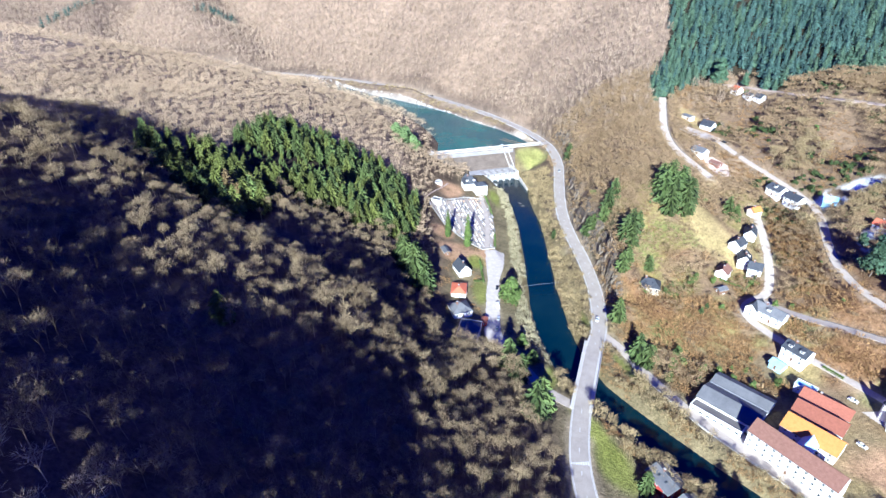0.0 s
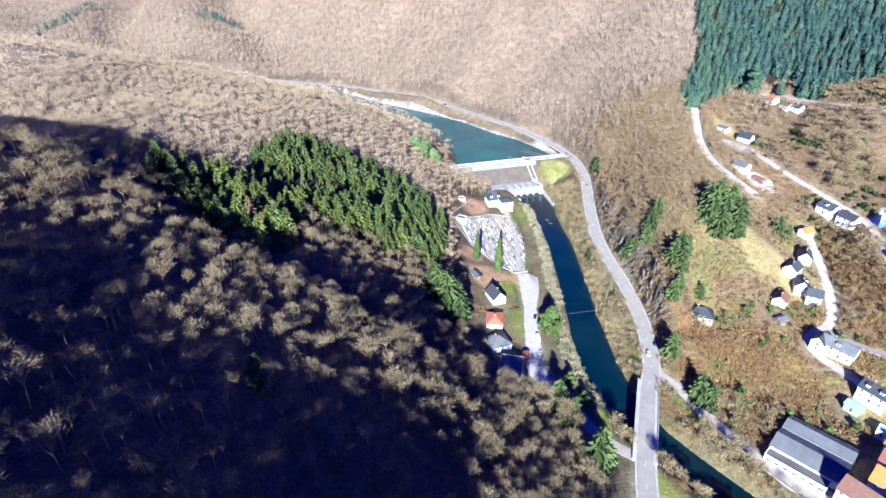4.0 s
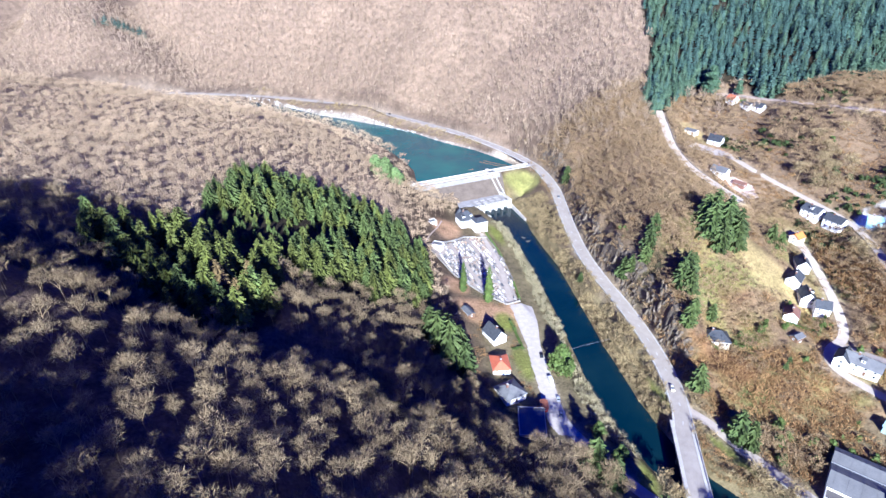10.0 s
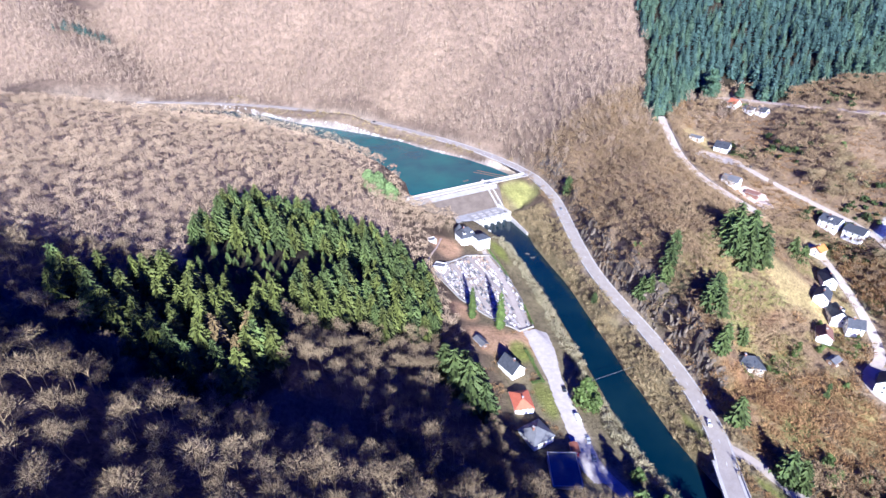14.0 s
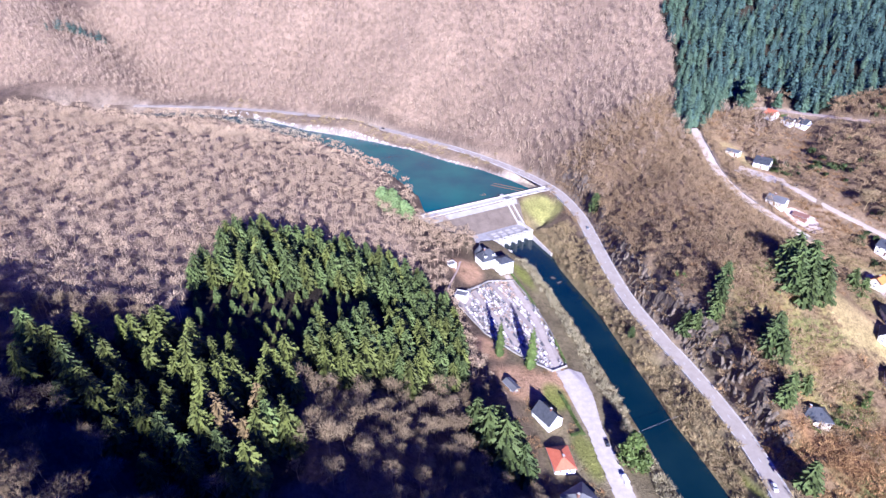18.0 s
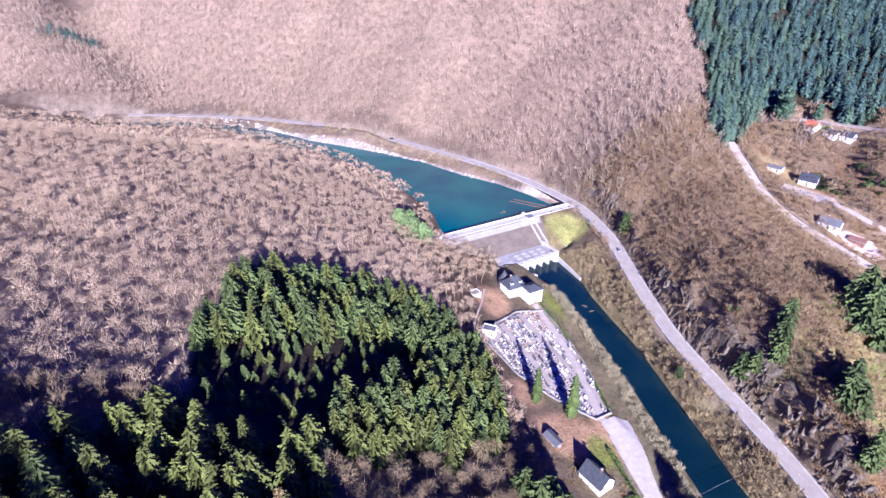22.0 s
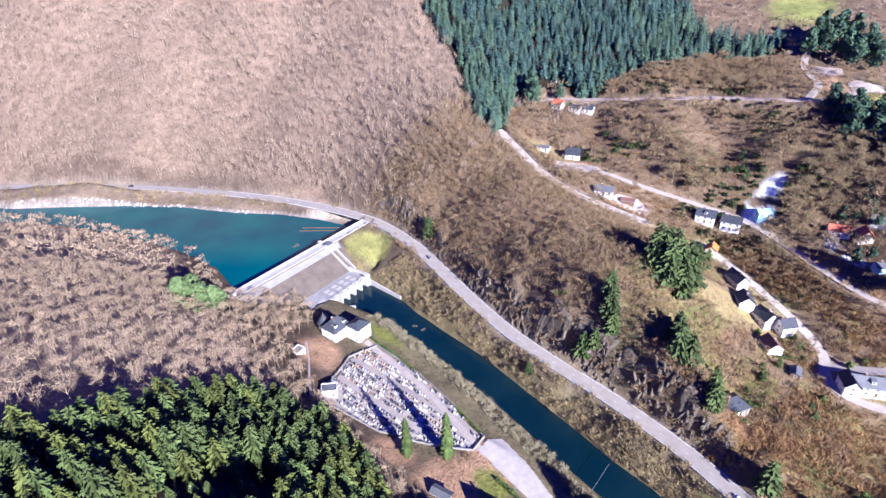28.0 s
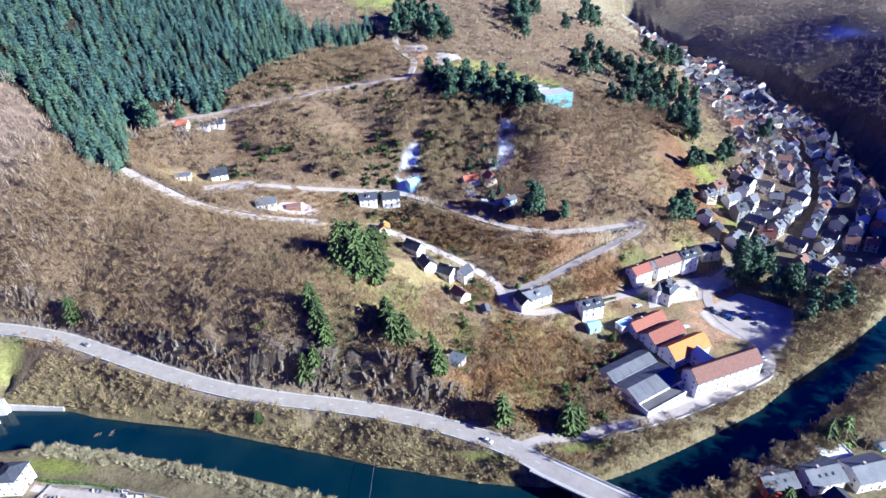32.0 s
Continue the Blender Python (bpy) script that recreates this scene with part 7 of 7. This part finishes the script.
def rocks():
    """A broken wall of slate along the inner side of the valley road, higher in some stretches."""
    r = np.random.default_rng(23)
    models = [crag(r) for _ in range(10)]
    face = thing("rock_face", pose(0, 0, 0), "jagged dark slate cliff above the road", "rock face")
    c, n = ribbon(ROAD_NORTH, 4, 0, 2.0)
    # the standing face: steep fins and clefts of slate, higher in some stretches
    Y, U = np.meshgrid(np.arange(267, 549, 0.5), np.linspace(0, 1, 34), indexing="ij")
    X = np.interp(Y, c[:140, 1], c[:140, 0]) + 4.9 + U * 9.0
    high = np.interp(Y, CLIFF_Y, CLIFF_TALL) * 0.9 * step(-0.55, 0.35, lattice(Y, X, 12, 103))
    w = Y + 0.45 * X + lattice(X, Y, 6, 104) * 2.0
    fins = np.abs(lattice(w, X * 0.25, 1.7, 101)) * 2.4 + np.abs(lattice(w * 0.8, X * 0.5, 3.9, 102)) * 3.2 + lattice(Y, X, 0.9, 105) * 0.35 - 1.9
    ledge = np.floor(U * 5 + lattice(Y, X, 5, 106)) / 5 - U
    out = (fins + ledge * 5.0) * high * np.sin(np.pi * np.clip(U, 0.02, 0.98) ** 0.55) ** 0.8
    Z = height(X, Y) + np.where(out > 0, out, out * 0.4 - 0.25) - 0.3 * (U < 0.05) - 0.5 * (U > 0.95)
    k = Y.shape[1]
    q = (np.arange(Y.shape[0] - 1)[:, None] * k + np.arange(k - 1)[None]).ravel()
    part("cliff", mesh_arrays("cliff", np.stack([X - np.maximum(out, 0) * 0.45, Y, Z], 2).reshape(-1, 3), np.stack([q, q + 1, q + 1 + k, q + k], 1)[:, ::-1], M_ROCK), face, "fins and ledges of dark slate")
    y, count = 268.0, 0
    while y < 548 and count < 298:
        tall = max(0.0, float(np.interp(y, CLIFF_Y, CLIFF_TALL)) + r.normal(0, 0.12))
        for row in range(3):
            if r.uniform() > 0.1 + 0.75 * tall - 0.08 * row or count >= 298:
                continue
            yy = y + r.uniform(-1.2, 1.2)
            x = float(np.interp(yy, c[:140, 1], c[:140, 0])) + 5.5 + row * 1.8 + r.uniform(-0.3, 1.8)
            z = float(height(np.array([x]), np.array([yy]))[0])
            hi = (0.7 + 2.0 * tall) * r.uniform(0.4, 1.5)
            m = Matrix.Translation((x, yy, z - 0.3)) @ Euler((r.uniform(-0.45, 0.3), r.uniform(-0.1, 0.5), r.uniform(-0.9, 0.9))).to_matrix().to_4x4() @ Matrix.Diagonal((r.uniform(0.5, 1.4), r.uniform(0.4, 1.3), hi, 1))
            part("rock", models[r.integers(0, 10)], face, "", m)
            count += 1
        y += r.uniform(0.8, 2.4)


rocks()


# ---- the graveyard ----
GRAVEYARD = [(-13, 410), (0, 380), (19, 357), (28, 348), (37, 350.5), (39, 379), (38.5, 408), (34, 433), (17, 433)]


def graveyard():
    r = np.random.default_rng(5)
    lot = [(x, y) for x, y in GRAVEYARD]
    n = len(lot)
    z = lambda x, y: float(height(np.array([x]), np.array([y]))[0])
    wall = thing("graveyard_wall", pose(0, 0, 0), "low pale stone wall round the graveyard", "wall")
    for (ax, ay), (bx, by) in zip(lot, lot[1:] + lot[:1]):
        ln = math.hypot(bx - ax, by - ay)
        k = max(1, int(ln / 4))
        for i in range(k):
            px, py = ax + (bx - ax) * (i + 0.5) / k, ay + (by - ay) * (i + 0.5) / k
            part("wall_panel", shared(("gw", round(ln / k, 1)), lambda: box("wall_panel", -ln / k / 2, ln / k / 2, -0.2, 0.2, -1.2, 1.1, M_WALL_STONE)), wall, "", Matrix.Translation((px, py, z(px, py))) @ Matrix.Rotation(math.atan2(by - ay, bx - ax), 4, "Z"))
    tops = [box("slab", -0.7, 0.7, -1.2, 1.2, -0.3, 0.28, m) for m in (M_STONE_PALE, M_STONE_DARK, M_PLOT)]
    head_data = box_data(-0.62, 0.62, 0.98, 1.18, 0.2, 0.95), box_data(-0.36, 0.36, 1.0, 1.16, 0.95, 1.2)
    heads = [joined("headstone", head_data, m) for m in (M_STONE_PALE, M_STONE_DARK, M_WALL_STONE)]
    cross = joined("cross", [box_data(-0.09, 0.09, 0.95, 1.1, 0.2, 1.9), box_data(-0.4, 0.4, 0.95, 1.1, 1.25, 1.45)], M_STONE_PALE)
    a = radians(104)
    ux, uy = math.cos(a), math.sin(a)
    vx, vy = -uy, ux
    spots = []
    for i in range(-22, 23):
        for j in range(-27, 28):
            px, py = 14 + ux * j * 1.72 + vx * i * 2.62, 392 + uy * j * 1.72 + vy * i * 2.62
            if i % 6 == 1 or j % 13 == 6 or r.uniform() < 0.07 or not inside(GRAVEYARD, np.array([px]), np.array([py]))[0]:
                continue
            if float(along([(p[0], p[1]) for p in LANE_GRAVES], np.array([px]), np.array([py]))[0][0]) < 2.2 or math.hypot(px + 6, py - 411) < 6.5:
                continue
            spots.append((px, py))
    spots.sort(key=lambda p: math.hypot(p[0] - 8, p[1] - 362))
    far = {0: [], 1: [], 2: []}
    words = ("pale stone grave slab with headstone", "dark polished granite grave slab with headstone", "earth-filled grave bed with a grey headstone")
    for k, (px, py) in enumerate(spots):
        kind = int(r.choice([0, 0, 0, 1, 1, 2, 2]))
        m = Matrix.Translation((px, py, z(px, py))) @ Matrix.Rotation(a - math.pi / 2 + r.uniform(-0.06, 0.06), 4, "Z") @ Matrix.Translation((r.uniform(-0.15, 0.15), r.uniform(-0.25, 0.25), 0)) @ Matrix.Diagonal((r.uniform(0.65, 1.15), r.uniform(0.75, 1.05), r.uniform(0.6, 1.25), 1))
        if k < 295:
            g = thing("grave", m, words[kind], "grave", "graves")
            part("slab", tops[kind], g)
            part("headstone", cross if r.uniform() < 0.16 else heads[kind], g)
        else:
            far[kind] += [([tuple(m @ Vector(p)) for p in v], f) for v, f in (box_data(-0.7, 0.7, -1.2, 1.2, -0.3, 0.28), *head_data)]
    for kind, mt in enumerate((M_STONE_PALE, M_STONE_DARK, M_PLOT)):
        if far[kind]:
            tagged(new("grave_rows", joined("grave_rows", far[kind], mt)), ("rows of pale stone graves", "rows of dark granite graves", "rows of earth-filled grave beds")[kind], "graves", kind="stuff")


graveyard()


# ---- vehicles ----
def car(x, y, turn, paint, label, van=False, z=None):
    z = float(height(np.array([x]), np.array([y]))[0]) + 0.12 if z is None else z
    c = thing("van" if van else "car", pose(x, y, z, 0, 0, turn), label, "van" if van else "car")
    L, W = (2.5, 0.95) if van else (2.15, 0.87)
    hi = 1.9 if van else 1.42

    def shell(name, prof, w0, w1, material):
        k = len(prof)
        v = [(px, -w0 if pz < 0.9 else -w1, pz) for px, pz in prof] + [(px, w0 if pz < 0.9 else w1, pz) for px, pz in prof]
        f = [tuple(range(k)), tuple(range(2 * k - 1, k - 1, -1))] + [(i, k + i, k + (i + 1) % k, (i + 1) % k) for i in range(k)]
        return mesh_from(name, v, f, material)
    if van:
        body = [(-L, 0.3), (-L, 1.75), (-L + 0.15, hi), (1.3, hi), (1.75, 1.1), (L, 0.95), (L, 0.3)]
        glass = [(1.0, 1.15), (1.0, 1.78), (1.36, 1.78), (1.77, 1.15)]
    else:
        body = [(-L, 0.3), (-L, 0.82), (-L + 0.2, 0.92), (1.0, 0.92), (L - 0.1, 0.75), (L, 0.6), (L, 0.3)]
        glass = [(-1.7, 0.9), (-1.3, hi - 0.06), (0.35, hi - 0.06), (1.05, 0.9)]
    b = part("body", shared(("body", van, paint), lambda: shell("body", body, W, W - 0.03, M_CAR[paint])), c)
    part("glass_house", shared(("glass", van), lambda: shell("glass_house", glass, W - 0.06, W - (0.0 if van else 0.16), M_PANE)), c)
    if not van:
        part("roof", shared(("croof", paint), lambda: box("roof", -1.2, 0.3, -0.66, 0.66, hi - 0.07, hi, M_CAR[paint])), c)
    for s in (-1, 1):
        part("headlight", shared("headlight", lambda: box("headlight", -0.04, 0.02, -0.18, 0.18, -0.08, 0.08, M_FRAME)), b, "", Matrix.Translation((L, s * (W - 0.28), 0.62)))
        for wx in (-L + 0.75, L - 0.8):
            def wheel():
                k = 12
                v = [(0.31 * math.cos(i * 6.2832 / k), sy, 0.31 * math.sin(i * 6.2832 / k)) for sy in (-0.1, 0.1) for i in range(k)]
                return mesh_from("wheel", v, [(i, (i + 1) % k, k + (i + 1) % k, k + i) for i in range(k)] + [tuple(range(k - 1, -1, -1)), tuple(range(k, 2 * k))], M_TYRE)
            part("wheel", shared("wheel", wheel), c, "", Matrix.Translation((wx, s * (W - 0.06), 0.31)))


car(33.6, 280.5, 90, "white", "white van parked beside the river lane", True)
car(33.2, 267.3, 80, "silver", "silver car parked in the shade by the lane")
car(34.8, 299.5, 80, "black", "black car parked on the gravel lot")
car(31.5, 257.5, 75, "grey", "grey car parked by the dark workshop")
for i, (x, y, p) in enumerate(((206, 156, "black"), (204, 153.5, "grey"), (202.4, 151, "black"), (200.8, 148.5, "blue"), (199.2, 146, "grey"))):
    car(x, y, -30, p, f"{p} car in a row on the square")
for x, y, a, p in ((201, 138.5, -50, "black"), (197, 134, -50, "grey"), (166.5, 141.5, 30, "silver"), (169, 138.5, 30, "white"), (126, 194, -50, "black"), (129, 189.5, -50, "silver"), (132.5, 184.5, -50, "grey"), (196, 196, -55, "white"), (222, 165, -40, "silver"), (186, 172, -60, "white")):
    car(x, y, a, p, f"{p} car parked on the pale yard")
car(90.2, 262.5, -108, "white", "white car driving on the valley road", z=7.7)
car(104.5, 477, -104, "grey", "dark grey car on the valley road", z=16.45)
car(-18, 731, 136, "black", "black car on the lakeside road", z=20.95)
car(224, 431, -70, "black", "black car on the hill lane", z=59.3)


# ---- squares, yards and gravel ----
def paving(name, outline, lift, material, label):
    """A thin paved sheet that follows the ground."""
    xs, ys = [p[0] for p in outline], [p[1] for p in outline]
    X, Y = np.meshgrid(np.arange(min(xs), max(xs), 0.6), np.arange(min(ys), max(ys), 0.6))
    ok = inside(outline, X.ravel(), Y.ravel()).reshape(X.shape)
    Z = height(X, Y) + lift
    v = np.stack([X.ravel(), Y.ravel(), Z.ravel()], 1)
    w = X.shape[1]
    f = [(j * w + i, j * w + i + 1, (j + 1) * w + i + 1, (j + 1) * w + i) for j in range(X.shape[0] - 1) for i in range(w - 1) if ok[j, i] and ok[j, i + 1] and ok[j + 1, i] and ok[j + 1, i + 1]]
    used = sorted({k for q in f for k in q})
    re = {k: i for i, k in enumerate(used)}
    me = mesh_from(name, v[used], [tuple(re[k] for k in q) for q in f], material)
    return tagged(new(name, me), label, "paving", kind="structure")


paving("gravel_lot", [(30, 347), (29, 329), (29.2, 309), (27, 293), (26.5, 284), (23.5, 252), (26, 245), (36, 243), (33.5, 255), (35.5, 284), (37, 307), (42, 328), (44, 346), (38, 349)], 0.3, M_GRAVEL, "bright white gravel lot beside the graveyard")
paving("graveyard_path", [(x + (14 - x) * 0.03, y + (392 - y) * 0.03) for x, y in GRAVEYARD], 0.06, M_PATH, "pale gravel between the graves")
c, n = ribbon([(3, 454, 14), (-4, 436, 16), (-11, 422, 18.4), (-16, 410, 19.4)], 0.8, 0, 1.5)
c[:, 2] = height(c[:, 0], c[:, 1])
tagged(new("footpath", strip_mesh("footpath", c, n, 0.9, -0.9, 0.12, M_DIRT, 0.2)), "pale trodden footpath up to the pump house", "path", kind="structure")
paving("square", [(176, 128), (190, 118), (214, 112), (226, 138), (214, 152), (200, 164), (190, 158), (182, 146)], 0.12, M_LANE, "pale asphalt car park above the river")
paving("works_yard", [(119, 196), (127, 203), (138, 187), (140, 176), (161, 150), (173, 139), (164, 133), (155, 142), (137, 165), (124, 184)], 0.12, M_GRAVEL, "bright paved yard between mill and river")
paving("hilltop_lot", [(404, 386), (411, 368), (398, 362), (388, 374), (394, 383)], 0.4, M_DIRT, "sandy turning place on the hilltop")
paving("hilltop_car_park", [(387, 356), (403, 338), (391, 332), (375, 346)], 0.4, M_LANE, "pale gravel car park behind the hilltop pines")
c, n = ribbon([(348, 369, 0), (360, 367, 0), (372, 367, 0), (384, 376, 0), (398, 389, 0), (414, 397, 0), (440, 402, 0)], 3, 0, 4.0)
c[:, 2] = height(c[:, 0], c[:, 1])
tagged(new("hilltop_track", strip_mesh("hilltop_track", c, n, 2.6, -2.6, 0.4, M_LANE, 0.6)), "pale track climbing from the lane to the hilltop", "road", kind="structure")
paving("fork_yard", [(196, 456), (206, 462), (217, 451), (225, 440), (221, 432), (210, 436), (200, 444)], 0.3, M_LANE, "pale gravel yard where the hill lanes fork")
paving("dirt_yard", [(200, 410), (208, 412), (216, 400), (214, 388), (206, 388), (201, 398)], 0.3, M_DIRT, "sandy dirt yard between two hill lanes")
paving("upper_yard", [(196, 190), (214, 190), (232, 160), (246, 140), (238, 134), (214, 160)], 0.12, M_LANE, "pale forecourt before the terrace houses")


quay = np.array([(x, y) for x, y in RIVER if x > 300], float)
way = np.gradient(quay, axis=0)
way /= np.linalg.norm(way, axis=1)[:, None]
quay = quay + np.stack([-way[:, 1], way[:, 0]], 1) * 17
c, n = ribbon([(x, y, 0) for x, y in quay], 3, 0, 6.0)
c[:, 2] = height(c[:, 0], c[:, 1])
tagged(new("quay_road", strip_mesh("quay_road", c, n, 3.2, -3.2, 0.25, M_GRAVEL, 0.6)), "pale quay road along the river in the old town", "road", kind="structure")


def tail_pipe(name, a, b, r, material, label, category):
    a, b = Vector(a), Vector(b)
    d = b - a
    n = 8
    o = thing(name, Matrix.Translation(a) @ d.to_track_quat("Z", "Y").to_matrix().to_4x4(), label, category)
    v = [(r * math.cos(i * 6.2832 / n), r * math.sin(i * 6.2832 / n), z) for z in (0, d.length) for i in range(n)]
    part("shaft", mesh_from("shaft", v, [(i, (i + 1) % n, n + (i + 1) % n, n + i) for i in range(n)] + [tuple(range(n - 1, -1, -1)), tuple(range(n, 2 * n))], material), o)
    return o


# cable over the river, with its two posts
tail_pipe("cable", (51.5, 303, 4.5), (78.5, 309, 4.2), 0.04, M_STEEL, "thin pale cable stretched over the river", "cable")
tail_pipe("cable_post", (51.5, 303, 1.0), (51.5, 303, 4.8), 0.14, M_WOOD, "short wooden cable post on the bank", "post")
tail_pipe("cable_post", (78.5, 309, 0.5), (78.5, 309, 4.5), 0.14, M_WOOD, "short wooden cable post on the bank", "post")


def driftwood(x, y, z, r):
    o = thing("driftwood", pose(x, y, z, 0, 0, r.uniform(0, 360)), "weathered driftwood caught in the water", "driftwood")
    for i in range(6):
        a = r.uniform(0, 3.14)
        ln = r.uniform(0.4, 1.5)
        v, f = box_data(-ln, ln, -0.09, 0.09, -0.1, 0.14)
        part("branch", mesh_from("branch", v, f, M_BARK), o, "", Matrix.Translation((r.normal(0, 0.7), r.normal(0, 0.7), 0.05 * i)) @ Matrix.Rotation(a, 4, "Z"))


r_ = np.random.default_rng(31)
for x, y, z in ((66, 442, 0.05), (68, 436, 0.05), (45, 553, 15.05), (47.5, 554, 15.05)):
    driftwood(x, y, z, r_)

# boulders along the lake shore
shore = thing("shore_stones", pose(0, 0, 0), "pale broken stones along the lake shore", "stones")
stone_models = [crag(r_) for _ in range(4)]
M_PALE_STONE = mottled("pale_shore_stone", (0.38, 0.36, 0.33), (0.6, 0.58, 0.55), 1.0, 0.9, 0.05, per_object=0.3)
for q in stone_models:
    q.materials.clear()
    q.materials.append(M_PALE_STONE)
line = np.array([(80, 566), (66, 582), (50, 606), (24, 640), (-2, 668), (-20, 700), (-42, 728), (-74, 752), (-104, 778), (-150, 812), (-200, 838)], float)
k = r_.uniform(0, len(line) - 1.001, 2600)
j = k.astype(int)
sx, sy = (line[j] + (line[j + 1] - line[j]) * (k - j)[:, None] + r_.normal(0, 5.0, (2600, 2))).T
sg = lake_gap(sx, sy)
keep = np.nonzero((sg > -0.6) & (sg < 3.2))[0][:295]
for x, y in zip(sx[keep], sy[keep]):
    s = r_.uniform(0.4, 1.25)
    part("stone", stone_models[r_.integers(0, 4)], shore, "", Matrix.Translation((x, y, float(height(np.array([x]), np.array([y]))[0]) + 0.1)) @ Matrix.Rotation(r_.uniform(0, 6.28), 4, "Z") @ Matrix.Diagonal((s, s * 0.8, s * 0.6, 1)))


def shore_growth():
    """Low bushes between the lakeside road and the water."""
    x, y = jittered(-230, 104, 552, 860, 4.6, 0.3)
    g = lake_gap(x, y)
    ok = clear(x, y, 1.0) & (g > 5) & (g < 26) & (y > np.interp(x, [-230, -75, 22, 104], [840, 752, 640, 552])) & (lattice(x, y, 18, 121) + rng.uniform(-0.5, 0.5, len(x)) > 0.0)
    p = np.stack([x, y, height(x, y) - 0.15], 1)[ok]
    tagged(new("shore_bushes", scatter("shore_bushes", [bush_cloud(np.random.default_rng(330 + i), 70, 1.3, 2.8, 2.6, 0.10) for i in range(4)], p, rng.uniform(0.5, 1.4, len(p)), M_TWIG_BANK)), "low brown bushes between the lakeside road and the water", "bushes", kind="stuff")
    for ax, ay, bx, by in ((62, 575, 84, 556), (58, 572, 82, 552)):
        a, b = Vector((ax, ay, WATER_UP + 0.1)), Vector((bx, by, WATER_UP + 0.1))
        boom = thing("log_boom", Matrix.Translation(a) @ Matrix.Rotation(math.atan2(by - ay, bx - ax), 4, "Z"), "brown floating log boom moored by the dam", "log boom")
        for i in range(9):
            part("log", shared("boom_log", lambda: box("log", 0.1, 3.0, -0.22, 0.22, -0.2, 0.25, M_WOOD)), boom, "", Matrix.Translation((i * 3.15, (i % 2) * 0.2, 0)))


shore_growth()


def upper_slope():
    """Taller bare trees, rusty thickets and evergreen shrubs between the upper lanes."""
    def free(x, y, gap=8.5):
        ok = clear(x, y, 1.5) & ~inside(SPRUCE_HILL, x, y)
        for px, py in [(hx, hy) for _, hx, hy, *_ in HILL] + [(353, 255), (368, 269)]:
            ok &= np.hypot(x - px, y - py) > gap
        return ok

    def at(x, y, ok):
        return np.stack([x, y, height(x, y) - 0.15], 1)[ok]
    tall = [twig_tree(np.random.default_rng(300 + i), 330, 1.2, 10.0, 4.4, 6, 0.085) for i in range(4)]
    x, y = jittered(230, 380, 250, 460, 5.6)
    belt = inside([(358, 316), (350, 331), (316, 337), (268, 336), (252, 319), (300, 304), (334, 294)], x, y)
    belt |= np.hypot(x - 300, y - 270) < 15
    belt |= (np.hypot(x - 262, y - 392) < 20) & (rng.uniform(0, 1, len(x)) < 0.6)
    belt |= lattice(x, y, 24, 91) + rng.uniform(-0.5, 0.5, len(x)) > 0.85
    p = at(x, y, belt & free(x, y, 10.5))
    tagged(new("slope_trees", scatter("slope_trees", tall, p, rng.uniform(0.8, 1.45, len(p)), M_TWIG_BANK)), "tall leafless trees between the upper lanes", "bare trees", kind="stuff")
    x, y = jittered(286, 396, 392, 500, 4.6, 0.3)
    fringe = inside([(290, 496), (314, 484), (344, 460), (384, 438), (392, 402), (356, 396), (338, 420), (314, 448), (301, 474)], x, y)
    p = at(x, y, fringe & free(x, y))
    tagged(new("fringe_trees", scatter("fringe_trees", tall, p, rng.uniform(0.7, 1.15, len(p)), M_TWIG_EAST)), "tall bare trees between the spruce wood and the track", "bare trees", kind="stuff")
    thick = [bush_cloud(np.random.default_rng(310 + i), 110, 1.2, 2.6, 3.2, 0.085) for i in range(4)]
    x, y = jittered(196, 250, 258, 356, 3.0)
    lower = inside([(240, 350), (236, 326), (226, 296), (216, 264), (204, 266), (208, 290), (212, 322), (226, 350)], x, y)
    p = at(x, y, lower & free(x, y, 9.0))
    tagged(new("rusty_thicket", scatter("rusty_thicket", thick, p, rng.uniform(0.7, 1.8, len(p)), M_BUSH_BROWN)), "rust-brown leafless thicket below the upper lane", "bushes", kind="stuff")
    shrubs = [leafy(np.random.default_rng(320 + i), 120, 2.6, 2.0, 0.1, 5, 0.42) for i in range(3)]
    x, y = jittered(226, 352, 330, 470, 3.9)
    ever = (lattice(x, y, 20, 93) + rng.uniform(-0.8, 0.8, len(x)) > 0.5) & free(x, y)
    p = at(x, y, ever)
    tagged(new("evergreen_shrubs", scatter("evergreen_shrubs", shrubs, p, rng.uniform(0.7, 2.0, len(p)), M_NEEDLE_DARK)), "dark evergreen shrubs scattered over the upper slope", "bushes", kind="stuff")


upper_slope()
